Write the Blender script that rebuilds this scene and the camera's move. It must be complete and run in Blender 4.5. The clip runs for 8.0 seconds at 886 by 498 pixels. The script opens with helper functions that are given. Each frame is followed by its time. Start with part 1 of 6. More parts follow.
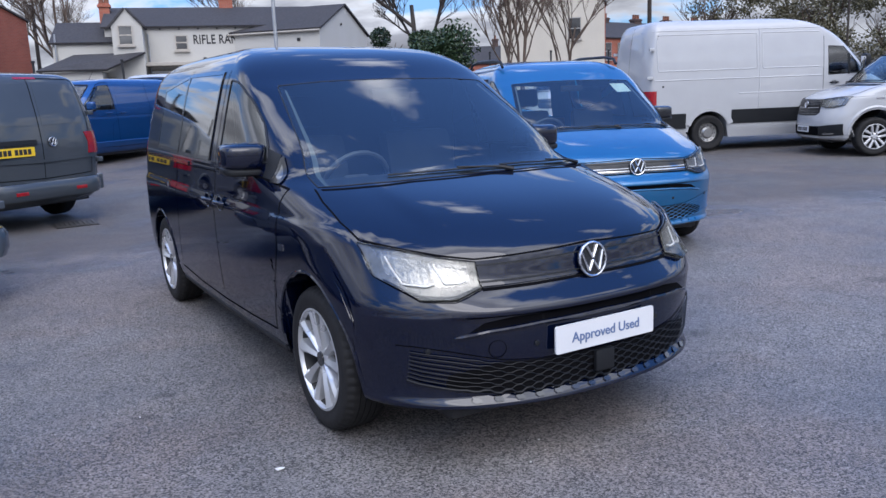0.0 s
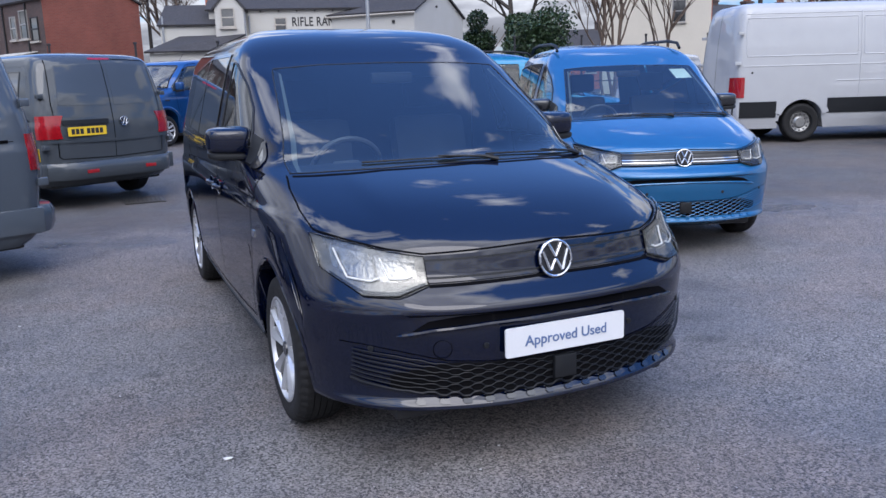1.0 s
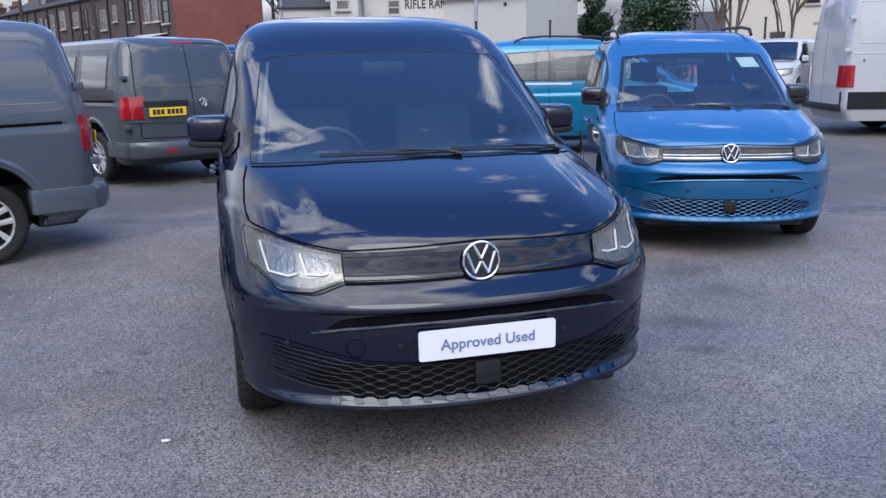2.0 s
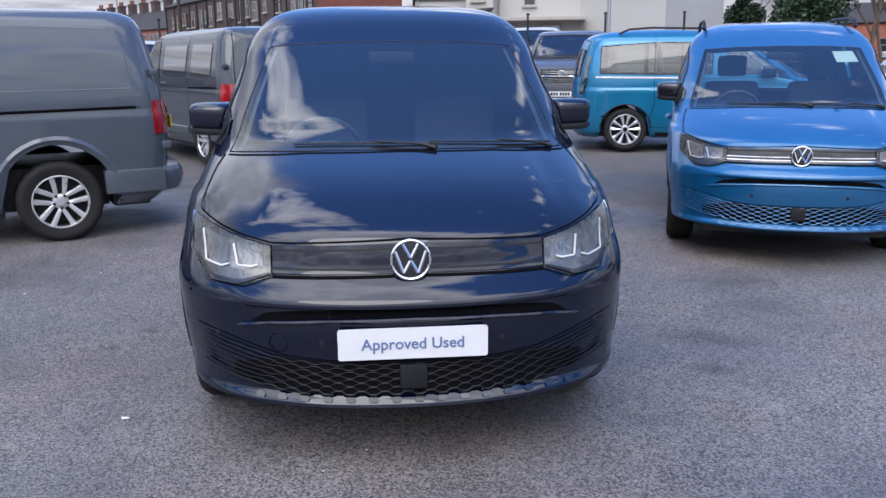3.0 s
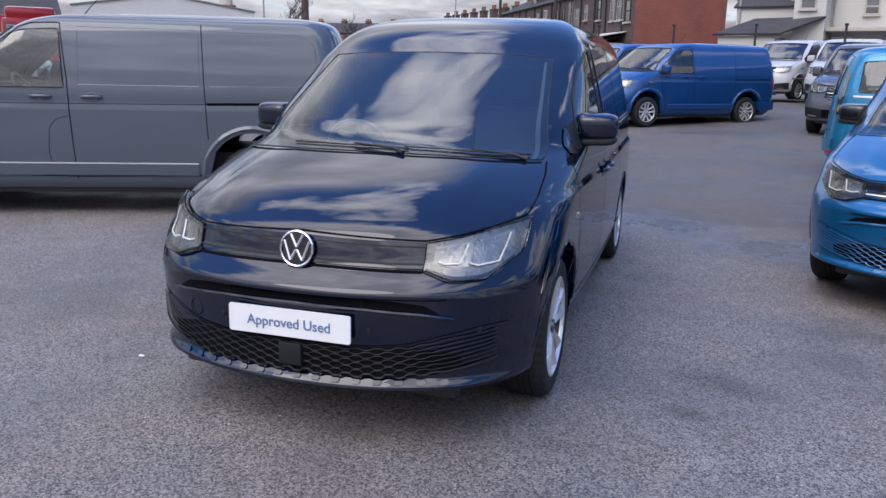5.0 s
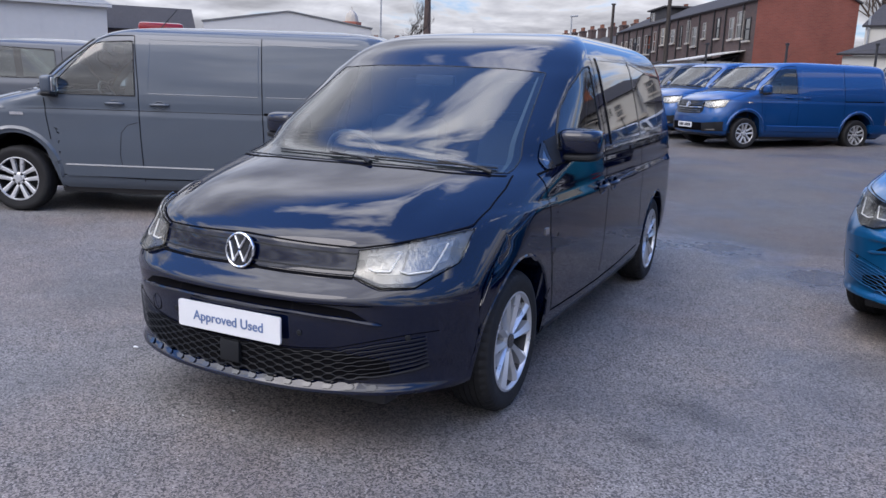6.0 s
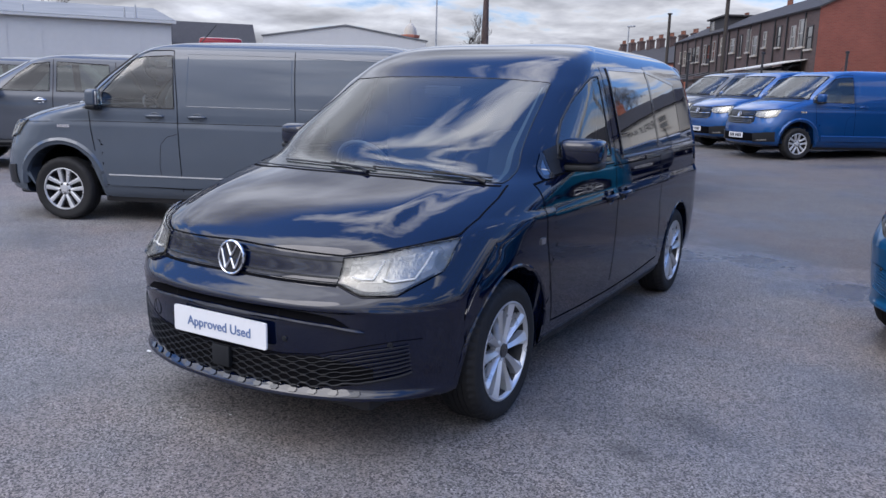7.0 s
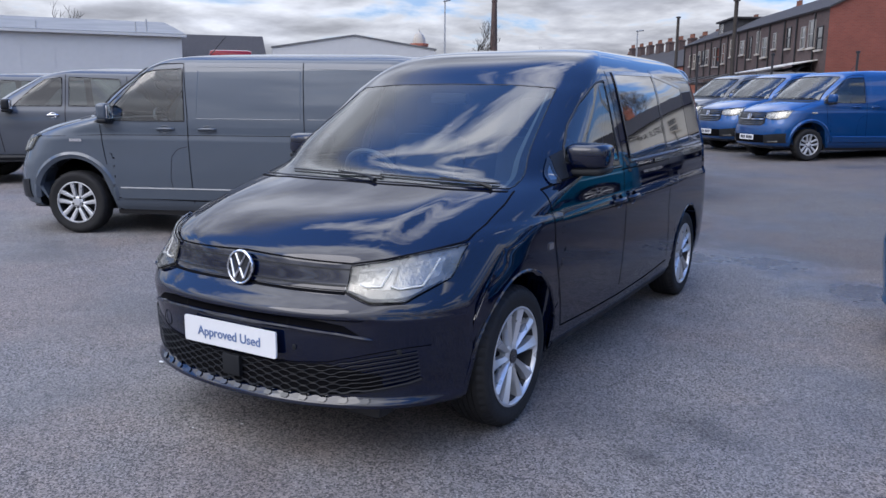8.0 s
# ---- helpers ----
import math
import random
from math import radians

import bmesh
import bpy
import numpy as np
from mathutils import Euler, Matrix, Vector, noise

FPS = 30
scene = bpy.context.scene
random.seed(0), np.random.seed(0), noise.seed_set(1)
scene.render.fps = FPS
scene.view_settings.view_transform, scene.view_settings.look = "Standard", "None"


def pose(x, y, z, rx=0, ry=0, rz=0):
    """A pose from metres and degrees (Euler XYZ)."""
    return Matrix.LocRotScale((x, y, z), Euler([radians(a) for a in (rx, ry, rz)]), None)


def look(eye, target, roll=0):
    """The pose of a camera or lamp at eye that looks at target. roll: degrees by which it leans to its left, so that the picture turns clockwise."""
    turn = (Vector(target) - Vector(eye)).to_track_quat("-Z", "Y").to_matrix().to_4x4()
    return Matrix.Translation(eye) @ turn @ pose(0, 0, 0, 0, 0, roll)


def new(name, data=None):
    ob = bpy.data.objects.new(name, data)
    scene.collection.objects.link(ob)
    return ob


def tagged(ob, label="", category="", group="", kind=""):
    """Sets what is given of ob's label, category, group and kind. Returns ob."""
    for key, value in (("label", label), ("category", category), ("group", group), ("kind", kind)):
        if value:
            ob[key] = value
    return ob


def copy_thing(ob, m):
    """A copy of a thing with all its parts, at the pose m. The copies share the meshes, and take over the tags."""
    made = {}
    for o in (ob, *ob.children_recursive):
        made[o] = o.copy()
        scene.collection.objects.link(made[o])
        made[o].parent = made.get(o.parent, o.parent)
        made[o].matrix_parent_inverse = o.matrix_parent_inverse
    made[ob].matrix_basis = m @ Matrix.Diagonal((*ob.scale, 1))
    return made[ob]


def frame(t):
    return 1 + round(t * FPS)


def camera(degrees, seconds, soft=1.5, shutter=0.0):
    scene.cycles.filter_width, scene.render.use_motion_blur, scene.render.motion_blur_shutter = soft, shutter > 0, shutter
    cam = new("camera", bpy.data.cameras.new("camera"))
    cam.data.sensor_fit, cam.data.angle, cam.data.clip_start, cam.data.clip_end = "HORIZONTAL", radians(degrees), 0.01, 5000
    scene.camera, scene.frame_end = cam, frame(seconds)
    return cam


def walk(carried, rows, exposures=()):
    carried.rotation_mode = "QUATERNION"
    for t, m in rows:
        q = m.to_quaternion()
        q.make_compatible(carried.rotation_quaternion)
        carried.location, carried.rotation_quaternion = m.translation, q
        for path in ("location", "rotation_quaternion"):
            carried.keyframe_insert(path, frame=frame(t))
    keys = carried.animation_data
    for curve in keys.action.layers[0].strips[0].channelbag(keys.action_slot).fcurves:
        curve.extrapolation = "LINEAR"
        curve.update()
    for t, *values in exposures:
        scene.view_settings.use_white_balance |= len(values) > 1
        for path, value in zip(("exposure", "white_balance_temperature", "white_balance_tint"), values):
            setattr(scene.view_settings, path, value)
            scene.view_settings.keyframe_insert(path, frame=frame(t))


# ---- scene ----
cam = camera(57.7, 8.0)
PATH = [
    (0, (0.029, -0.428, 1.456), (-0.029, 1.536, 1.082), -2.3),
    (0.5, (0.282, -0.373, 1.474), (0.117, 1.582, 1.087), -2.1),
    (1, (0.575, -0.227, 1.446), (0.274, 1.708, 1.041), -1.7),
    (1.2, (0.709, -0.168, 1.462), (0.348, 1.756, 1.05), -1.6),
    (2.3, (1.447, 0.118, 1.47), (0.777, 1.949, 1.024), -1.0),
    (2.5, (1.571, 0.208, 1.443), (0.837, 2.014, 0.995), -0.9),
    (3, (1.886, 0.408, 1.456), (0.99, 2.138, 1.002), -0.5),
    (3.5, (2.263, 0.573, 1.464), (1.193, 2.2, 1.007), -0.2),
    (4, (2.575, 0.809, 1.438), (1.339, 2.314, 0.984), 0.2),
    (4.5, (2.89, 1.047, 1.457), (1.509, 2.422, 1.01), 0.6),
    (5, (3.225, 1.267, 1.482), (1.725, 2.514, 1.04), 1.2),
    (5.2, (3.315, 1.38, 1.476), (1.772, 2.575, 1.041), 1.4),
    (6.3, (3.757, 1.939, 1.492), (2.056, 2.911, 1.088), 2.0),
    (6.5, (3.798, 2.002, 1.503), (2.081, 2.945, 1.103), 1.9),
    (7, (3.826, 2.055, 1.486), (2.082, 2.954, 1.099), 1.6),
    (7.5, (3.835, 2.066, 1.484), (2.078, 2.945, 1.108), 1.0),
    (8, (3.843, 2.069, 1.483), (2.082, 2.942, 1.114), 0.5),
]
walk(cam, [(t, look(eye, target, roll)) for t, eye, target, roll in PATH], [(0, 1.16, 6100, 15), (2.5, 1.29, 6260, 16), (5, 1.22, 6480, 17), (8, 1.14, 6230, 15)])

# ---- world, sun and exposure ----
SUN_AZ, SUN_EL = -75.0, 46.0
world = bpy.data.worlds.new("overcast_sky")
scene.world = world
world.use_nodes = True
wn, wl = world.node_tree.nodes, world.node_tree.links
wn.clear()
w_out = wn.new("ShaderNodeOutputWorld")
w_bg = wn.new("ShaderNodeBackground")
w_sky = wn.new("ShaderNodeTexSky")
w_sky.sky_type = "NISHITA"
w_sky.sun_disc = False
w_sky.sun_elevation, w_sky.sun_rotation = radians(SUN_EL), radians(90 - SUN_AZ)
w_co = wn.new("ShaderNodeTexCoord")
w_sep = wn.new("ShaderNodeSeparateXYZ")
wl.new(w_co.outputs["Generated"], w_sep.inputs[0])


def wmath(op, a, b, clamp=False):
    n = wn.new("ShaderNodeMath")
    n.operation, n.use_clamp = op, clamp
    for k, v in enumerate((a, b)):
        if hasattr(v, "is_output"):
            wl.new(v, n.inputs[k])
        else:
            n.inputs[k].default_value = v
    return n.outputs[0]


w_h = wmath("ADD", wmath("MAXIMUM", w_sep.outputs[2], 0.0), 0.16)
w_cmb = wn.new("ShaderNodeCombineXYZ")
wl.new(wmath("DIVIDE", w_sep.outputs[0], w_h), w_cmb.inputs[0])
wl.new(wmath("DIVIDE", w_sep.outputs[1], w_h), w_cmb.inputs[1])
w_noise = wn.new("ShaderNodeTexNoise")
w_noise.inputs["Scale"].default_value = 1.55
w_noise.inputs["Detail"].default_value = 10.0
w_noise.inputs["Roughness"].default_value = 0.56
w_noise.inputs["Distortion"].default_value = 0.25
wl.new(w_cmb.outputs[0], w_noise.inputs["Vector"])
w_cover = wn.new("ShaderNodeValToRGB")
w_cover.color_ramp.elements[0].position, w_cover.color_ramp.elements[1].position = 0.565, 0.665
w_low = wmath("POWER", wmath("SUBTRACT", 1.0, wmath("MAXIMUM", w_sep.outputs[2], 0.0)), 5.0)
w_dot = wn.new("ShaderNodeVectorMath")
w_dot.operation = "DOT_PRODUCT"
w_dot.inputs[1].default_value = (math.cos(radians(SUN_AZ)) * math.cos(radians(SUN_EL)), math.sin(radians(SUN_AZ)) * math.cos(radians(SUN_EL)), math.sin(radians(SUN_EL)))
wl.new(w_co.outputs["Generated"], w_dot.inputs[0])
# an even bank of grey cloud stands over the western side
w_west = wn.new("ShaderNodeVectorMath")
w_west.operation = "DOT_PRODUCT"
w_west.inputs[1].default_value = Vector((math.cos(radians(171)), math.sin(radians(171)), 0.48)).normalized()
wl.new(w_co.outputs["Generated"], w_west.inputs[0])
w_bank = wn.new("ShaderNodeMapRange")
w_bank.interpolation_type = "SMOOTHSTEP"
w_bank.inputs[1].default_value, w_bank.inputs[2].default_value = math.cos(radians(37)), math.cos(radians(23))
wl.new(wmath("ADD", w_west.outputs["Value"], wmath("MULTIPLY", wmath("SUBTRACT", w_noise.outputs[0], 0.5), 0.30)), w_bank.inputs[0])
w_near = wmath("POWER", wmath("MAXIMUM", w_dot.outputs["Value"], 0.0), 3.0)
w_full = wmath("ADD", w_noise.outputs[0], wmath("ADD", wmath("MULTIPLY", w_low, 0.33), wmath("MULTIPLY", w_near, 0.30)))
wl.new(w_full, w_cover.inputs[0])
w_shade = wn.new("ShaderNodeValToRGB")
w_shade.color_ramp.elements[0].position, w_shade.color_ramp.elements[1].position = 0.58, 0.80
w_shade.color_ramp.elements[0].color = (0.96, 1.0, 1.03, 1)
w_shade.color_ramp.elements[1].color = (0.40, 0.42, 0.46, 1)
wl.new(w_full, w_shade.inputs[0])
# clouds are brighter overhead and round the veiled sun
w_glow = wmath("POWER", wmath("MAXIMUM", w_dot.outputs["Value"], 0.0), 6.0)
w_lum = wmath("ADD", wmath("MULTIPLY", w_glow, 11.0), wmath("ADD", wmath("MULTIPLY", wmath("MAXIMUM", w_sep.outputs[2], 0.0), 20.0), 3.0))
w_cloud = wn.new("ShaderNodeVectorMath")
w_cloud.operation = "SCALE"
wl.new(w_shade.outputs[0], w_cloud.inputs[0])
w_grey = wn.new("ShaderNodeTexNoise")
w_grey.inputs["Scale"].default_value, w_grey.inputs["Detail"].default_value, w_grey.inputs["Roughness"].default_value = 1.7, 6.0, 0.52
wl.new(w_cmb.outputs[0], w_grey.inputs["Vector"])
w_under = wn.new("ShaderNodeMapRange")
w_under.inputs[1].default_value, w_under.inputs[2].default_value, w_under.inputs[3].default_value, w_under.inputs[4].default_value = 0.36, 0.64, 0.70, 1.12
wl.new(w_grey.outputs[0], w_under.inputs[0])
wl.new(wmath("MULTIPLY", w_lum, w_under.outputs[0]), w_cloud.inputs["Scale"])
w_blue = wn.new("ShaderNodeVectorMath")
w_blue.operation = "MULTIPLY"
w_blue.inputs[1].default_value = (0.76, 1.08, 1.56)
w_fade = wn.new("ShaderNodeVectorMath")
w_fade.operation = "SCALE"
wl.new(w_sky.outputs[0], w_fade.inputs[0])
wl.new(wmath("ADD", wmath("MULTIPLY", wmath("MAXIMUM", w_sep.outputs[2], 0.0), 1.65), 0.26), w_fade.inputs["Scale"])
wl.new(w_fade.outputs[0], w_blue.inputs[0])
w_mix = wn.new("ShaderNodeMix")
w_mix.data_type = "RGBA"
wl.new(w_cover.outputs[0], w_mix.inputs[0])
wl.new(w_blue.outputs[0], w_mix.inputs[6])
wl.new(w_cloud.outputs[0], w_mix.inputs[7])
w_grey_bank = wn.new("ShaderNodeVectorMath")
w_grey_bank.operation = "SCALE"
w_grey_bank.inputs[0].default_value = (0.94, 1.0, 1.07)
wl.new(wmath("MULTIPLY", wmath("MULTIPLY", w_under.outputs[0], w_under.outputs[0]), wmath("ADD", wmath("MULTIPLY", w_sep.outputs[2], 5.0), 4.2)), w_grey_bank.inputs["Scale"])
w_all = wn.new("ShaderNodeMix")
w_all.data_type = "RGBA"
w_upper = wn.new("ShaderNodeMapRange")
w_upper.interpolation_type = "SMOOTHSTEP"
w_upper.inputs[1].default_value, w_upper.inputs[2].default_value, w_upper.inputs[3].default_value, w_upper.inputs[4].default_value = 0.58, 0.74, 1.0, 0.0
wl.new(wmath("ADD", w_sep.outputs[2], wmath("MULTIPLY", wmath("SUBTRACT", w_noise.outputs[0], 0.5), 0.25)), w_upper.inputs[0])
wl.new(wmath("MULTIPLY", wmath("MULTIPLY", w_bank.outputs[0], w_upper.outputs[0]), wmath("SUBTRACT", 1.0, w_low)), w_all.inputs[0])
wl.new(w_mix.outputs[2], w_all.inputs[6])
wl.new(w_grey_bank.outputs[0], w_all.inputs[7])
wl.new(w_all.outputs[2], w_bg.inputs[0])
w_bg.inputs[1].default_value = 0.10
wl.new(w_bg.outputs[0], w_out.inputs[0])

sun_data = bpy.data.lights.new("sun", "SUN")
sun_data.energy, sun_data.angle, sun_data.color = 0.6, radians(38), (1.0, 0.96, 0.90)
sun_ob = new("sun", sun_data)
sun_dir = Vector((math.cos(radians(SUN_AZ)) * math.cos(radians(SUN_EL)), math.sin(radians(SUN_AZ)) * math.cos(radians(SUN_EL)), math.sin(radians(SUN_EL))))
sun_ob.matrix_basis = look(sun_dir * 60, (0, 0, 0))


# ---- materials ----
def material(name, color, rough=0.5, metal=0.0, coat=0.0, vary=0.12, scale=8.0, fine=120.0, bump=0.0, dirt=None, spec=0.5, obj_random=0.0, coat_rough=0.03):
    """A surface whose colour and roughness vary at two scales, with a fine bump."""
    m = bpy.data.materials.new(name)
    m.use_nodes = True
    n, l = m.node_tree.nodes, m.node_tree.links
    b = n["Principled BSDF"]
    b.inputs["Metallic"].default_value = metal
    b.inputs["Coat Weight"].default_value = coat
    b.inputs["Coat Roughness"].default_value = coat_rough
    b.inputs["Specular IOR Level"].default_value = spec
    co = n.new("ShaderNodeTexCoord")
    big = n.new("ShaderNodeTexNoise")
    big.inputs["Scale"].default_value, big.inputs["Detail"].default_value = scale, 5
    small = n.new("ShaderNodeTexNoise")
    small.inputs["Scale"].default_value, small.inputs["Detail"].default_value = fine, 3
    for t in (big, small):
        l.new(co.outputs["Object"], t.inputs["Vector"])
    avg = n.new("ShaderNodeMath")
    avg.operation = "ADD"
    l.new(big.outputs[0], avg.inputs[0])
    l.new(small.outputs[0], avg.inputs[1])
    ramp = n.new("ShaderNodeMapRange")
    ramp.inputs[1].default_value, ramp.inputs[2].default_value = 0.55, 1.45
    ramp.inputs[3].default_value, ramp.inputs[4].default_value = 0.0, 1.0
    l.new(avg.outputs[0], ramp.inputs[0])
    mix = n.new("ShaderNodeMix")
    mix.data_type = "RGBA"
    low = [max(0.0, c * (1 - vary)) for c in color]
    high = [min(1.0, c * (1 + vary)) for c in color]
    mix.inputs[6].default_value, mix.inputs[7].default_value = (*low, 1), (*(dirt or high), 1)
    l.new(ramp.outputs[0], mix.inputs[0])
    tail = mix.outputs[2]
    if obj_random:
        info = n.new("ShaderNodeObjectInfo")
        hsv = n.new("ShaderNodeHueSaturation")
        mr = n.new("ShaderNodeMapRange")
        mr.inputs[3].default_value, mr.inputs[4].default_value = 1 - obj_random, 1 + obj_random
        l.new(info.outputs["Random"], mr.inputs[0])
        l.new(mr.outputs[0], hsv.inputs["Value"])
        l.new(tail, hsv.inputs["Color"])
        tail = hsv.outputs[0]
    l.new(tail, b.inputs["Base Color"])
    rr = n.new("ShaderNodeMapRange")
    rr.inputs[1].default_value, rr.inputs[2].default_value = 0.3, 0.7
    rr.inputs[3].default_value, rr.inputs[4].default_value = max(0.02, rough * 0.85), min(1, rough * 1.15)
    l.new(big.outputs[0], rr.inputs[0])
    l.new(rr.outputs[0], b.inputs["Roughness"])
    if bump:
        bp = n.new("ShaderNodeBump")
        bp.inputs["Strength"].default_value, bp.inputs["Distance"].default_value = 0.6, bump
        l.new(avg.outputs[0], bp.inputs["Height"])
        l.new(bp.outputs[0], b.inputs["Normal"])
    return m


def paint(name, color, metal=0.0, rough=0.32):
    return material(name, color, rough, metal, 1.0, 0.06, 3.0, 900.0, 0.0, coat_rough=0.03, spec=0.0 if metal == 0 else 0.3)


def glass(name, tint, ior=1.5):
    m = bpy.data.materials.new(name)
    m.use_nodes = True
    n, l = m.node_tree.nodes, m.node_tree.links
    n.clear()
    out = n.new("ShaderNodeOutputMaterial")
    tr = n.new("ShaderNodeBsdfTransparent")
    tr.inputs[0].default_value = (*tint, 1)
    gl = n.new("ShaderNodeBsdfGlossy")
    gl.inputs["Roughness"].default_value = 0.015
    fr = n.new("ShaderNodeFresnel")
    fr.inputs[0].default_value = ior
    mx = n.new("ShaderNodeMixShader")
    l.new(fr.outputs[0], mx.inputs[0])
    l.new(tr.outputs[0], mx.inputs[1])
    l.new(gl.outputs[0], mx.inputs[2])
    l.new(mx.outputs[0], out.inputs[0])
    return m


M_BLACK = paint("navy_paint", (0.0002, 0.0020, 0.0122))
M_BLACK.node_tree.nodes["Principled BSDF"].inputs["Coat IOR"].default_value = 1.56
M_BLUE = paint("sky_blue_paint", (0.002, 0.090, 0.225), 0.45, 0.42)
M_TEAL = paint("teal_blue_paint", (0.003, 0.145, 0.275), 0.45, 0.42)
M_ROYAL = paint("royal_blue_paint", (0.001, 0.050, 0.18), 0.45, 0.42)
M_GREY = paint("slate_grey_paint", (0.064, 0.078, 0.099), 0.0)
M_DKGREY = paint("dark_grey_paint", (0.050, 0.058, 0.067))
M_CHARCOAL = paint("charcoal_paint", (0.07, 0.076, 0.088))
M_WHITE = paint("white_paint", (0.375, 0.38, 0.39))
M_TRIM = material("black_plastic", (0.008, 0.009, 0.011), 0.5, bump=0.0004, fine=400, spec=0.3)
M_GLOSSBLACK = material("gloss_black_trim", (0.008, 0.009, 0.012), 0.14, coat=0.5)
M_SLAT = material("dark_grille_plastic", (0.004, 0.005, 0.008), 0.34, spec=0.2)
M_GAP = material("shut_line", (0.003, 0.003, 0.004), 0.9, spec=0.05)
M_FRIT = material("black_glass_edge", (0.004, 0.004, 0.005), 0.8, spec=0.1)
M_TYRE = material("tyre_rubber", (0.010, 0.010, 0.012), 0.7, bump=0.001, fine=200, dirt=(0.019, 0.0185, 0.018), spec=0.25)
M_ALLOY = material("silver_alloy", (0.52, 0.525, 0.535), 0.3, 0.55, 0.4, vary=0.05)
M_HUBDARK = material("brake_and_hub", (0.02, 0.02, 0.022), 0.55, 0.3)
M_CHROME = material("chrome", (0.62, 0.63, 0.66), 0.1, 1.0, vary=0.03)
M_REFLECTOR = material("lamp_reflector", (0.31, 0.306, 0.296), 0.24, 0.7, vary=0.35, scale=26, fine=70, bump=0.004)
M_LAMPBASE = material("lamp_satin_inner", (0.21, 0.206, 0.196), 0.28, 0.65, vary=0.3, scale=14, fine=60, bump=0.002)
M_LEDWHITE = material("lamp_light_guide", (0.9, 0.9, 0.92), 0.25)
M_LAMPDARK = material("lamp_bezel", (0.05, 0.052, 0.056), 0.2, 0.5, vary=0.3, scale=30)
M_RED = material("red_lamp_lens", (0.27, 0.006, 0.010), 0.12, coat=0.8, vary=0.25, scale=30)
M_PLATEWHITE = material("white_plate", (0.60, 0.605, 0.62), 0.35, vary=0.03)
M_PLATEYELLOW = material("yellow_plate", (0.72, 0.48, 0.02), 0.35, vary=0.04)
M_INKBLUE = material("blue_lettering", (0.09, 0.14, 0.27), 0.5)
M_INK = material("black_bars", (0.015, 0.015, 0.017), 0.5)
M_CABIN = material("dark_cabin_plastic", (0.03, 0.032, 0.038), 0.6, bump=0.0005, fine=300)
M_WHEELRIM = material("steering_wheel_leather", (0.10, 0.10, 0.11), 0.5)
M_SEAT = material("dark_seat_cloth", (0.035, 0.038, 0.046), 0.9, bump=0.001, fine=500)
M_LINER = material("light_cabin_trim", (0.15, 0.17, 0.17), 0.8, vary=0.06)
M_DARKGLASS = material("tinted_glass", (0.004, 0.005, 0.006), 0.03, coat=0.6, vary=0.02, spec=0.8)
M_GLASS = glass("windscreen_glass", (0.72, 0.82, 0.84), 1.92)
M_DOORGLASS = glass("door_glass", (0.80, 0.88, 0.86), 2.2)
M_DARKGLASS.node_tree.nodes["Principled BSDF"].inputs["IOR"].default_value = 2.0
M_CABGLASS = glass("cab_side_glass", (0.78, 0.90, 0.90), 1.9)
M_PRIVACY = glass("tinted_rear_glass", (0.42, 0.47, 0.44), 1.75)
M_LENS = glass("clear_lamp_lens", (0.95, 0.95, 0.93), 1.4)
M_PAPER = material("paper_notice", (0.66, 0.74, 0.70), 0.7, vary=0.03)


# ---- helpers ----
def link_bm(name, bm, mat, parent=None, label="", smooth=True):
    me = bpy.data.meshes.new(name)
    bmesh.ops.recalc_face_normals(bm, faces=bm.faces)
    bm.to_mesh(me)
    bm.free()
    for f in me.polygons:
        f.use_smooth = smooth
    if smooth:
        me.set_sharp_from_angle(angle=radians(38))
    for mm in (mat if isinstance(mat, (list, tuple)) else [mat]):
        me.materials.append(mm)
    ob = new(name, me)
    if parent is not None:
        ob.parent = parent
    if label:
        tagged(ob, label)
    return ob


def part(name, bm, mat, parent, label="", smooth=True):
    return link_bm(name, bm, mat, parent, label, smooth)


def thing(name, label, category, group="", kind="", at=None):
    ob = new(name)
    ob.empty_display_size = 0.2
    tagged(ob, label, category, group, kind)
    if at is not None:
        ob.matrix_basis = at
    return ob


def box_bm(x0, x1, y0, y1, z0, z1, bevel=0.0, bm=None, m=None):
    bm = bm or bmesh.new()
    made = bmesh.ops.create_cube(bm, size=1.0)["verts"]
    tr = Matrix.Translation(((x0 + x1) / 2, (y0 + y1) / 2, (z0 + z1) / 2)) @ Matrix.Diagonal((abs(x1 - x0), abs(y1 - y0), abs(z1 - z0), 1))
    bmesh.ops.transform(bm, matrix=(m @ tr) if m else tr, verts=made)
    if bevel:
        edges = list({e for v in made for e in v.link_edges})
        bmesh.ops.bevel(bm, geom=edges, offset=bevel, segments=2, affect="EDGES", profile=0.6)
    return bm


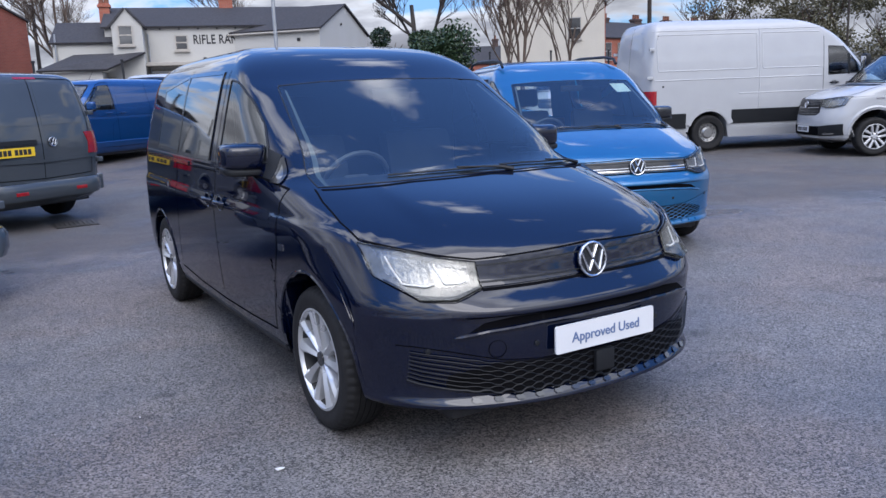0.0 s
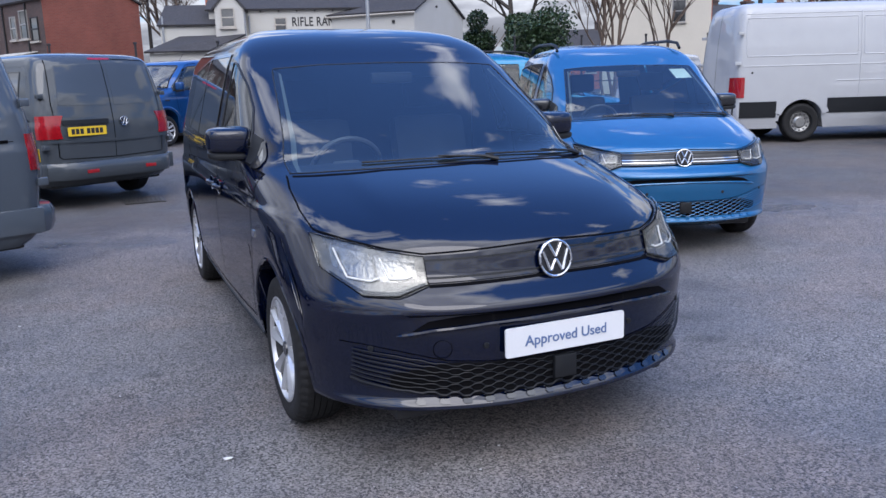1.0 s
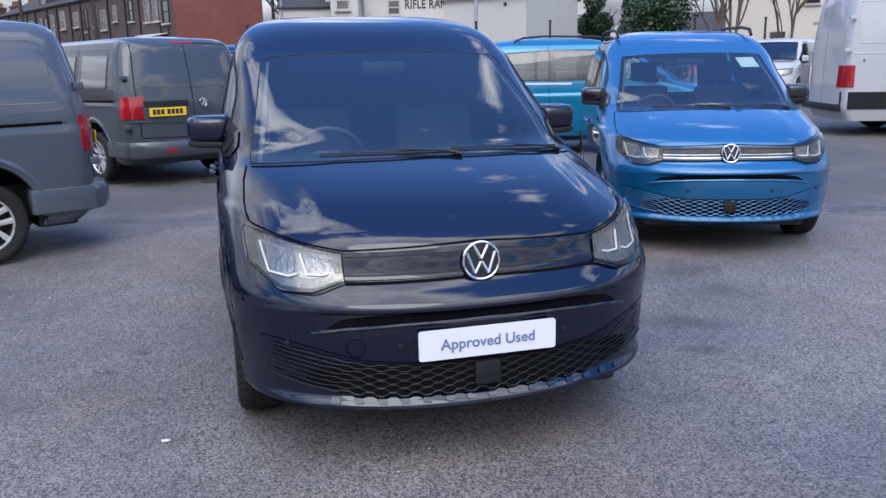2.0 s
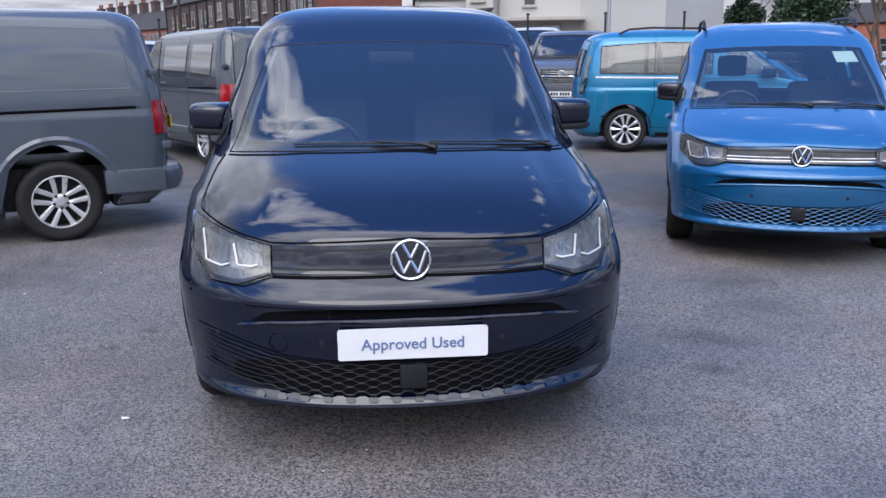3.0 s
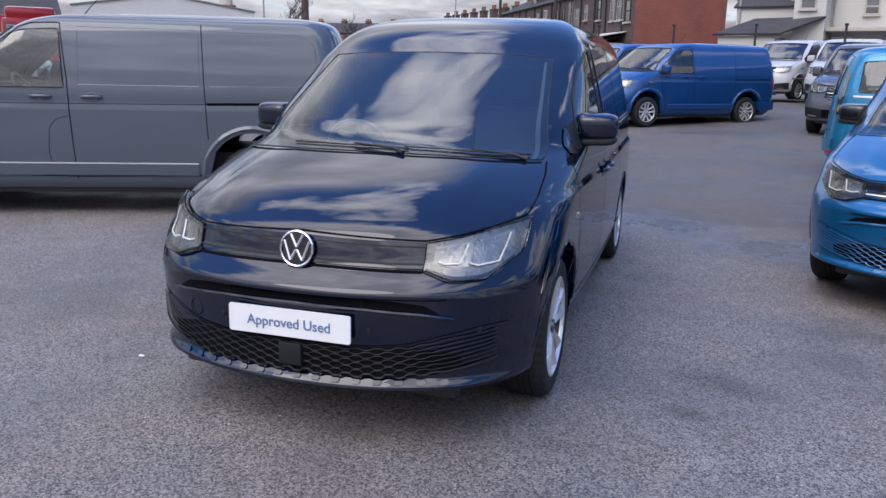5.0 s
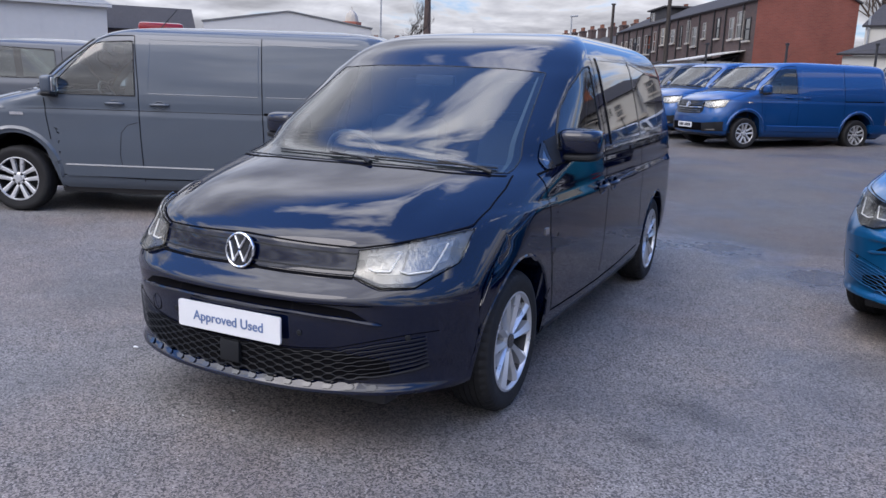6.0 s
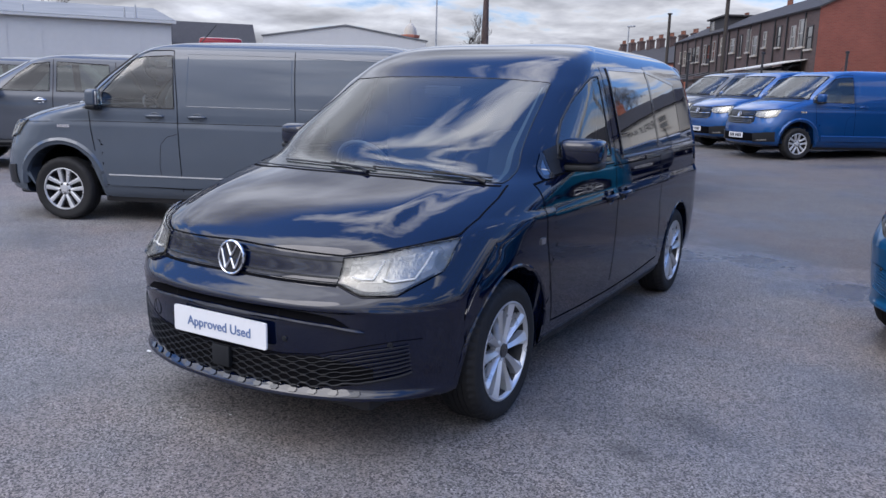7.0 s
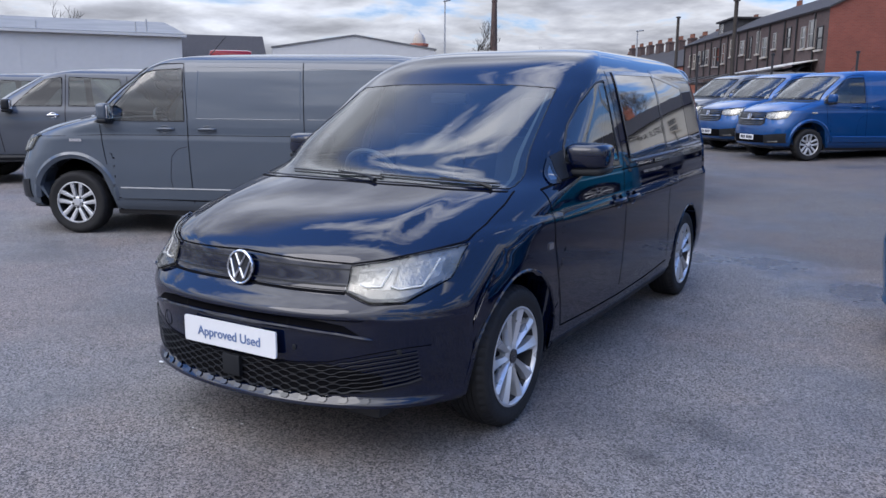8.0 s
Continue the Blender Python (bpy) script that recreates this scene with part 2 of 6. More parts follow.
def tube_bm(pts, radii, sides=8, bm=None, closed=False):
    """A tube through points; radii: one number or one for each point."""
    bm = bm or bmesh.new()
    pts = [Vector(p) for p in pts]
    n = len(pts)
    radii = [radii] * n if not hasattr(radii, "__len__") else radii
    rings = []
    up = Vector((0, 0, 1))
    for k in range(n):
        a, b = pts[k - 1] if (k or closed) else pts[k], pts[(k + 1) % n] if (k < n - 1 or closed) else pts[k]
        d = (b - a).normalized()
        s = d.cross(up if abs(d.z) < 0.95 else Vector((1, 0, 0))).normalized()
        u = s.cross(d)
        rings.append([bm.verts.new(pts[k] + (s * math.cos(q) + u * math.sin(q)) * radii[k]) for q in [2 * math.pi * j / sides for j in range(sides)]])
    for k in range(n if closed else n - 1):
        r0, r1 = rings[k], rings[(k + 1) % n]
        for j in range(sides):
            bm.faces.new((r0[j], r0[(j + 1) % sides], r1[(j + 1) % sides], r1[j]))
    if not closed:
        bm.faces.new(rings[0][::-1])
        bm.faces.new(rings[-1])
    return bm


def lathe_bm(profile, seg=40, axis="y", bm=None, offset=(0, 0, 0)):
    """Turns (radius, along) pairs round an axis."""
    bm = bm or bmesh.new()
    rings = []
    for j in range(seg):
        q = 2 * math.pi * j / seg
        ring = []
        for r, h in profile:
            p = (r * math.cos(q), h, r * math.sin(q)) if axis == "y" else (h, r * math.cos(q), r * math.sin(q)) if axis == "x" else (r * math.cos(q), r * math.sin(q), h)
            ring.append(bm.verts.new(Vector(p) + Vector(offset)))
        rings.append(ring)
    for j in range(seg):
        a, b = rings[j], rings[(j + 1) % seg]
        for k in range(len(profile) - 1):
            bm.faces.new((a[k], a[k + 1], b[k + 1], b[k]))
    return bm


def pchip(xs, ys):
    """A smooth curve through points that never overshoots."""
    xs, ys = np.array(xs, float), np.array(ys, float)
    h = np.diff(xs)
    d = np.diff(ys) / h
    m = np.zeros(len(xs))
    m[0], m[-1] = d[0], d[-1]
    for k in range(1, len(xs) - 1):
        if d[k - 1] * d[k] > 0:
            w1, w2 = 2 * h[k] + h[k - 1], h[k] + 2 * h[k - 1]
            m[k] = (w1 + w2) / (w1 / d[k - 1] + w2 / d[k])

    def f(x):
        x = min(max(x, xs[0]), xs[-1])
        k = min(max(int(np.searchsorted(xs, x)) - 1, 0), len(h) - 1)
        t = (x - xs[k]) / h[k]
        return float(ys[k] * (1 + 2 * t) * (1 - t) ** 2 + h[k] * m[k] * t * (1 - t) ** 2 + ys[k + 1] * t * t * (3 - 2 * t) + h[k] * m[k + 1] * t * t * (t - 1))
    return f


def inside(p, poly):
    x, y = p
    hit = False
    for (x0, y0), (x1, y1) in zip(poly, poly[1:] + poly[:1]):
        if (y0 > y) != (y1 > y) and x < x0 + (y - y0) / (y1 - y0) * (x1 - x0):
            hit = not hit
    return hit


def along(pts, n):
    """n + 1 points at even steps along a polyline."""
    pts = [Vector(p) for p in pts]
    acc = [0.0]
    for a, b in zip(pts, pts[1:]):
        acc.append(acc[-1] + (b - a).length)
    res = []
    for k in range(n + 1):
        s = acc[-1] * k / n
        i = max(0, min(len(pts) - 2, int(np.searchsorted(acc, s, side="right")) - 1))
        t = (s - acc[i]) / max(acc[i + 1] - acc[i], 1e-9)
        res.append(pts[i].lerp(pts[i + 1], t))
    return res


# ---- vehicle bodies ----
class Shell:
    """A vehicle's outer skin: at each height a rounded plan outline between a front and a rear line. x ahead of the front axle, y to its left."""

    def __init__(self, front, rear, width, corner, rcorner, fexp=2.3, rexp=2.6, bulge=0.0, ledges=(), narrow=0.0, cheek=None):
        self.narrow = narrow
        self.cheek = pchip(*zip(*cheek)) if cheek else None
        self.bulge, self.ledges = bulge, ledges
        self.xf, self.xr, self.w = pchip(*zip(*front)), pchip(*zip(*rear)), pchip(*zip(*width))
        self.a, self.b = pchip(*zip(*corner)), pchip(*zip(*rcorner))
        self.pz = pchip(*zip(*fexp)) if isinstance(fexp, list) else (lambda z: fexp)
        self.q = rexp
        self.z0, self.z1 = front[0][0], front[-1][0]

    def crown(self, y, z):
        """The raised middle of a bonnet, with a crease at each side, and the fuller cheeks of a bumper."""
        if not self.bulge:
            return 0.0
        swell = self.bulge * math.exp(-((z - 1.0) / 0.075) ** 2) / (1 + math.exp((abs(y) - 0.57) / 0.014))
        if self.cheek:
            s = min(1.0, max(0.0, (abs(y) - 0.47) / 0.22))
            swell += self.cheek(z) * s * s * (3 - 2 * s)
        return swell

    def taper(self, x):
        """The plan draws in a little towards the tail."""
        return 1 - self.narrow * min(1.0, max(0.0, (-1.3 - x) / 2.6)) ** 1.4

    def front(self, y, z):
        p = self.pz(z)
        s = min(abs(y) / self.w(z), 0.9995)
        return Vector((self.xf(z) - self.a(z) * (1 - (1 - s ** p) ** (1 / p)) + self.crown(y, z), y, z))

    def rear(self, y, z):
        s = min(abs(y) / self.w(z), 0.9995)
        x = self.xr(z) + self.b(z) * (1 - (1 - s ** self.q) ** (1 / self.q))
        return Vector((x, y * self.taper(x), z))

    def side(self, x, z, sign=1):
        y = self.w(z)
        t = (x - (self.xf(z) - self.a(z))) / self.a(z)
        if t > 0:
            y *= (1 - min(t, 0.9999) ** self.pz(z)) ** (1 / self.pz(z))
        t = ((self.xr(z) + self.b(z)) - x) / self.b(z)
        if t > 0:
            y *= (1 - min(t, 0.9999) ** self.q) ** (1 / self.q)
        return Vector((x, sign * y * self.taper(x), z))

    def at(self, p, proj):
        if proj == "front":
            return self.front(p[0], p[1])
        if proj == "rear":
            return self.rear(p[0], p[1])
        return self.side(p[0], p[1], 1 if proj == "left" else -1)

    def out(self, p, proj):
        e = 0.006
        d1 = self.at((p[0] + e, p[1]), proj) - self.at((p[0] - e, p[1]), proj)
        d2 = self.at((p[0], p[1] + e), proj) - self.at((p[0], p[1] - e), proj)
        n = d1.cross(d2).normalized()
        guess = {"front": Vector((1, 0, 0.3)), "rear": Vector((-1, 0, 0.2)), "left": Vector((0, 1, 0)), "right": Vector((0, -1, 0))}[proj]
        return n if n.dot(guess) > 0 else -n

    def lift(self, p, proj, off):
        return self.at(p, proj) + self.out(p, proj) * off

    def skin(self, arches, holes, rings=66, nf=26, ns=112, nr=14):
        zs = np.linspace(self.z0, self.z1, 1500)
        xf, xr, w = [np.array([f(z) for z in zs]) for f in (self.xf, self.xr, self.w)]
        seg = np.sqrt(np.diff(zs) ** 2 + (0.3 * np.diff(xf)) ** 2 + (0.15 * np.diff(xr)) ** 2 + (0.8 * np.diff(w)) ** 2)
        acc = np.concatenate([[0], np.cumsum(seg)])
        levels = sorted(list(np.interp(np.linspace(0, acc[-1], rings), acc, zs)) + list(self.ledges))
        zt, zb = 0.98, self.z0
        grid = []

        def place(j, z):
            a, b, xf1, xr1, w1, pz = self.a(z), self.b(z), self.xf(z), self.xr(z), self.w(z), self.pz(z)
            if j <= nf:
                q = math.pi / 2 * j / nf
                y = w1 * math.sin(q) ** (2 / pz)
                return Vector((xf1 - a * (1 - max(0.0, math.cos(q)) ** (2 / pz)) + self.crown(y, z), y, z))
            if j < nf + ns:
                t = (j - nf) / ns
                x1 = xf1 - a + ((xr1 + b) - (xf1 - a)) * t
                return Vector((x1, w1 * self.taper(x1), z))
            q = max(0.0, math.pi / 2 * (1 - (j - nf - ns) / nr))
            x1 = xr1 + b * (1 - max(0.0, math.cos(q)) ** (2 / self.q))
            return Vector((x1, w1 * math.sin(q) ** (2 / self.q) * self.taper(x1), z))

        total = nf + ns + nr + 1
        for z in levels:
            row = []
            for j in range(total):
                p = place(j, z)
                if z < zt and p.y > 0.3:
                    for _ in range(3):
                        low = zb
                        for cx, cz, r in arches:
                            if abs(p.x - cx) < r:
                                low = max(low, cz + math.sqrt(r * r - (p.x - cx) ** 2))
                        p = place(j, low + (z - zb) * (zt - low) / (zt - zb))
                row.append(p)
            grid.append(row)
        marks = []
        for proj, poly in holes:
            span = {"side": (int(nf * 0.6), nf + ns + 2), "front": (0, nf + 2), "rear": (nf + ns - 2, total - 1)}[proj]
            flat = (lambda v: (v.x, v.z)) if proj == "side" else (lambda v: (abs(v.y), v.z))
            within = [[span[0] <= j <= span[1] and (proj != "side" or v.y > 0.7 * self.w(v.z)) and inside(flat(v), poly) for j, v in enumerate(row)] for row in grid]
            move = {}
            for i in range(len(grid)):
                for j in range(span[0], span[1] + 1):
                    for i2, j2 in ((i + 1, j), (i, j + 1)):
                        if i2 < len(grid) and j2 <= span[1] and within[i][j] != within[i2][j2]:
                            u, v = grid[i][j], grid[i2][j2]
                            lo, hi = 0.0, 1.0
                            for _ in range(12):
                                mid = (lo + hi) / 2
                                if inside(flat(u.lerp(v, mid)), poly) == within[i][j]:
                                    lo = mid
                                else:
                                    hi = mid
                            key, d = ((i, j), lo) if lo < 0.5 else ((i2, j2), 1 - lo)
                            if key not in move or d < move[key][0]:
                                move[key] = (d, u.lerp(v, lo))
            for (i, j), (d, v) in move.items():
                grid[i][j] = v
            marks.append((span, flat, poly, within, set(move)))
        bm = bmesh.new()
        loops = []
        inner = [Vector((p.x if 0.4 < abs(p.y) else p.x - math.copysign(0.12, p.x), p.y * 0.72, p.z)) for p in grid[0]]
        for row in [inner] + grid:
            left = [bm.verts.new(p) for p in row]
            right = [left[0]] + [bm.verts.new((p.x, -p.y, p.z)) for p in row[1:-1]] + [left[-1]]
            loops.append((left, right))
        for r, ((l0, r0), (l1, r1)) in enumerate(zip(loops, loops[1:])):
            for j in range(total - 1):
                corners = [(0, j), (0, j + 1), (1, j + 1), (1, j)]
                pieces = [corners]
                if r > 0:
                    for span, flat, poly, within, snapped in marks:
                        if not span[0] <= j < span[1]:
                            continue
                        state = [0 if (r - 1 + a, c) in snapped else (1 if within[r - 1 + a][c] else -1) for a, c in corners]
                        if all(s <= 0 for s in state) and any(s < 0 for s in state):
                            continue
                        if any(s > 0 for s in state) and any(s < 0 for s in state):
                            if state[0] == 0 and state[2] == 0:
                                tris = ((0, 1, 2), (0, 2, 3))
                            else:
                                tris = ((0, 1, 3), (1, 2, 3))
                            pieces = [[corners[k] for k in t] for t in tris if not any(state[k] > 0 for k in t)]
                        else:
                            c = sum((grid[r - 1 + a][k] for a, k in corners), Vector()) / 4
                            if any(s > 0 for s in state) or inside(flat(c), poly):
                                pieces = []
                for piece in pieces:
                    for sgn, a, b in ((1, l0, l1), (-1, r0, r1)):
                        face = []
                        for up, k in piece:
                            v = (b if up else a)[k]
                            if v not in face:
                                face.append(v)
                        if len(face) > 2:
                            bm.faces.new(face if sgn < 0 else face[::-1])
        lt, rt = loops[-1]
        for j in range(total - 1):
            vs = []
            for v in (lt[j], lt[j + 1], rt[j + 1], rt[j]):
                if v not in vs:
                    vs.append(v)
            if len(vs) > 2:
                bm.faces.new(vs)
        return bm


def patch_bm(shell, lower, upper, nu, nv, proj, off=0.004, depth=0.012, bm=None):
    """A piece that lies on the skin between two lines, with a rim of its own."""
    bm = bm or bmesh.new()
    lo, hi = along(lower, nu), along(upper, nu)
    top, base = [], []
    for k in range(nu + 1):
        ct, cb = [], []
        for i in range(nv + 1):
            p = lo[k].lerp(hi[k], i / nv)
            a, n = shell.at(p, proj), shell.out(p, proj)
            ct.append(bm.verts.new(a + n * off))
            if i in (0, nv) or k in (0, nu):
                cb.append(bm.verts.new(a + n * (off - depth)))
            else:
                cb.append(None)
        top.append(ct)
        base.append(cb)
    for k in range(nu):
        for i in range(nv):
            bm.faces.new((top[k][i], top[k + 1][i], top[k + 1][i + 1], top[k][i + 1]))
    edge = [(k, 0) for k in range(nu)] + [(nu, i) for i in range(nv)] + [(k, nv) for k in range(nu, 0, -1)] + [(0, i) for i in range(nv, 0, -1)]
    for (k0, i0), (k1, i1) in zip(edge, edge[1:] + edge[:1]):
        bm.faces.new((top[k0][i0], base[k0][i0], base[k1][i1], top[k1][i1]))
    return bm


def ribbon_bm(shell, pts, width, proj, off=0.0025, steps=60, closed=False, bm=None):
    """A flat band that follows a line on the skin."""
    bm = bm or bmesh.new()
    pts = [Vector(p) for p in pts]
    if closed:
        pts = pts + [pts[0]]
    line = along(pts, steps)
    n = len(line)
    rows = []
    for k in range(n):
        if closed:
            a, b = line[(k - 1) % (n - 1)], line[(k + 1) % (n - 1)]
        else:
            a, b = line[max(0, k - 1)], line[min(n - 1, k + 1)]
        d = (b - a).normalized()
        s = Vector((-d.y, d.x)) * width / 2
        rows.append([bm.verts.new(shell.lift(line[k] + s * q, proj, off)) for q in (-1, 0, 1)])
    for r0, r1 in zip(rows, rows[1:]):
        for i in (0, 1):
            bm.faces.new((r0[i], r0[i + 1], r1[i + 1], r1[i]))
    return bm


def seal_bm(shell, pts, radius, proj, off=0.002, steps=120, closed=True, bm=None):
    """A round rubber bead along a line on the skin."""
    pts = [Vector(p) for p in pts]
    line = along(pts + [pts[0]] if closed else pts, steps)
    if closed:
        line = line[:-1]
    return tube_bm([shell.lift(q, proj, off) for q in line], radius, 6, bm, closed)


def wheel(parent, x, y, r, rim_r, width, out_sign, style):
    """A tyre with a rim; the outer face looks along out_sign."""
    w = width / 2
    tread = []
    for k in range(-2, 3):
        c = k * w * 0.27
        tread += [(r, c - w * 0.115), (r, c + w * 0.115)] + ([(r - 0.007, c + w * 0.12), (r - 0.007, c + w * 0.15)] if k < 2 else [])
    prof = [(rim_r * 0.97, -w * 0.85), (rim_r + 0.012, -w), (r - 0.05, -w * 1.04), (r - 0.015, -w * 0.9), (r - 0.002, -w * 0.70)] + tread + [(r - 0.002, w * 0.70),
            (r - 0.015, w * 0.92), (r - 0.022, w * 0.96), (r - 0.05, w * 1.03), (r - 0.056, w * 1.015), (rim_r + 0.030, w * 1.02), (rim_r + 0.026, w * 1.0), (rim_r + 0.012, w), (rim_r * 0.97, w * 0.85)]
    seg = 150 if style == "twin" else 60
    bm = lathe_bm(prof, seg, "y")
    bm.verts.ensure_lookup_table()
    # cross grooves cut the shoulders of the tread
    for j in range(0, seg, 3):
        for k, (pr, ph) in enumerate(prof):
            if pr > r - 0.018 and abs(ph) > w * 0.45:
                v = bm.verts[j * len(prof) + k]
                q = 2 * math.pi * j / seg
                v.co -= Vector((math.cos(q), 0, math.sin(q))) * 0.006
    hub = part("wheel", bm, M_TYRE, parent)
    hub.matrix_basis = pose(x, y, r, 0, 0, 0 if out_sign > 0 else 180)
    s = w * 0.9
    lip = lathe_bm([(rim_r * 0.98, s * 0.95), (rim_r * 1.03, s * 1.08), (rim_r * 0.99, s * 1.1), (rim_r * 0.965, s * 1.02), (rim_r * 0.955, s * 0.9)], 48)
    part("barrel", lathe_bm([(rim_r * 0.96, s * 0.92), (rim_r * 0.925, s * 0.62), (rim_r * 0.9, -s * 0.2), (rim_r * 0.89, -s * 0.9)], 40), M_HUBDARK, hub)
    part("rim", lip, M_ALLOY if style != "steel" else M_TRIM, hub)
    back = lathe_bm([(rim_r * 0.9, -s * 0.25), (rim_r * 0.5, -s * 0.2), (0.03, -s * 0.2), (0.001, -s * 0.2)], 32)
    part("brake_disc", back, M_HUBDARK, hub)
    sp = bmesh.new()
    if style == "steel":
        lathe_bm([(rim_r * 0.93, s * 0.5), (rim_r * 0.8, s * 0.72), (rim_r * 0.55, s * 0.55), (rim_r * 0.4, s * 0.85), (0.001, s * 0.85)], 32, "y", sp)
        part("wheel_disc", sp, M_REFLECTOR, hub)
        holes = bmesh.new()
        for k in range(12):
            q = 2 * math.pi * k / 12
            box_bm(-0.016, 0.016, s * 0.55, s * 0.69, -0.01, 0.02, 0, holes, Matrix.Rotation(-q, 4, "Y") @ Matrix.Translation((0, 0, rim_r * 0.66)))
        part("wheel_holes", holes, M_HUBDARK, hub)
        return hub
    n = 5
    for k in range(n):
        for side in (-1, 1):
            rows = []
            for i, t in enumerate((0.0, 0.2, 0.45, 0.72, 0.9, 1.0)):
                rad = 0.034 + (rim_r * 0.965 - 0.034) * t
                if style == "twin":
                    ang = side * (0.318 - 0.055 * t)
                    half = (0.012, 0.0135, 0.0165, 0.023, 0.031, 0.037)[i]
                else:
                    ang = side * math.asin(min(0.99, (0.026 + 0.026 * t) / rad))
                    half = (0.015, 0.0175, 0.0195, 0.0215, 0.0235, 0.026)[i]
                ang += 2 * math.pi * k / n
                h = s * (0.80 + 0.20 * t ** 0.8)
                c = Vector((math.sin(ang) * rad, 0, math.cos(ang) * rad))
                tdir = Vector((math.cos(ang), 0, -math.sin(ang)))
                ridge = 0.009 if style == "twin" else 0.002
                rows.append([sp.verts.new(c + tdir * u * half + Vector((0, h + v, 0))) for u, v in ((-1, -0.035), (-0.92, -0.004), (side * 0.25, ridge), (0.92, -0.004), (1, -0.035))])
            for a, b in zip(rows, rows[1:]):
                for i in range(4):
                    sp.faces.new((a[i], a[i + 1], b[i + 1], b[i]))
    lathe_bm([(0.066, s * 0.50), (0.062, s * 0.80), (0.048, s * 0.88), (0.034, s * 0.88)], 24, "y", sp)
    part("spokes", sp, M_ALLOY, hub)
    cap = lathe_bm([(0.034, s * 0.86), (0.032, s * 0.96), (0.001, s * 0.97)], 24)
    part("hub_cap", cap, M_GLOSSBLACK if style == "twin" else M_ALLOY, hub, "dark round hub cap" if style == "twin" else "silver hub cap")
    if style != "twin":
        for k in range(n):
            q = 2 * math.pi * (k + 0.5) / n
            part("wheel_bolt", lathe_bm([(0.0135, s * 0.80), (0.0125, s * 0.91), (0.001, s * 0.91)], 10, offset=(math.sin(q) * 0.056, 0, math.cos(q) * 0.056)), M_HUBDARK, hub)
    return hub


def badge(parent, centre, normal, r, flat=0.012):
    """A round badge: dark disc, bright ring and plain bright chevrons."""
    ob = part("badge", lathe_bm([(0.001, flat), (r * 0.9, flat * 0.8), (r * 0.95, 0)], 32, "x"), M_GLOSSBLACK, parent, "dark round badge with a chrome ring")
    n = Vector(normal).normalized()
    ob.matrix_basis = Matrix.Translation(centre) @ n.to_track_quat("X", "Z").to_matrix().to_4x4()
    ring = [(flat, r * 0.93 * math.cos(q), r * 0.93 * math.sin(q)) for q in [2 * math.pi * k / 36 for k in range(36)]]
    part("badge_ring", tube_bm(ring, r * 0.075, 8, closed=True), M_CHROME, ob)
    ch = bmesh.new()
    for pts in ([(-0.37, 0.76), (-0.02, 0.10), (0.02, 0.10), (0.37, 0.76)], [(-0.74, 0.42), (-0.37, -0.60), (-0.32, -0.60), (-0.02, -0.06), (0.02, -0.06), (0.32, -0.60), (0.37, -0.60), (0.74, 0.42)]):
        tube_bm([(flat * 1.05, a * r, b * r) for a, b in pts], r * 0.082, 6, ch)
    part("badge_chevron", ch, M_CHROME, ob)
    return ob


def plate(parent, m, w=0.52, h=0.111, mat=None, bars=True, text=""):
    """A registration-size plate that faces +x of m; bars stand for its marks."""
    bm, r = bmesh.new(), 0.010
    edge = [(sy * (w / 2 - r) + r * math.cos(q), sz * (h / 2 - r) + r * math.sin(q)) for sy, sz, q0 in ((1, 1, 0.0), (-1, 1, 0.5), (-1, -1, 1.0), (1, -1, 1.5)) for q in [math.pi * (q0 + k / 8) for k in range(5)]]
    rings = [[bm.verts.new((x, y, z)) for y, z in edge] for x in (-0.004, 0.004)]
    bm.faces.new(rings[1])
    bm.faces.new(rings[0][::-1])
    for i in range(len(edge)):
        j = (i + 1) % len(edge)
        bm.faces.new((rings[0][i], rings[0][j], rings[1][j], rings[1][i]))
    ob = part("plate", bm, mat or M_PLATEWHITE, parent, smooth=False)
    ob.matrix_basis = m
    if bars:
        x = -w * 0.42
        for gap in (0, 0, 0, 0.03, 0, 0, 0):
            x += gap
            part("plate_bar", box_bm(0.0035, 0.0055, x, x + w * 0.088, -h * 0.3, h * 0.3), M_INK, ob, "black bar")
            x += w * 0.113
    if text:
        cu = bpy.data.curves.new("lettering", "FONT")
        cu.body, cu.size, cu.align_x, cu.align_y, cu.extrude, cu.offset = text, 0.056, "CENTER", "CENTER", 0.001, 0.0006
        tmp = new("lettering", cu)
        me = bpy.data.meshes.new_from_object(tmp.evaluated_get(bpy.context.evaluated_depsgraph_get()))
        bpy.data.objects.remove(tmp)
        me.materials.clear()
        me.materials.append(M_INKBLUE)
        t = new("lettering", me)
        t.parent = ob
        t.matrix_basis = Matrix.Translation((0.0052, 0, -0.002)) @ Matrix(((0, 0, 1, 0), (1, 0, 0, 0), (0, 1, 0, 0), (0, 0, 0, 1)))
        tagged(t, "blue lettering that reads Approved Used")
    return ob


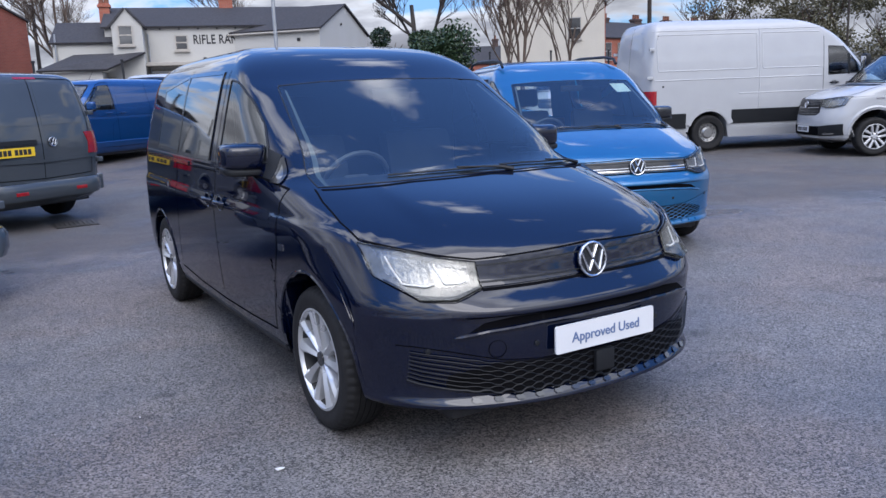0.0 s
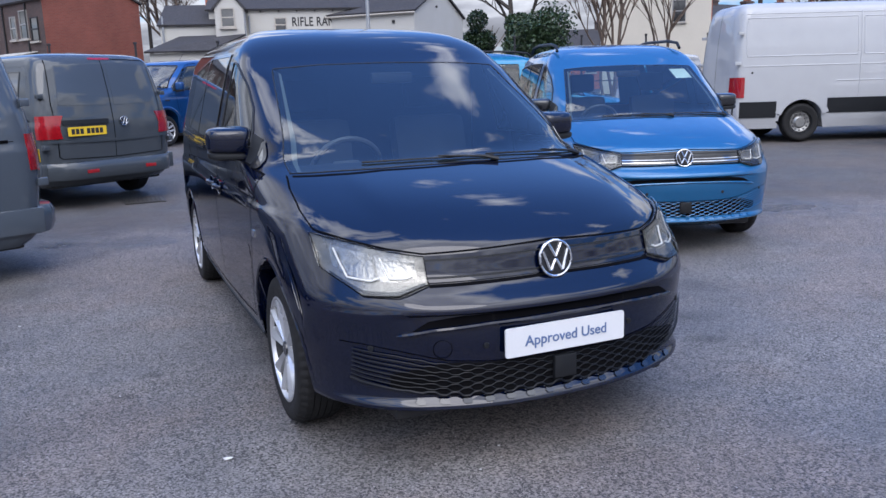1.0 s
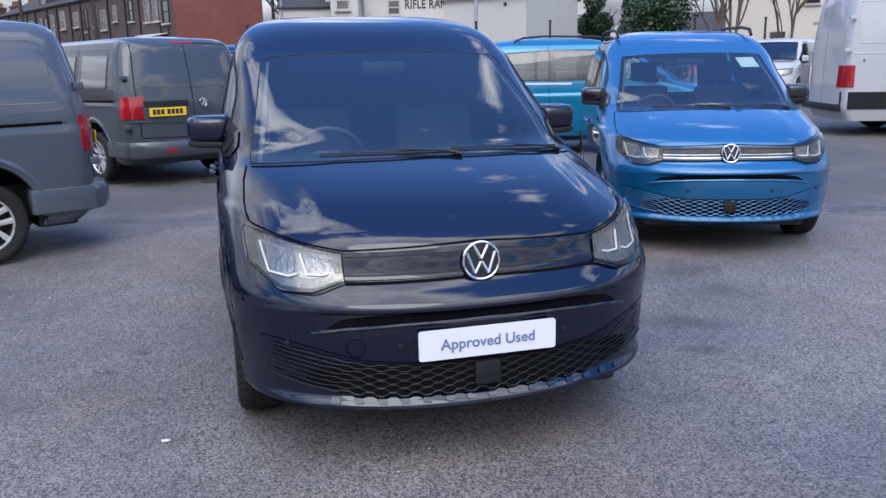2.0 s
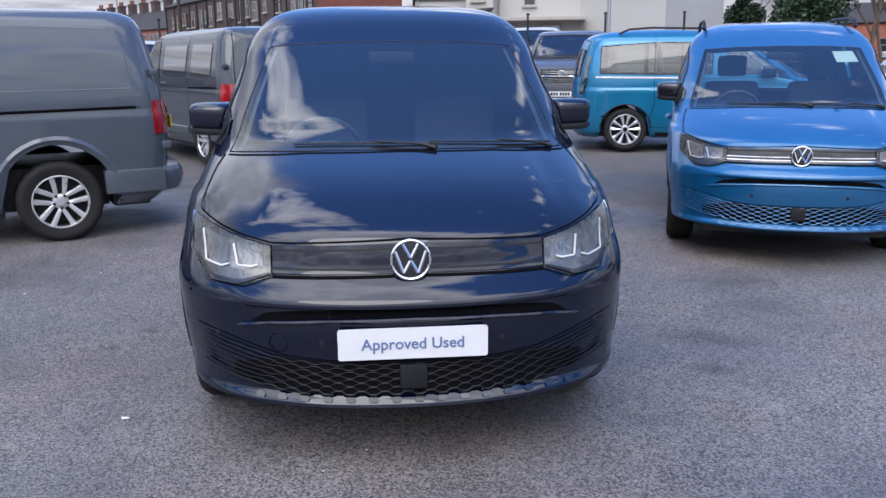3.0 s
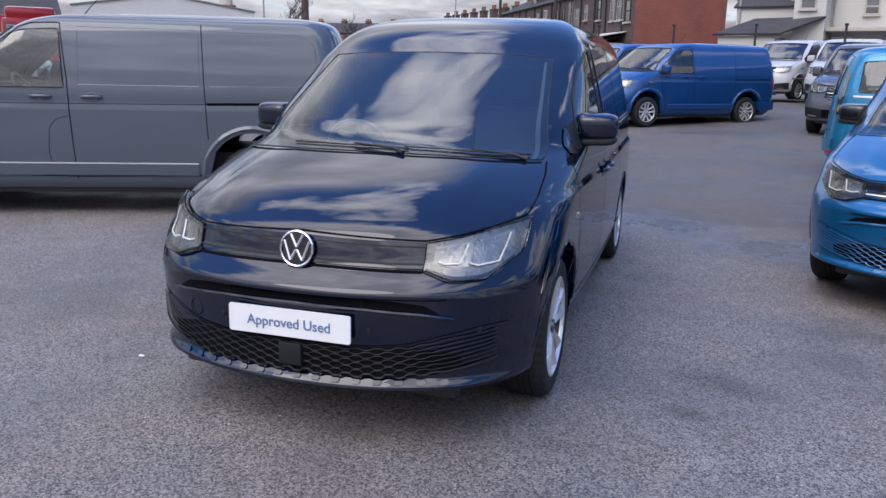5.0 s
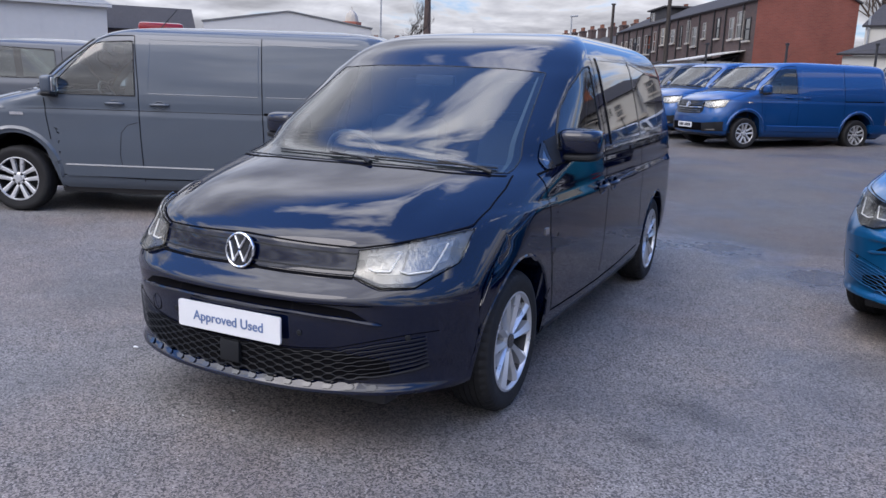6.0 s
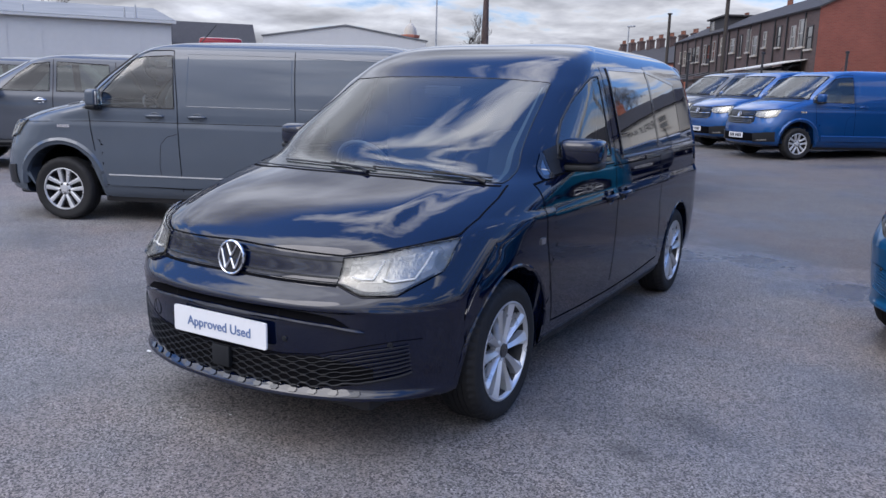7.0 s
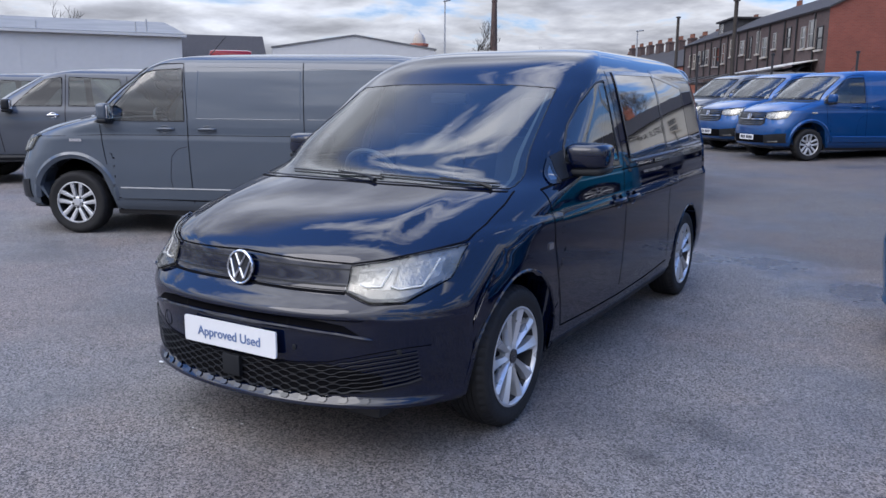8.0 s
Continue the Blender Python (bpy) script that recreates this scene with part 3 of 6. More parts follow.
def mirror_part(root, x, y, z, sx, sy, sz, sign, mat):
    bm = bmesh.new()
    bmesh.ops.create_uvsphere(bm, u_segments=32, v_segments=20, radius=1)
    f = (lambda a, e: math.copysign(abs(a) ** e, a))
    for v in bm.verts:
        c = v.co.copy()
        out = c.y * sign
        v.co = Vector((f(c.x, 0.5) * sx * (1 if c.x > 0 else 0.45) * (1 - 0.16 * max(out, 0)), f(c.y, 0.38) * sy, f(c.z, 0.42) * sz * (1 - 0.10 * out) + (0.06 * sz * out if c.z > 0 else 0.05 * sz * out)))
    ob = part("door_mirror", bm, mat, root, "door mirror housing")
    ob.matrix_basis = pose(x, y, z, 0, 0, 8 * sign)
    tray = bmesh.new()
    bmesh.ops.create_uvsphere(tray, u_segments=28, v_segments=12, radius=1)
    for v in tray.verts:
        c = v.co.copy()
        v.co = Vector((f(c.x, 0.5) * sx * (0.96 if c.x > 0 else 0.44), f(c.y, 0.4) * sy * 0.97, -sz * 1.06 + f(c.z, 0.6) * 0.024 + 0.01 * c.y * sign))
    part("mirror_tray", tray, M_TRIM, ob, "black lower half of the mirror")
    y0, y1 = sorted((-sign * (sy + 0.055), sign * sy * 0.2))
    part("mirror_foot", box_bm(-0.055, 0.045, y0, y1, -sz * 1.06 - 0.022, -sz * 1.06 + 0.010, 0.012), M_TRIM, ob, "black plastic mirror foot")
    part("mirror_glass", box_bm(-sx * 0.47, -sx * 0.44, -sy * 0.82, sy * 0.82, -sz * 0.72, sz * 0.75, 0.006), M_CHROME, ob, "mirror glass")
    return ob


def handle_part(root, shell, x, z, proj, mat, length=0.17):
    sgn = 1 if proj == "left" else -1
    base = shell.at((x, z), proj)
    cup = lathe_bm([(0.001, -0.022), (0.030, -0.016), (0.044, -0.002), (0.050, 0.0025), (0.055, 0.0)], 28, "y")
    for v in cup.verts:
        v.co.x *= 1.15
        v.co.z *= 0.78
    ob = part("door_handle", cup, mat, root, "handle recess with a painted grip")
    ob.matrix_basis = Matrix.Translation(base + Vector((0, sgn * 0.003, 0))) @ (Matrix.Identity(4) if sgn > 0 else Matrix.Rotation(math.pi, 4, "Z"))
    pts = [(-length / 2, 0.0, 0.004), (-length / 2.3, 0.015, 0.006), (-length / 4, 0.022, 0.007), (0, 0.024, 0.007), (length / 4, 0.022, 0.006), (length / 2.3, 0.014, 0.004), (length / 2, 0.0, 0.002)]
    grip = tube_bm(pts, [0.010, 0.013, 0.014, 0.014, 0.014, 0.013, 0.010], 10)
    part("grip", grip, mat, ob)
    return ob


def both(pts):
    """The same line on both sides of the middle, as one polyline from right to left."""
    return [(-y, z) for y, z in reversed(pts)] + [(y, z) for y, z in pts if y > 1e-6]


def lamp(root, shell, lower, upper, guide, sgn, name="headlight", dark=False):
    """A headlight: satin reflector bowls in a dark bezel, thin light guides and a clear cover."""
    f = (lambda pts: [(sgn * y, z) for y, z in pts])
    ob = part(name, patch_bm(shell, f(lower), f(upper), 16, 6, "front", 0.003, 0.01), M_LAMPDARK if dark else M_LAMPBASE, root, "clear headlight with a satin reflector")
    part("lamp_rim", seal_bm(shell, f(list(lower) + list(reversed(upper))), 0.0022, "front", 0.010, 90), M_GAP, ob)
    lo, hi = along(lower, 40), along(upper, 40)
    cut = (lambda a, b, v0, v1: ([lo[k].lerp(hi[k], v0) for k in range(a, b + 1, 3)], [lo[k].lerp(hi[k], v1) for k in range(a, b + 1, 3)]))
    sill = cut(1, 37, 0.03, 0.10)
    part("bezel", patch_bm(shell, f(sill[0]), f(sill[1]), 16, 2, "front", 0.008, 0.006), M_LAMPDARK, ob, "dark lower bezel")
    for a, b in ((4, 19), (20, 35)):
        bowl = cut(a, b, 0.30, 0.84)
        part("reflector", patch_bm(shell, f(bowl[0]), f(bowl[1]), 6, 5, "front", 0.0055, 0.004), M_LAMPBASE if dark else M_REFLECTOR, ob)
        shelf = cut(a + 1, b - 2, 0.78, 0.86)
        part("reflector_step", patch_bm(shell, f(shelf[0]), f(shelf[1]), 6, 2, "front", 0.009, 0.006), M_REFLECTOR, ob)
    for line in guide:
        part("light_guide", seal_bm(shell, f(line), 0.0042, "front", 0.011, 24, False), M_LEDWHITE, ob, "white light guide")
    part("lens", patch_bm(shell, f(lower), f(upper), 16, 6, "front", 0.02, 0.018), M_LENS, ob, "clear cover")
    return ob


def side_window(root, shell, poly, proj, mat, border=0.05, opaque=False, name="side_window", nu=14):
    """poly runs: lower line front to rear, then upper line rear to front; given as (lower, upper)."""
    lower, upper = poly
    ob = part(name, patch_bm(shell, lower, upper, nu, 8, proj, 0.006 if opaque else 0.002, 0.003), mat, root, "dark glass pane" if opaque else "clear tinted pane")
    loop = list(lower) + list(reversed(upper))
    if opaque:
        part("window_seal", ribbon_bm(shell, loop, border, proj, 0.0075, 90, True), M_GLOSSBLACK, ob)
    else:
        part("window_seal", seal_bm(shell, loop, 0.0065, proj, 0.001, 90), M_TRIM, ob)
    return ob


def cabin(root, shell, floor_z, belt_z, seat_x, seat_z, half, wheel_at, bulkhead_x, dash_x, head_z, open_rear=False):
    """Dash, steering wheel, two seats and a bulkhead behind the panes."""
    ob = part("cabin", box_bm(bulkhead_x, bulkhead_x + 0.03, -half, half, floor_z, belt_z if open_rear else head_z, 0.01), M_CABIN, root, "dark cabin lining")
    part("cabin_floor", box_bm(bulkhead_x, dash_x + 0.4, -half, half, floor_z, floor_z + 0.04), M_CABIN, ob)
    bm = bmesh.new()
    rows = []
    for y in np.linspace(-half, half, 14):
        s = 1 - 0.25 * (abs(y) / half) ** 3
        rows.append([bm.verts.new((dash_x + dx * s, y, z)) for dx, z in ((0.42, belt_z - 0.06), (0.2, belt_z - 0.01), (0.04, belt_z - 0.02), (0.0, belt_z - 0.1), (0.05, belt_z - 0.3), (0.2, belt_z - 0.55))])
    for a, b in zip(rows, rows[1:]):
        for i in range(5):
            bm.faces.new((a[i], a[i + 1], b[i + 1], b[i]))
    part("dashboard", bm, M_CABIN, ob)
    wx, wy, wz = wheel_at
    ring = [(0, 0.185 * math.cos(q), 0.185 * math.sin(q)) for q in [2 * math.pi * k / 28 for k in range(28)]]
    sw = tube_bm(ring, 0.015, 8, closed=True)
    box_bm(-0.02, 0.02, -0.07, 0.07, -0.05, 0.05, 0.015, sw)
    box_bm(-0.01, 0.01, -0.18, 0.18, -0.015, 0.02, 0.006, sw)
    st = part("steering_wheel", sw, M_WHEELRIM, ob)
    st.matrix_basis = pose(wx, wy, wz, 0, 28, 0)
    for y in (-half * 0.5, half * 0.5):
        seat = box_bm(seat_x - 0.02, seat_x + 0.45, y - 0.24, y + 0.24, seat_z - 0.15, seat_z, 0.05)
        box_bm(-0.07, 0.07, -0.24, 0.24, 0, 0.58, 0.06, seat, pose(seat_x, y, seat_z - 0.05, 0, -14, 0))
        box_bm(-0.045, 0.045, -0.13, 0.13, 0, 0.19, 0.04, seat, pose(seat_x - 0.15, y, seat_z + 0.56, 0, -8, 0))
        part("seat", seat, M_SEAT, ob, "dark cloth seat with headrest")
    part("rear_view_mirror", box_bm(-0.02, 0.02, -0.12, 0.12, -0.03, 0.03, 0.015), M_CABIN, ob).matrix_basis = pose(dash_x - 0.45, 0, head_z - 0.12)
    return ob


def underside(root, x0, x1, half, z0, z1):
    bm = box_bm(x0, x1, -half, half, z0, z1, 0.03)
    return part("underside", bm, M_HUBDARK, root, "dark underside")


CADDY_FRONT = [(0.2, 0.70), (0.235, 0.80), (0.256, 0.872), (0.268, 0.896), (0.280, 0.893), (0.308, 0.866), (0.34, 0.866), (0.42, 0.876), (0.56, 0.884), (0.622, 0.874), (0.632, 0.902), (0.648, 0.902), (0.685, 0.862), (0.74, 0.806), (0.8, 0.792), (0.85, 0.775), (0.9, 0.7), (0.95, 0.585), (1, 0.43), (1.05, 0.24), (1.09, 0.06), (1.115, -0.03), (1.205, -0.19), (1.381, -0.53), (1.535, -0.84), (1.57, -0.912), (1.62, -1.0), (1.68, -1.115), (1.733, -1.26), (1.775, -1.48), (1.802, -1.78), (1.815, -2.15)]
CADDY_WIDTH = [(0.2, 0.8), (0.26, 0.865), (0.36, 0.893), (0.5, 0.908), (0.7, 0.916), (0.88, 0.917), (0.925, 0.914), (0.95, 0.9), (1, 0.897), (1.1, 0.886), (1.161, 0.876), (1.315, 0.838), (1.48, 0.794), (1.612, 0.752), (1.675, 0.712), (1.722, 0.662), (1.765, 0.585), (1.80, 0.47), (1.815, 0.37)]
CADDY_CHEEK = [(0.2, 0.0), (0.24, 0.0), (0.268, 0.010), (0.285, 0.013), (0.315, 0.010), (0.345, 0.0), (0.50, 0.0), (0.56, 0.003), (0.60, 0.015), (0.615, 0.019), (0.622, 0.020), (0.632, -0.009), (0.648, -0.014), (0.685, 0.006), (0.74, 0.020), (0.80, 0.006), (0.86, 0.0), (1.815, 0.0)]
CADDY_CORNER = [(0.2, 0.66), (0.5, 0.70), (0.7, 0.71), (0.8, 0.82), (0.9, 0.86), (1, 0.86), (1.1, 0.76), (1.205, 0.66), (1.3, 0.58), (1.425, 0.46), (1.55, 0.30), (1.65, 0.28), (1.815, 0.3)]
CADDY_ROUND = [(0.2, 2.3), (1.08, 2.3), (1.3, 2.7), (1.55, 2.9), (1.815, 3.0)]


def caddy(name, label, category, coat, long_body=True, lived=False, group=""):
    """A compact van; lived: the passenger version with panes and roof rails."""
    base = 2.97 if long_body else 2.755
    tail = -(base + (0.965 if long_body else 0.83))
    rear = [(0.20, tail + 0.12), (0.30, tail + 0.02), (0.50, tail), (0.75, tail + 0.02), (1.1, tail + 0.05), (1.425, tail + 0.12), (1.645, tail + 0.2), (1.75, tail + 0.34), (1.785, tail + 0.55), (1.8145, tail + 0.95)]
    sh = Shell(CADDY_FRONT, rear, CADDY_WIDTH, CADDY_CORNER, [(0.2, 0.5), (0.9, 0.5), (1.2, 0.45), (1.8145, 0.4)], CADDY_ROUND, 2.7, 0.043, (0.235, 0.256, 0.268, 0.280, 0.294, 0.308, 0.62, 0.626, 0.633, 0.648), 0.075, CADDY_CHEEK)
    root = thing(name, label, category, group)
    arches = [(0.008, 0.328, 0.396), (-base, 0.325, 0.378)]
    ws_lo, ws_up = [(0.0, 1.092), (0.30, 1.089), (0.55, 1.082), (0.757, 1.070)], [(0.0, 1.562), (0.40, 1.556), (0.640, 1.540)]
    ws = ws_lo + ws_up[::-1]
    door_lo = [(-0.575, 1.168), (-0.9, 1.152), (-1.29, 1.145)]
    door_up = [(-0.622, 1.245), (-0.735, 1.345), (-0.94, 1.472), (-1.08, 1.54), (-1.18, 1.575), (-1.30, 1.588)]
    quarter_lo, quarter_up = [(-0.400, 1.083), (-0.476, 1.086)], [(-0.420, 1.112), (-0.490, 1.192)]
    holes = [("front", [(-0.01, 1.092)] + ws[1:-1] + [(-0.01, 1.562)]), ("side", door_lo + door_up[::-1])]
    end = -base + (-0.02)
    lx = end - 0.03
    rear_lo, rear_up = [(-1.50, 1.15), (-2.2, 1.15), (lx, 1.175)], [(-1.50, 1.635), (-2.3, 1.645), (lx + 0.02, 1.57)]
    if lived:
        rear_lo, rear_up = [(-1.52, 1.15), (-2.3, 1.15), (lx - 0.36, 1.165)], [(-1.50, 1.61), (-2.3, 1.62), (lx - 0.34, 1.57)]
        holes.append(("side", rear_lo + rear_up[::-1]))
        holes.append(("rear", [(-0.01, 1.12), (0.62, 1.12), (0.56, 1.52), (-0.01, 1.55)]))
    part("body", sh.skin(arches, holes, 74, 44, 116, 14), coat, root)
    # panes
    part("windscreen", patch_bm(sh, both(ws_lo), both(ws_up), 40, 18, "front", 0.001, 0.003), M_GLASS, root, "clear windscreen")
    part("windscreen_seal", seal_bm(sh, both(ws_lo) + both(ws_up)[::-1], 0.003, "front", 0.001, 200), M_TRIM, root, "black windscreen seal")
    for side in (1, -1):
        part("windscreen_border", ribbon_bm(sh, [(side * 0.740, 1.078), (side * 0.688, 1.30), (side * 0.628, 1.532)], 0.026, "front", -0.004, 24), M_FRIT, root, "black windscreen border")
    for proj in ("left", "right"):
        side_window(root, sh, (door_lo, door_up), proj, M_DOORGLASS, 0.045, name="door_window")
        side_window(root, sh, (quarter_lo, quarter_up), proj, M_DARKGLASS, 0.016, True, name="quarter_window", nu=6)
        if lived:
            side_window(root, sh, (rear_lo, rear_up), proj, M_PRIVACY, 0.05, name="rear_side_window", nu=24)
            part("window_divider", ribbon_bm(sh, [(-2.28, 1.14), (-2.30, 1.62)], 0.07, proj, 0.008, 8), M_GLOSSBLACK, root)
        else:
            mid = -2.32
            cut = (lambda pts, a, b: [p for p in [(a, np.interp(-a, [-q[0] for q in pts], [q[1] for q in pts]))] + [q for q in pts if b < q[0] < a] + [(b, np.interp(-b, [-q[0] for q in pts], [q[1] for q in pts]))]])
            for a, b in ((-1.50, mid + 0.012), (mid - 0.012, lx + 0.02)):
                side_window(root, sh, (cut(rear_lo, a, b), cut(rear_up, a, b)), proj, M_DARKGLASS, 0.022, True, name="cargo_window", nu=16)
        # sliding-door rail, shut lines, handles, side lamp
        part("door_rail", patch_bm(sh, [(-2.0, 1.085), (lx - 0.42, 1.10)], [(-2.0, 1.11), (lx - 0.42, 1.125)], 20, 1, proj, 0.007, 0.01), M_CHROME if lived else M_GLOSSBLACK, root, "sliding-door rail")
        # thin chrome strip added for the sky's highlight along the body-colour moulding
        if not lived:
            part("rail_highlight", patch_bm(sh, [(-1.50, 1.122), (lx - 0.40, 1.137)], [(-1.50, 1.134), (lx - 0.40, 1.149)], 24, 1, proj, 0.008, 0.01), M_CHROME, root, "chrome strip standing in for the highlight under the side windows")
        for line in ([(-0.30, 1.06), (-0.335, 0.80), (-0.42, 0.55), (-0.48, 0.36)], [(-1.385, 1.645), (-1.375, 1.1), (-1.35, 0.40)], [(-2.34, 1.68), (-2.36, 1.1), (-2.34, 0.75), (-2.42, 0.40)],
                     [(-0.48, 0.36), (-0.9, 0.345), (-1.34, 0.34), (-1.9, 0.345), (-2.42, 0.37)], [(-0.3, 1.06), (-0.6, 1.10), (-1.34, 1.10)],
                     [(-1.34, 1.085), (-2.36, 1.085)]):
            part("shut_line", ribbon_bm(sh, line, 0.0065, proj, 0.0022, 40), M_GAP, root)
        for hx in (-1.225, -1.475):
            handle_part(root, sh, hx, 0.915, proj, coat)
        part("side_lamp", patch_bm(sh, [(-0.25, 0.785), (-0.30, 0.785)], [(-0.25, 0.815), (-0.30, 0.815)], 3, 2, proj, 0.006, 0.006), M_CHROME, root, "small side repeater")
        part("sill_trim", patch_bm(sh, [(-0.43, 0.225), (-base + 0.45, 0.225)], [(-0.43, 0.285), (-base + 0.45, 0.285)], 20, 2, proj, 0.004, 0.02), M_TRIM, root, "black sill trim")
        sgn = 1 if proj == "left" else -1
        mirror_part(root, -0.76, sgn * 0.918, 1.196, 0.15, 0.112, 0.068, sgn, M_GLOSSBLACK if lived else coat)
        part("mirror_triangle", patch_bm(sh, [(-0.492, 1.092), (-0.570, 1.10)], [(-0.506, 1.205), (-0.600, 1.232)], 4, 4, proj, 0.004, 0.008), M_TRIM, root)
        for cx in (0, -base):
            rad, mid = (0.403, 0.008) if cx == 0 else (0.383, cx)
            arc = [(mid + rad * math.cos(q), 0.325 + rad * math.sin(q)) for q in np.linspace(0.08, math.pi - 0.08, 26)]
            part("arch_lip", seal_bm(sh, arc, 0.009, proj, -0.004, 48, False), M_TRIM if lived else coat, root)
        part("rear_lamp", patch_bm(sh, [(tail + 0.20, 0.86), (tail + 0.14, 0.86)], [(tail + 0.30, 1.42), (tail + 0.25, 1.42)], 6, 10, proj, 0.006, 0.01), M_DARKGLASS if lived else M_RED, root, "tall rear lamp")
        if lived:
            rail_y = (lambda x: 0.655)
            pts = [(-1.25, 1.73), (-1.32, 1.785), (-1.6, 1.815), (-2.4, 1.835), (tail + 0.85, 1.815), (tail + 0.7, 1.75)]
            part("roof_rail", tube_bm([(x, sgn * 0.645, z) for x, z in pts], 0.016, 8), M_TRIM, root, "black roof rail")
    # front
    for sgn in (1, -1):
        lamp(root, sh, [(0.487, 0.722), (0.60, 0.688), (0.71, 0.692), (0.805, 0.77)], [(0.487, 0.822), (0.60, 0.840), (0.70, 0.862), (0.812, 0.885)],
             [[(0.535, 0.753), (0.56, 0.745), (0.612, 0.746), (0.627, 0.815)], [(0.643, 0.748), (0.672, 0.738), (0.738, 0.748), (0.757, 0.845)]], sgn, dark=lived)
        part("parking_sensor", lathe_bm([(0.001, 0.005), (0.010, 0.004), (0.012, 0)], 14, "x"), M_TRIM, root).matrix_basis = Matrix.Translation(sh.lift((sgn * 0.315, 0.502), "front", 0.001))
        part("parking_sensor", lathe_bm([(0.001, 0.005), (0.010, 0.004), (0.012, 0)], 14, "x"), M_TRIM, root).matrix_basis = Matrix.Translation(sh.lift((sgn * 0.70, 0.50), "front", 0.001)) @ pose(0, 0, 0, 0, 0, sgn * 40)
        part("bumper_line", ribbon_bm(sh, [(0.365, 0.765), (0.35, 0.74), (0.325, 0.71)], 0.0055, "left" if sgn > 0 else "right", 0.0022, 10), M_GAP, root)
    if not lived:
        part("tow_cover", lathe_bm([(0.033, 0.0), (0.0345, 0.002), (0.036, 0.0)], 28, "x"), M_GAP, root).matrix_basis = Matrix.Translation(sh.lift((-0.47, 0.498), "front", 0.001)) @ pose(0, 0, 0, 0, 0, -18)
    bar = part("grille_bar", patch_bm(sh, both([(0, 0.735), (0.487, 0.728)]), both([(0, 0.838), (0.487, 0.824)]), 30, 6, "front", 0.008, 0.014), M_GLOSSBLACK if lived else coat, root, "gloss dark grille bar")
    part("grille_line", ribbon_bm(sh, both([(0, 0.752), (0.487, 0.745)]), 0.007, "front", 0.012, 40), M_CHROME if lived else M_TRIM, bar)
    part("grille_line", ribbon_bm(sh, both([(0, 0.82), (0.487, 0.808)]), 0.006, "front", 0.012, 40), M_TRIM, bar)
    if lived:
        part("grille_line", ribbon_bm(sh, both([(0, 0.775), (0.487, 0.768)]), 0.007, "front", 0.012, 40), M_CHROME, bar)
    part("bonnet_line", ribbon_bm(sh, both([(0, 0.852), (0.487, 0.832), (0.60, 0.850), (0.70, 0.872), (0.800, 0.900), (0.806, 0.95), (0.795, 1.02), (0.775, 1.062)]), 0.0055, "front", 0.0025, 120), M_GAP, root)
    part("grille_seam", ribbon_bm(sh, both([(0, 0.728), (0.487, 0.72)]), 0.009, "front", 0.003, 40), M_GAP, root)
    badge(root, sh.lift((0, 0.782), "front", 0.014), (1, 0, 0.12), 0.073)
    slot = part("upper_intake", patch_bm(sh, both([(0, 0.596), (0.30, 0.591), (0.50, 0.578), (0.58, 0.564)]), both([(0, 0.624), (0.40, 0.618), (0.52, 0.602), (0.58, 0.562)]), 30, 3, "front", 0.003, 0.008), M_GAP, root, "dark upper air slot")
    for y in (-0.285, 0.285):
        part("slot_post", ribbon_bm(sh, [(y, 0.576), (y, 0.618)], 0.010, "front", 0.0045, 4), M_FRIT, slot)
    lip = along(both([(0, 0.588), (0.30, 0.583), (0.50, 0.570), (0.58, 0.557), (0.62, 0.551)]), 60)
    part("slot_lip", tube_bm([sh.lift(p, "front", 0.002) for p in lip], [0.003] + [0.010] * 59 + [0.003], 8), coat, root)
    lo_line = both([(0, 0.308), (0.40, 0.311), (0.60, 0.330), (0.72, 0.36), (0.80, 0.395)])
    up_line = both([(0, 0.432), (0.30, 0.434), (0.45, 0.445), (0.62, 0.485), (0.80, 0.512)])
    grille = part("lower_grille", patch_bm(sh, both([(0, 0.306), (0.40, 0.309), (0.56, 0.325), (0.64, 0.352)]), both([(0, 0.432), (0.30, 0.434), (0.45, 0.445), (0.64, 0.40)]), 48, 6, "front", 0.003, 0.008), M_FRIT, root, "black honeycomb lower grille")
    for k in range(8):
        t = (k + 0.5) / 8
        a, b = along(lo_line, 200), along(up_line, 200)
        pts = []
        for i in range(6, 195):
            p = a[i].lerp(b[i], t)
            fade = max(0.0, min(1.0, (0.62 - abs(p.x)) / 0.2))
            wave = max(-1.0, min(1.0, 1.5 * math.sin(p.x * 2 * math.pi / 0.081))) * (1 if k % 2 else -1)
            pts.append(sh.lift((p.x, p.y + (0.0075 - 0.0040 * t) * fade * wave), "front", 0.006 + 0.006 * (1 - t)))
        part("slat", tube_bm(pts, 0.0045 if k == 0 else 0.0022, 6), coat if lived else M_SLAT, grille)
    # the chin's upper edge is cut into a row of small glossy teeth
    for k in range(-7, 8):
        y = k * 0.081 + 0.02
        w = 0.018
        q = [sh.lift((y - w * 0.7, 0.285), "front", 0.004), sh.lift((y + w * 0.7, 0.285), "front", 0.004), sh.lift((y + w, 0.292), "front", 0.005), sh.lift((y + w * 0.55, 0.302), "front", 0.006), sh.lift((y - w * 0.55, 0.302), "front", 0.006), sh.lift((y - w, 0.292), "front", 0.005)]
        tooth = bmesh.new()
        fr = [tooth.verts.new(v) for v in q]
        bk = [tooth.verts.new(v - Vector((0.02, 0, 0.004))) for v in q]
        tooth.faces.new(fr)
        for i in range(6):
            tooth.faces.new((fr[i], bk[i], bk[(i + 1) % 6], fr[(i + 1) % 6]))
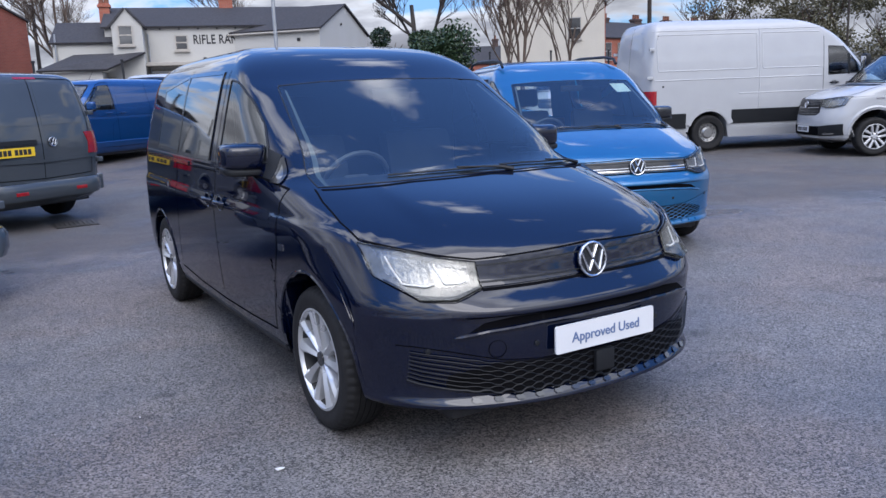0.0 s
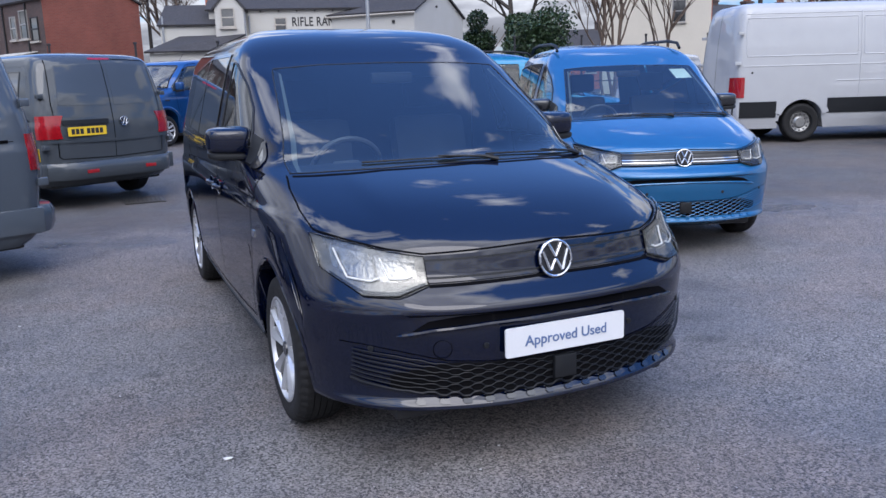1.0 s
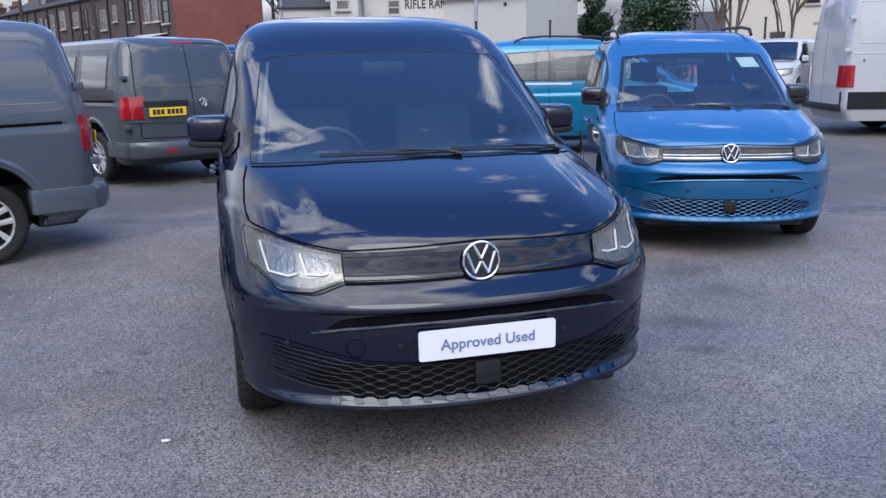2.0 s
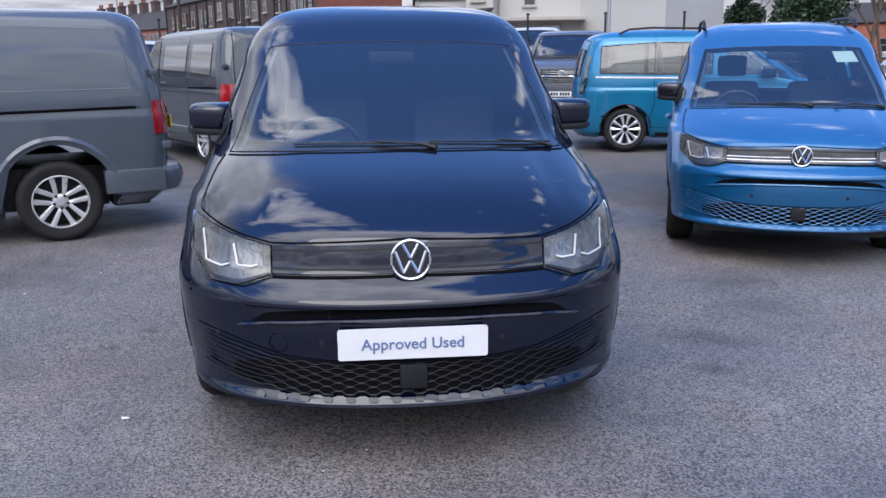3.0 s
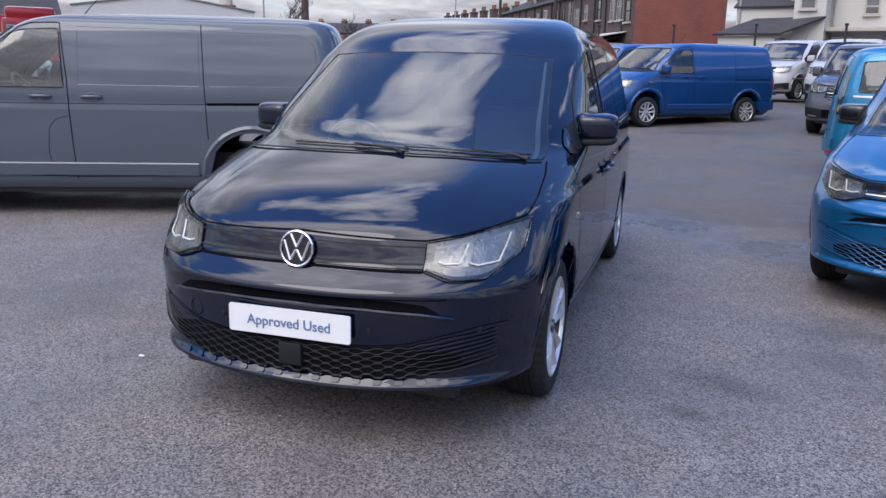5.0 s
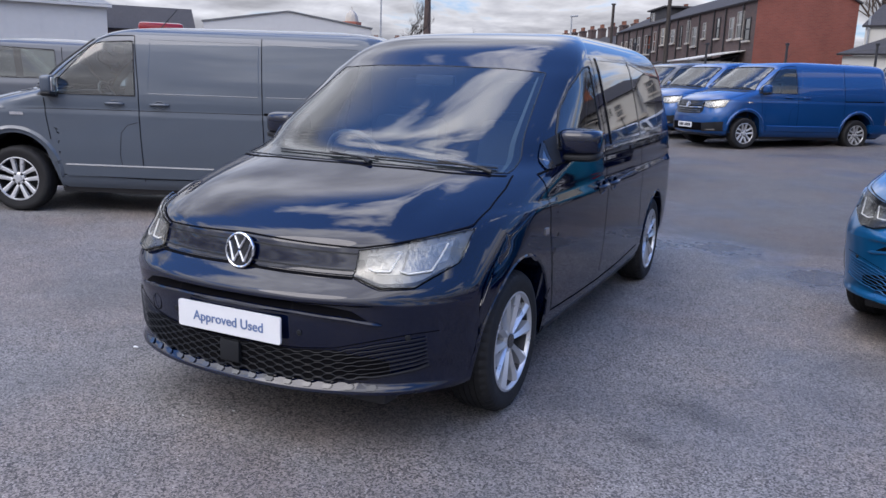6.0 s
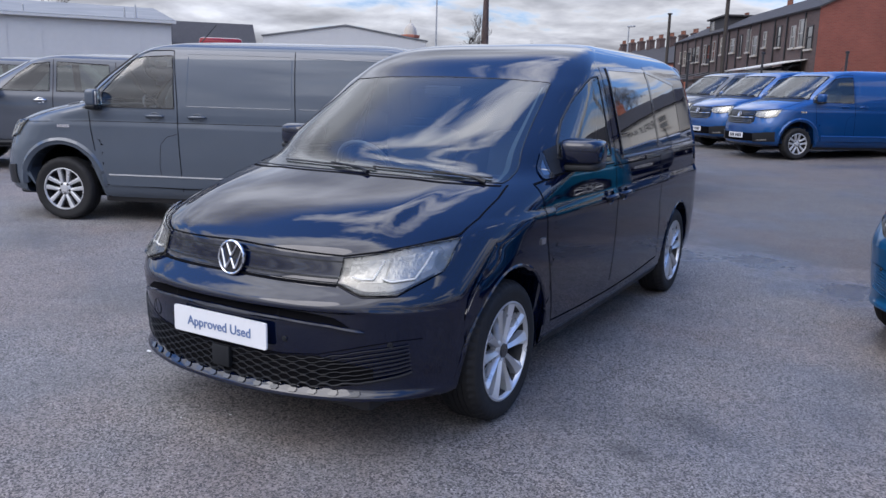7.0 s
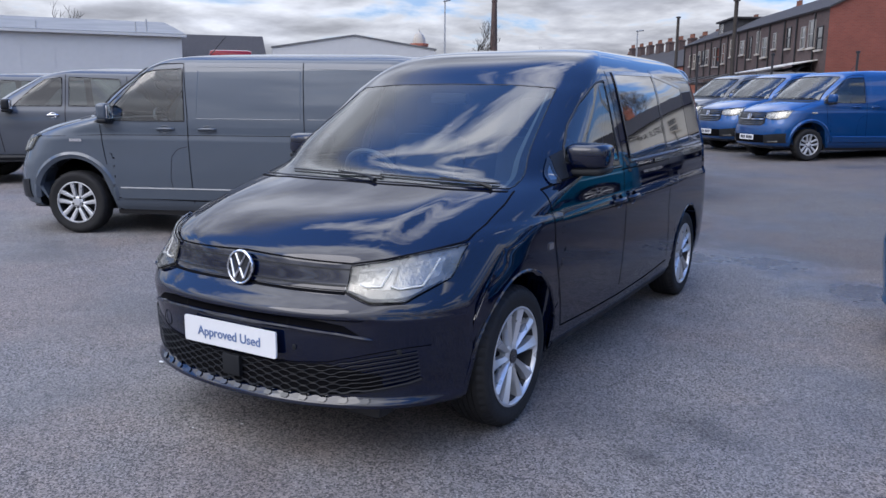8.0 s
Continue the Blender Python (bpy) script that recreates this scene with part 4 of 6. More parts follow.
        part("grille_tooth", tooth, coat if lived else M_GLOSSBLACK, grille)
    part("grille_edge", ribbon_bm(sh, both([(0, 0.437), (0.30, 0.439), (0.45, 0.452), (0.62, 0.495), (0.72, 0.515), (0.79, 0.520)]), 0.0032, "front", 0.002, 60), M_GAP, root)
    part("sensor_box", box_bm(0, 0.022, -0.048, 0.048, -0.045, 0.045, 0.006), M_TRIM, root, "black sensor cover").matrix_basis = Matrix.Translation(sh.at((0, 0.383), "front")) @ Matrix.Translation((0.005, 0, 0))
    # wipers
    base_z = (lambda y: float(np.interp(abs(y), [0, 0.30, 0.55, 0.757], [1.092, 1.089, 1.082, 1.070])))
    for y0, y1 in ((0.16, -0.46), (0.70, 0.13)):
        n = 14
        pts = [sh.lift((y0 + (y1 - y0) * k / n, base_z(y0 + (y1 - y0) * k / n) + 0.010 + 0.006 * k / n), "front", 0.010) for k in range(n + 1)]
        wp = part("wiper", tube_bm(pts, 0.0045, 6), M_TRIM, root, "black wiper")
        ym = y0 + (y1 - y0) * 0.45
        part("wiper_arm", tube_bm([sh.lift((y0 - 0.005, base_z(y0) - 0.004), "front", 0.010), sh.lift((y0 - 0.07 * (1 if y0 > y1 else -1), base_z(y0 - 0.07) + 0.004), "front", 0.017), sh.lift((ym, base_z(ym) + 0.014), "front", 0.018)], [0.012, 0.007, 0.004], 6), M_TRIM, wp)
    part("scuttle", ribbon_bm(sh, both([(0, 1.084), (0.40, 1.080), (0.757, 1.061)]), 0.005, "front", 0.001, 60), M_GAP, root, "black scuttle gap")
    for sgn in (1, -1):
        part("pillar_trim", ribbon_bm(sh, [(sgn * 0.722, 1.085), (sgn * 0.698, 1.18), (sgn * 0.664, 1.34), (sgn * 0.618, 1.53)], 0.028, "front", -0.012, 30), M_LINER, root, "light pillar lining")
    cabin(root, sh, 0.45, 1.10, -1.15, 0.74, 0.74, (-0.62, -0.36, 1.02), -1.42 if not lived else -3.3, -0.42, 1.60, lived)
    underside(root, tail + 0.2, 0.7, 0.62, 0.20, 0.5)
    underside(root, -base + 0.42, -0.44, 0.78, 0.195, 0.5)
    # rear
    part("tailgate_line", ribbon_bm(sh, both([(0, 0.62), (0.68, 0.64), (0.70, 1.1), (0.6, 1.64), (0, 1.71)]), 0.008, "rear", 0.002, 90, True), M_GAP, root)
    part("rear_bumper", patch_bm(sh, both([(0, 0.32), (0.75, 0.34)]), both([(0, 0.50), (0.78, 0.52)]), 24, 4, "rear", 0.03, 0.04), coat, root)
    for sgn in (1, -1):
        part("reflector", patch_bm(sh, [(sgn * 0.62, 0.33), (sgn * 0.80, 0.34)], [(sgn * 0.62, 0.36), (sgn * 0.80, 0.37)], 6, 2, "rear", 0.036, 0.01), M_RED, root, "red rear reflector")
        for x in (0, -base):
            wheel(root, x, sgn * (0.785 if x > -1 else 0.755), 0.326, 0.225, 0.205, sgn, "twin")
    if lived:
        part("tailgate_window", patch_bm(sh, both([(0, 1.12), (0.62, 1.12)]), both([(0, 1.55), (0.56, 1.52)]), 16, 6, "rear", 0.004, 0.006), M_DOORGLASS, root, "dark tailgate glass")
        part("notice", patch_bm(sh, [(0.42, 1.43), (0.60, 1.43)], [(0.40, 1.52), (0.57, 1.52)], 4, 3, "front", -0.006, 0.001), M_PAPER, root, "pale paper notice inside the windscreen")
    return root, sh


VAN_FRONT = [(0.27, 0.72), (0.31, 0.855), (0.40, 0.885), (0.55, 0.895), (0.68, 0.885), (0.80, 0.862), (0.95, 0.82), (1.03, 0.77), (1.08, 0.68), (1.13, 0.56), (1.19, 0.36), (1.239, 0.14), (1.267, 0.02), (1.333, -0.08), (1.484, -0.27), (1.671, -0.54),
             (1.784, -0.70), (1.841, -0.82), (1.883, -1.0), (1.911, -1.3), (1.93, -1.8)]
VAN_WIDTH = [(0.27, 0.87), (0.33, 0.91), (0.5, 0.938), (0.8, 0.953), (1.035, 0.953), (1.06, 0.943), (1.15, 0.94), (1.296, 0.924), (1.484, 0.893), (1.671, 0.853), (1.784, 0.82), (1.841, 0.785), (1.883, 0.72), (1.911, 0.60), (1.93, 0.40)]


def transporter(name, label, category, coat, rear_mat=None, group=""):
    """A mid-size panel van."""
    base, tail = 3.0, -3.99
    rear = [(0.27, tail + 0.14), (0.36, tail + 0.05), (0.6, tail + 0.02), (0.95, tail), (1.248, tail + 0.03), (1.578, tail + 0.1), (1.812, tail + 0.17), (1.888, tail + 0.27), (1.93, tail + 0.6)]
    sh = Shell(VAN_FRONT, rear, VAN_WIDTH, [(0.2, 0.55), (0.7, 0.62), (1.0, 0.75), (1.2, 0.7), (1.389, 0.45), (1.766, 0.3), (1.93, 0.3)], [(0.2, 0.3), (1.93, 0.3)], 2.5, 3.0)
    root = thing(name, label, category, group)
    arches = [(0, 0.385, 0.435), (-base, 0.385, 0.435)]
    ws = [(0.0, 1.291), (0.4, 1.286), (0.81, 1.272), (0.70, 1.766), (0.4, 1.78), (0.0, 1.789)]
    door_lo, door_up = [(-0.28, 1.222), (-0.8, 1.222), (-1.27, 1.222)], [(-0.35, 1.335), (-0.77, 1.70), (-0.90, 1.742), (-1.23, 1.762)]
    holes = [("front", [(-0.01, 1.291)] + ws[1:] + [(-0.01, 1.789)]), ("side", door_lo + door_up[::-1])]
    part("body", sh.skin(arches, holes, 62, 34, 104, 12), coat, root)
    part("windscreen", patch_bm(sh, both(ws[:3]), both([(0, 1.789), (0.4, 1.78), (0.70, 1.766)]), 34, 12, "front", 0.001, 0.003), M_GLASS, root, "clear windscreen")
    part("windscreen_seal", seal_bm(sh, both(ws[:3]) + both([(0, 1.789), (0.4, 1.78), (0.70, 1.766)])[::-1], 0.012, "front", 0.003, 130), M_TRIM, root, "black windscreen seal")
    for proj in ("left", "right"):
        sgn = 1 if proj == "left" else -1
        side_window(root, sh, (door_lo, door_up), proj, M_CABGLASS, 0.05, name="door_window")
        for line in ([(-0.33, 1.18), (-0.36, 0.95), (-0.39, 0.76)], [(-0.36, 1.248), (-0.86, 1.766), (-1.0, 1.808), (-1.24, 1.817), (-1.30, 1.296), (-1.34, 0.36)], [(-2.53, 1.822), (-2.56, 1.2), (-2.58, 0.75)],
                     [(-1.40, 1.784), (-2.50, 1.775), (-2.52, 1.248), (-1.40, 1.248), (-1.40, 1.784)], [(-2.60, 1.766), (-3.50, 1.747), (-3.60, 1.653), (-3.64, 1.258), (-2.60, 1.248)],
                     [(0.42, 1.04), (-0.36, 1.07), (-1.3, 1.075), (-2.5, 1.08), (-3.7, 1.10)], [(-0.45, 0.405), (-1.4, 0.385), (-2.55, 0.40)]):
            if len(line) == 5 and line[0][1] > 1.718:
                part("panel_pressing", seal_bm(sh, line, 0.008, proj, -0.0055, 80, False), coat, root)
            elif line[0][1] < 1.248 and line[0][1] > 1.0 and len(line) == 5:
                # near-black line laid on the paint for the shade in the shoulder crease
                part("shoulder_crease_shade", ribbon_bm(sh, line, 0.005, proj, 0.002, 60), M_GAP, root)
            else:
                part("shut_line", ribbon_bm(sh, line, 0.007, proj, 0.0045, 60), M_GAP, root)
        part("slide_rail", patch_bm(sh, [(-2.58, 1.072), (-3.66, 1.088)], [(-2.58, 1.096), (-3.66, 1.112)], 14, 1, proj, 0.004, 0.006), M_GAP, root)
        part("side_moulding", patch_bm(sh, [(-0.53, 0.40), (-2.48, 0.40)], [(-0.53, 0.505), (-2.48, 0.505)], 16, 2, proj, 0.016, 0.02), coat, root)
        part("moulding_edge", seal_bm(sh, [(-0.53, 0.507), (-2.48, 0.507)], 0.017, proj, 0.002, 30, False), coat, root)
        if sgn > 0:
            part("fuel_flap_line", ribbon_bm(sh, [(-1.13, 0.42), (-1.10, 0.62), (-1.12, 0.85), (-1.19, 0.93), (-1.30, 0.96)], 0.004, proj, 0.0025, 24), M_GAP, root)
        for hx in (-1.06, -1.52):
            handle_part(root, sh, hx, 1.135, proj, coat, 0.19)
        for cx in (0, -base):
            arc = [(cx + 0.472 * math.cos(q), 0.385 + 0.472 * math.sin(q)) for q in np.linspace(0.0, math.pi, 30)]
            part("arch_flare", seal_bm(sh, arc, 0.050, proj, -0.033, 56, False), coat, root)
        mirror_part(root, -0.44, sgn * 1.00, 1.31, 0.085, 0.092, 0.092, sgn, coat)
        part("mirror_triangle", patch_bm(sh, [(-0.26, 1.20), (-0.44, 1.205)], [(-0.285, 1.225), (-0.44, 1.30)], 4, 4, proj, 0.006, 0.01), M_TRIM, root)
        part("side_badge", patch_bm(sh, [(0.02, 0.995), (-0.12, 0.995)], [(0.02, 1.025), (-0.12, 1.025)], 3, 1, proj, 0.006, 0.006), M_CHROME, root, "small bright side badge")
        rl = part("rear_lamp", patch_bm(sh, [(-3.80, 0.87), (-3.945, 0.87)], [(-3.79, 1.15), (-3.935, 1.15)], 8, 6, proj, 0.012, 0.02), M_RED, root, "red rear lamp")
        part("rear_lamp_face", patch_bm(sh, [(sgn * 0.862, 0.88), (sgn * 0.905, 0.88)], [(sgn * 0.852, 1.14), (sgn * 0.895, 1.14)], 6, 6, "rear", 0.012, 0.02), M_RED, rl)
        part("hinge", box_bm(-3.87, -3.80, sgn * 0.83, sgn * 0.905, 1.361, 1.418, 0.008), coat, root)
        part("hinge", box_bm(-3.93, -3.85, sgn * 0.86, sgn * 0.93, 0.74, 0.80, 0.008), coat, root)
        for x in (0, -base):
            wheel(root, x, sgn * 0.83, 0.338, 0.218, 0.215, sgn, "double")
    for sgn in (1, -1):
        lamp(root, sh, [(0.46, 0.90), (0.62, 0.86), (0.75, 0.86), (0.86, 0.90)], [(0.46, 1.0), (0.62, 1.015), (0.76, 1.035), (0.87, 1.05)], [[(0.52, 0.90), (0.64, 0.88), (0.66, 0.98)], [(0.70, 0.885), (0.82, 0.92), (0.82, 1.0)]], sgn)
        part("fog_panel", patch_bm(sh, [(sgn * 0.53, 0.355), (sgn * 0.89, 0.38)], [(sgn * 0.53, 0.535), (sgn * 0.90, 0.58)], 10, 5, "front", 0.012, 0.02), M_TRIM, root, "black fog lamp panel")
        part("fog_lamp", patch_bm(sh, [(sgn * 0.62, 0.385), (sgn * 0.80, 0.395)], [(sgn * 0.62, 0.405), (sgn * 0.80, 0.42)], 5, 2, "front", 0.018, 0.01), M_REFLECTOR, root)
    gr = part("grille", patch_bm(sh, both([(0, 0.72), (0.42, 0.73), (0.50, 0.78)]), both([(0, 1.0), (0.46, 1.0), (0.48, 0.98)]), 26, 6, "front", 0.005, 0.012), M_SLAT, root, "black grille with one bright bar")
    for z, w in ((0.752, 0.0025), (0.795, 0.0025), (0.858, 0.011), (0.92, 0.0025), (0.96, 0.0025)):
        part("grille_bar", ribbon_bm(sh, both([(0, z), (0.45, z + 0.008)]), w, "front", 0.013, 30), M_CHROME, gr)
    part("lower_grille", patch_bm(sh, both([(0, 0.36), (0.52, 0.365)]), both([(0, 0.53), (0.52, 0.535)]), 20, 4, "front", 0.005, 0.01), M_GAP, root, "black lower grille")
    part("bonnet_line", ribbon_bm(sh, both([(0, 1.012), (0.46, 1.012), (0.80, 1.06), (0.86, 1.12), (0.84, 1.258)]), 0.008, "front", 0.0025, 80), M_GAP, root)
    badge(root, sh.lift((0, 0.915), "front", 0.014), (1, 0, 0.15), 0.07)
    plate(root, Matrix.Translation(sh.lift((0, 0.475), "front", 0.012)))
    for y0, y1 in ((0.12, -0.66), (0.74, 0.10)):
        pts = [sh.lift((y0 + (y1 - y0) * k / 10, 1.296 + 0.015 * math.sin(math.pi * k / 10)), "front", 0.02) for k in range(11)]
        part("wiper", tube_bm(pts, 0.009, 6), M_TRIM, root)
    part("scuttle", patch_bm(sh, both([(0, 1.244), (0.78, 1.225)]), both([(0, 1.272), (0.8, 1.253)]), 20, 2, "front", 0.005, 0.006), M_TRIM, root)
    cabin(root, sh, 0.55, 1.248, -1.0, 0.95, 0.78, (-0.42, -0.36, 1.16), -1.38, -0.25, 1.812)
    underside(root, tail + 0.25, -3.42, 0.80, 0.24, 0.55)
    underside(root, -2.58, -0.42, 0.84, 0.21, 0.55)
    underside(root, 0.42, 0.68, 0.66, 0.24, 0.55)
    underside(root, -3.42, 0.42, 0.60, 0.23, 0.60)
    # rear doors
    for line in ([(0.0, 0.6), (0.0, 1.822)], both([(0, 0.60), (0.74, 0.62), (0.76, 1.296), (0.70, 1.822), (0, 1.841)])):
        part("shut_line", ribbon_bm(sh, line, 0.01, "rear", 0.0025, 70), M_GAP, root)
    for sgn in (1, -1):
        pts = [(sgn * 0.05, 1.258), (sgn * 0.68, 1.277), (sgn * 0.66, 1.69), (sgn * 0.60, 1.756), (sgn * 0.05, 1.775)]
        part("door_panel", patch_bm(sh, [pts[0], pts[1]], [pts[4], (sgn * 0.62, 1.756)], 8, 8, "rear", 0.0035, 0.004), coat, root)
    part("high_brake_lamp", patch_bm(sh, [(-0.15, 1.827), (0.15, 1.827)], [(-0.15, 1.85), (0.15, 1.85)], 5, 1, "rear", 0.006, 0.01), M_RED, root)
    part("plate_strip", patch_bm(sh, [(0.08, 1.03), (0.68, 1.03)], [(0.08, 1.09), (0.68, 1.09)], 8, 2, "rear", 0.02, 0.02), M_TRIM, root, "black handle strip")
    plate(root, Matrix.Translation(sh.lift((0.38, 0.95), "rear", 0.012)) @ pose(0, 0, 0, 0, 0, 180), mat=M_PLATEYELLOW)
    badge(root, sh.lift((-0.14, 1.05), "rear", 0.01), (-1, 0, 0.05), 0.06)
    part("rear_ledge", patch_bm(sh, both([(0, 0.80), (0.86, 0.82)]), both([(0, 0.84), (0.86, 0.86)]), 20, 2, "rear", 0.012, 0.014), coat, root)
    bump_bm = bmesh.new()
    rows = []
    for k in range(29):
        y = -0.93 + 1.822 * k / 28
        x = tail - 0.10 + 0.28 * (abs(y) / 0.93) ** 6
        rows.append([bump_bm.verts.new((x + dx, y, z)) for dx, z in ((0.2, 0.36), (0.03, 0.36), (0.0, 0.42), (0.0, 0.53), (0.03, 0.57), (0.2, 0.585))])
    for a, b in zip(rows, rows[1:]):
        for i in range(5):
            bump_bm.faces.new((a[i], a[i + 1], b[i + 1], b[i]))
    rb = part("rear_bumper", bump_bm, coat, root, "body-colour rear bumper step")
    for sgn in (1, -1):
        part("side_bumper", box_bm(-3.86, -3.36, sgn * 0.78, sgn * 0.955, 0.37, 0.575, 0.02), coat, root)
        part("reflector", box_bm(tail - 0.104, tail - 0.085, sgn * 0.34, sgn * 0.50, 0.43, 0.475, 0.005), M_RED, rb, "red reflector")
    part("aerial", tube_bm([(-1.3, 0.3, 1.906), (-1.5, 0.3, 2.12)], [0.006, 0.003], 6), M_TRIM, root)
    return root, sh


def crafter(name, label, category, coat):
    """A large high-roof panel van."""
    base, tail = 3.64, -4.97
    front = [(0.25, 0.8), (0.4, 0.97), (0.7, 0.99), (1.0, 0.94), (1.15, 0.85), (1.25, 0.6), (1.38, 0.3), (1.45, 0.12), (1.7, -0.12), (2.0, -0.42), (2.2, -0.65), (2.35, -0.9), (2.5, -1.3), (2.57, -1.7), (2.6, -2.4)]
    rear = [(0.25, tail + 0.1), (0.5, tail), (1.2, tail + 0.01), (2.3, tail + 0.1), (2.5, tail + 0.16), (2.58, tail + 0.26), (2.6, tail + 0.5)]
    width = [(0.25, 0.95), (0.5, 1.0), (1.2, 1.015), (1.6, 1.0), (2.2, 0.935), (2.42, 0.89), (2.52, 0.82), (2.58, 0.7), (2.6, 0.5)]
    sh = Shell(front, rear, width, [(0.25, 0.6), (1.2, 0.8), (1.5, 0.5), (2.6, 0.3)], [(0.25, 0.16), (2.6, 0.2)], 2.5, 3.4)
    root = thing(name, label, category)
    door_lo, door_up = [(-0.25, 1.45), (-1.05, 1.42)], [(-0.42, 1.66), (-0.72, 1.98), (-1.05, 2.0)]
    ws = [(0, 1.5), (0.86, 1.48), (0.78, 2.1), (0, 2.14)]
    part("body", sh.skin([(0, 0.355, 0.43), (-base, 0.355, 0.43)], [("side", door_lo + door_up[::-1]), ("front", [(-0.01, 1.5)] + ws[1:3] + [(-0.01, 2.14)])], 60, 20, 110, 10), coat, root)
    part("windscreen", patch_bm(sh, both(ws[:2]), both([(0, 2.14), (0.78, 2.1)]), 20, 10, "front", 0.003, 0.006), M_GLASS, root)
    part("windscreen_border", ribbon_bm(sh, both(ws[:2]) + both([(0, 2.14), (0.78, 2.1)])[::-1], 0.07, "front", 0.005, 80, True), M_GLOSSBLACK, root)
    for proj in ("left", "right"):
        sgn = 1 if proj == "left" else -1
        side_window(root, sh, (door_lo, door_up), proj, M_DOORGLASS, 0.06, name="door_window")
        part("window_divider", ribbon_bm(sh, [(-0.60, 1.42), (-0.60, 1.84)], 0.05, proj, 0.008, 6), M_TRIM, root)
        for line in ([(-0.2, 1.40), (-0.45, 0.5)], [(-1.15, 2.2), (-1.18, 0.45)], [(-2.55, 2.40), (-2.58, 0.5)], [(-2.62, 2.30), (-4.70, 2.30), (-4.74, 2.2), (-4.74, 1.6), (-2.62, 1.6), (-2.62, 2.30)], [(-1.25, 2.30), (-2.5, 2.30), (-2.5, 1.6), (-1.25, 1.6)],
                     [(-1.2, 1.42), (-4.8, 1.42)], [(-0.3, 1.12), (-3.0, 1.12)], [(-0.3, 2.25), (-1.2, 2.38), (-4.85, 2.38)]):
            if len(line) > 3 or line[0][1] >= 2.25 or line[0][0] == -1.2 or len(line) == 2 and line[0][1] == line[1][1]:
                part("panel_pressing", seal_bm(sh, line, 0.014, proj, -0.006, 70, False), coat, root)
            else:
                part("shut_line", ribbon_bm(sh, line, 0.009, proj, 0.0025, 60), M_GAP, root)
        part("rub_strip", patch_bm(sh, [(-0.48, 0.52), (-base + 0.48, 0.52)], [(-0.48, 0.80), (-base + 0.48, 0.80)], 16, 2, proj, 0.014, 0.02), M_TRIM, root, "black side rub strip")
        part("rub_strip", patch_bm(sh, [(-base - 0.50, 0.46), (tail + 0.04, 0.46)], [(-base - 0.50, 0.76), (tail + 0.04, 0.76)], 8, 2, proj, 0.014, 0.02), M_TRIM, root)
        arc = [(-base + 0.49 * math.cos(q), 0.355 + 0.49 * math.sin(q)) for q in np.linspace(0.35, math.pi - 0.35, 26)]
        part("arch_flare", ribbon_bm(sh, arc, 0.12, proj, 0.02, 40), coat, root)
        rl = part("rear_lamp", patch_bm(sh, [(tail + 0.20, 0.84), (tail + 0.02, 0.84)], [(tail + 0.20, 1.22), (tail + 0.03, 1.22)], 4, 5, proj, 0.012, 0.02), M_RED, root, "red rear lamp")
        handle_part(root, sh, -0.92, 1.26, proj, M_TRIM, 0.2)
        part("slot", lathe_bm([(0.001, 0.004), (0.02, 0.002), (0.022, 0)], 12), M_TRIM, root).matrix_basis = Matrix.Translation(sh.side(tail + 0.34, 1.30, sgn)) @ pose(0, 0, 0, 0, 0, 0 if sgn > 0 else 180)
        mirror_part(root, -0.35, sgn * 1.16, 1.62, 0.09, 0.11, 0.19, sgn, M_TRIM)
        for x in (0, -base):
            wheel(root, x, sgn * 0.885, 0.355, 0.225, 0.225, sgn, "steel")
        part("hinge", box_bm(tail + 0.06, tail + 0.16, sgn * 0.93, sgn * 1.0, 2.0, 2.06, 0.008), coat, root)
        part("hinge", box_bm(tail + 0.0, tail + 0.12, sgn * 0.97, sgn * 1.03, 1.45, 1.51, 0.008), coat, root)
    part("shut_line", ribbon_bm(sh, [(0, 0.5), (0, 2.5)], 0.01, "rear", 0.0025, 20), M_GAP, root)
    part("rear_step", box_bm(tail - 0.06, tail + 0.1, -0.9, 0.9, 0.42, 0.54, 0.02), M_TRIM, root)
    cabin(root, sh, 0.7, 1.45, -0.9, 1.1, 0.85, (-0.35, -0.4, 1.35), -1.3, -0.2, 2.1)
    underside(root, tail + 0.2, 0.8, 0.7, 0.3, 0.6)
    return root, sh


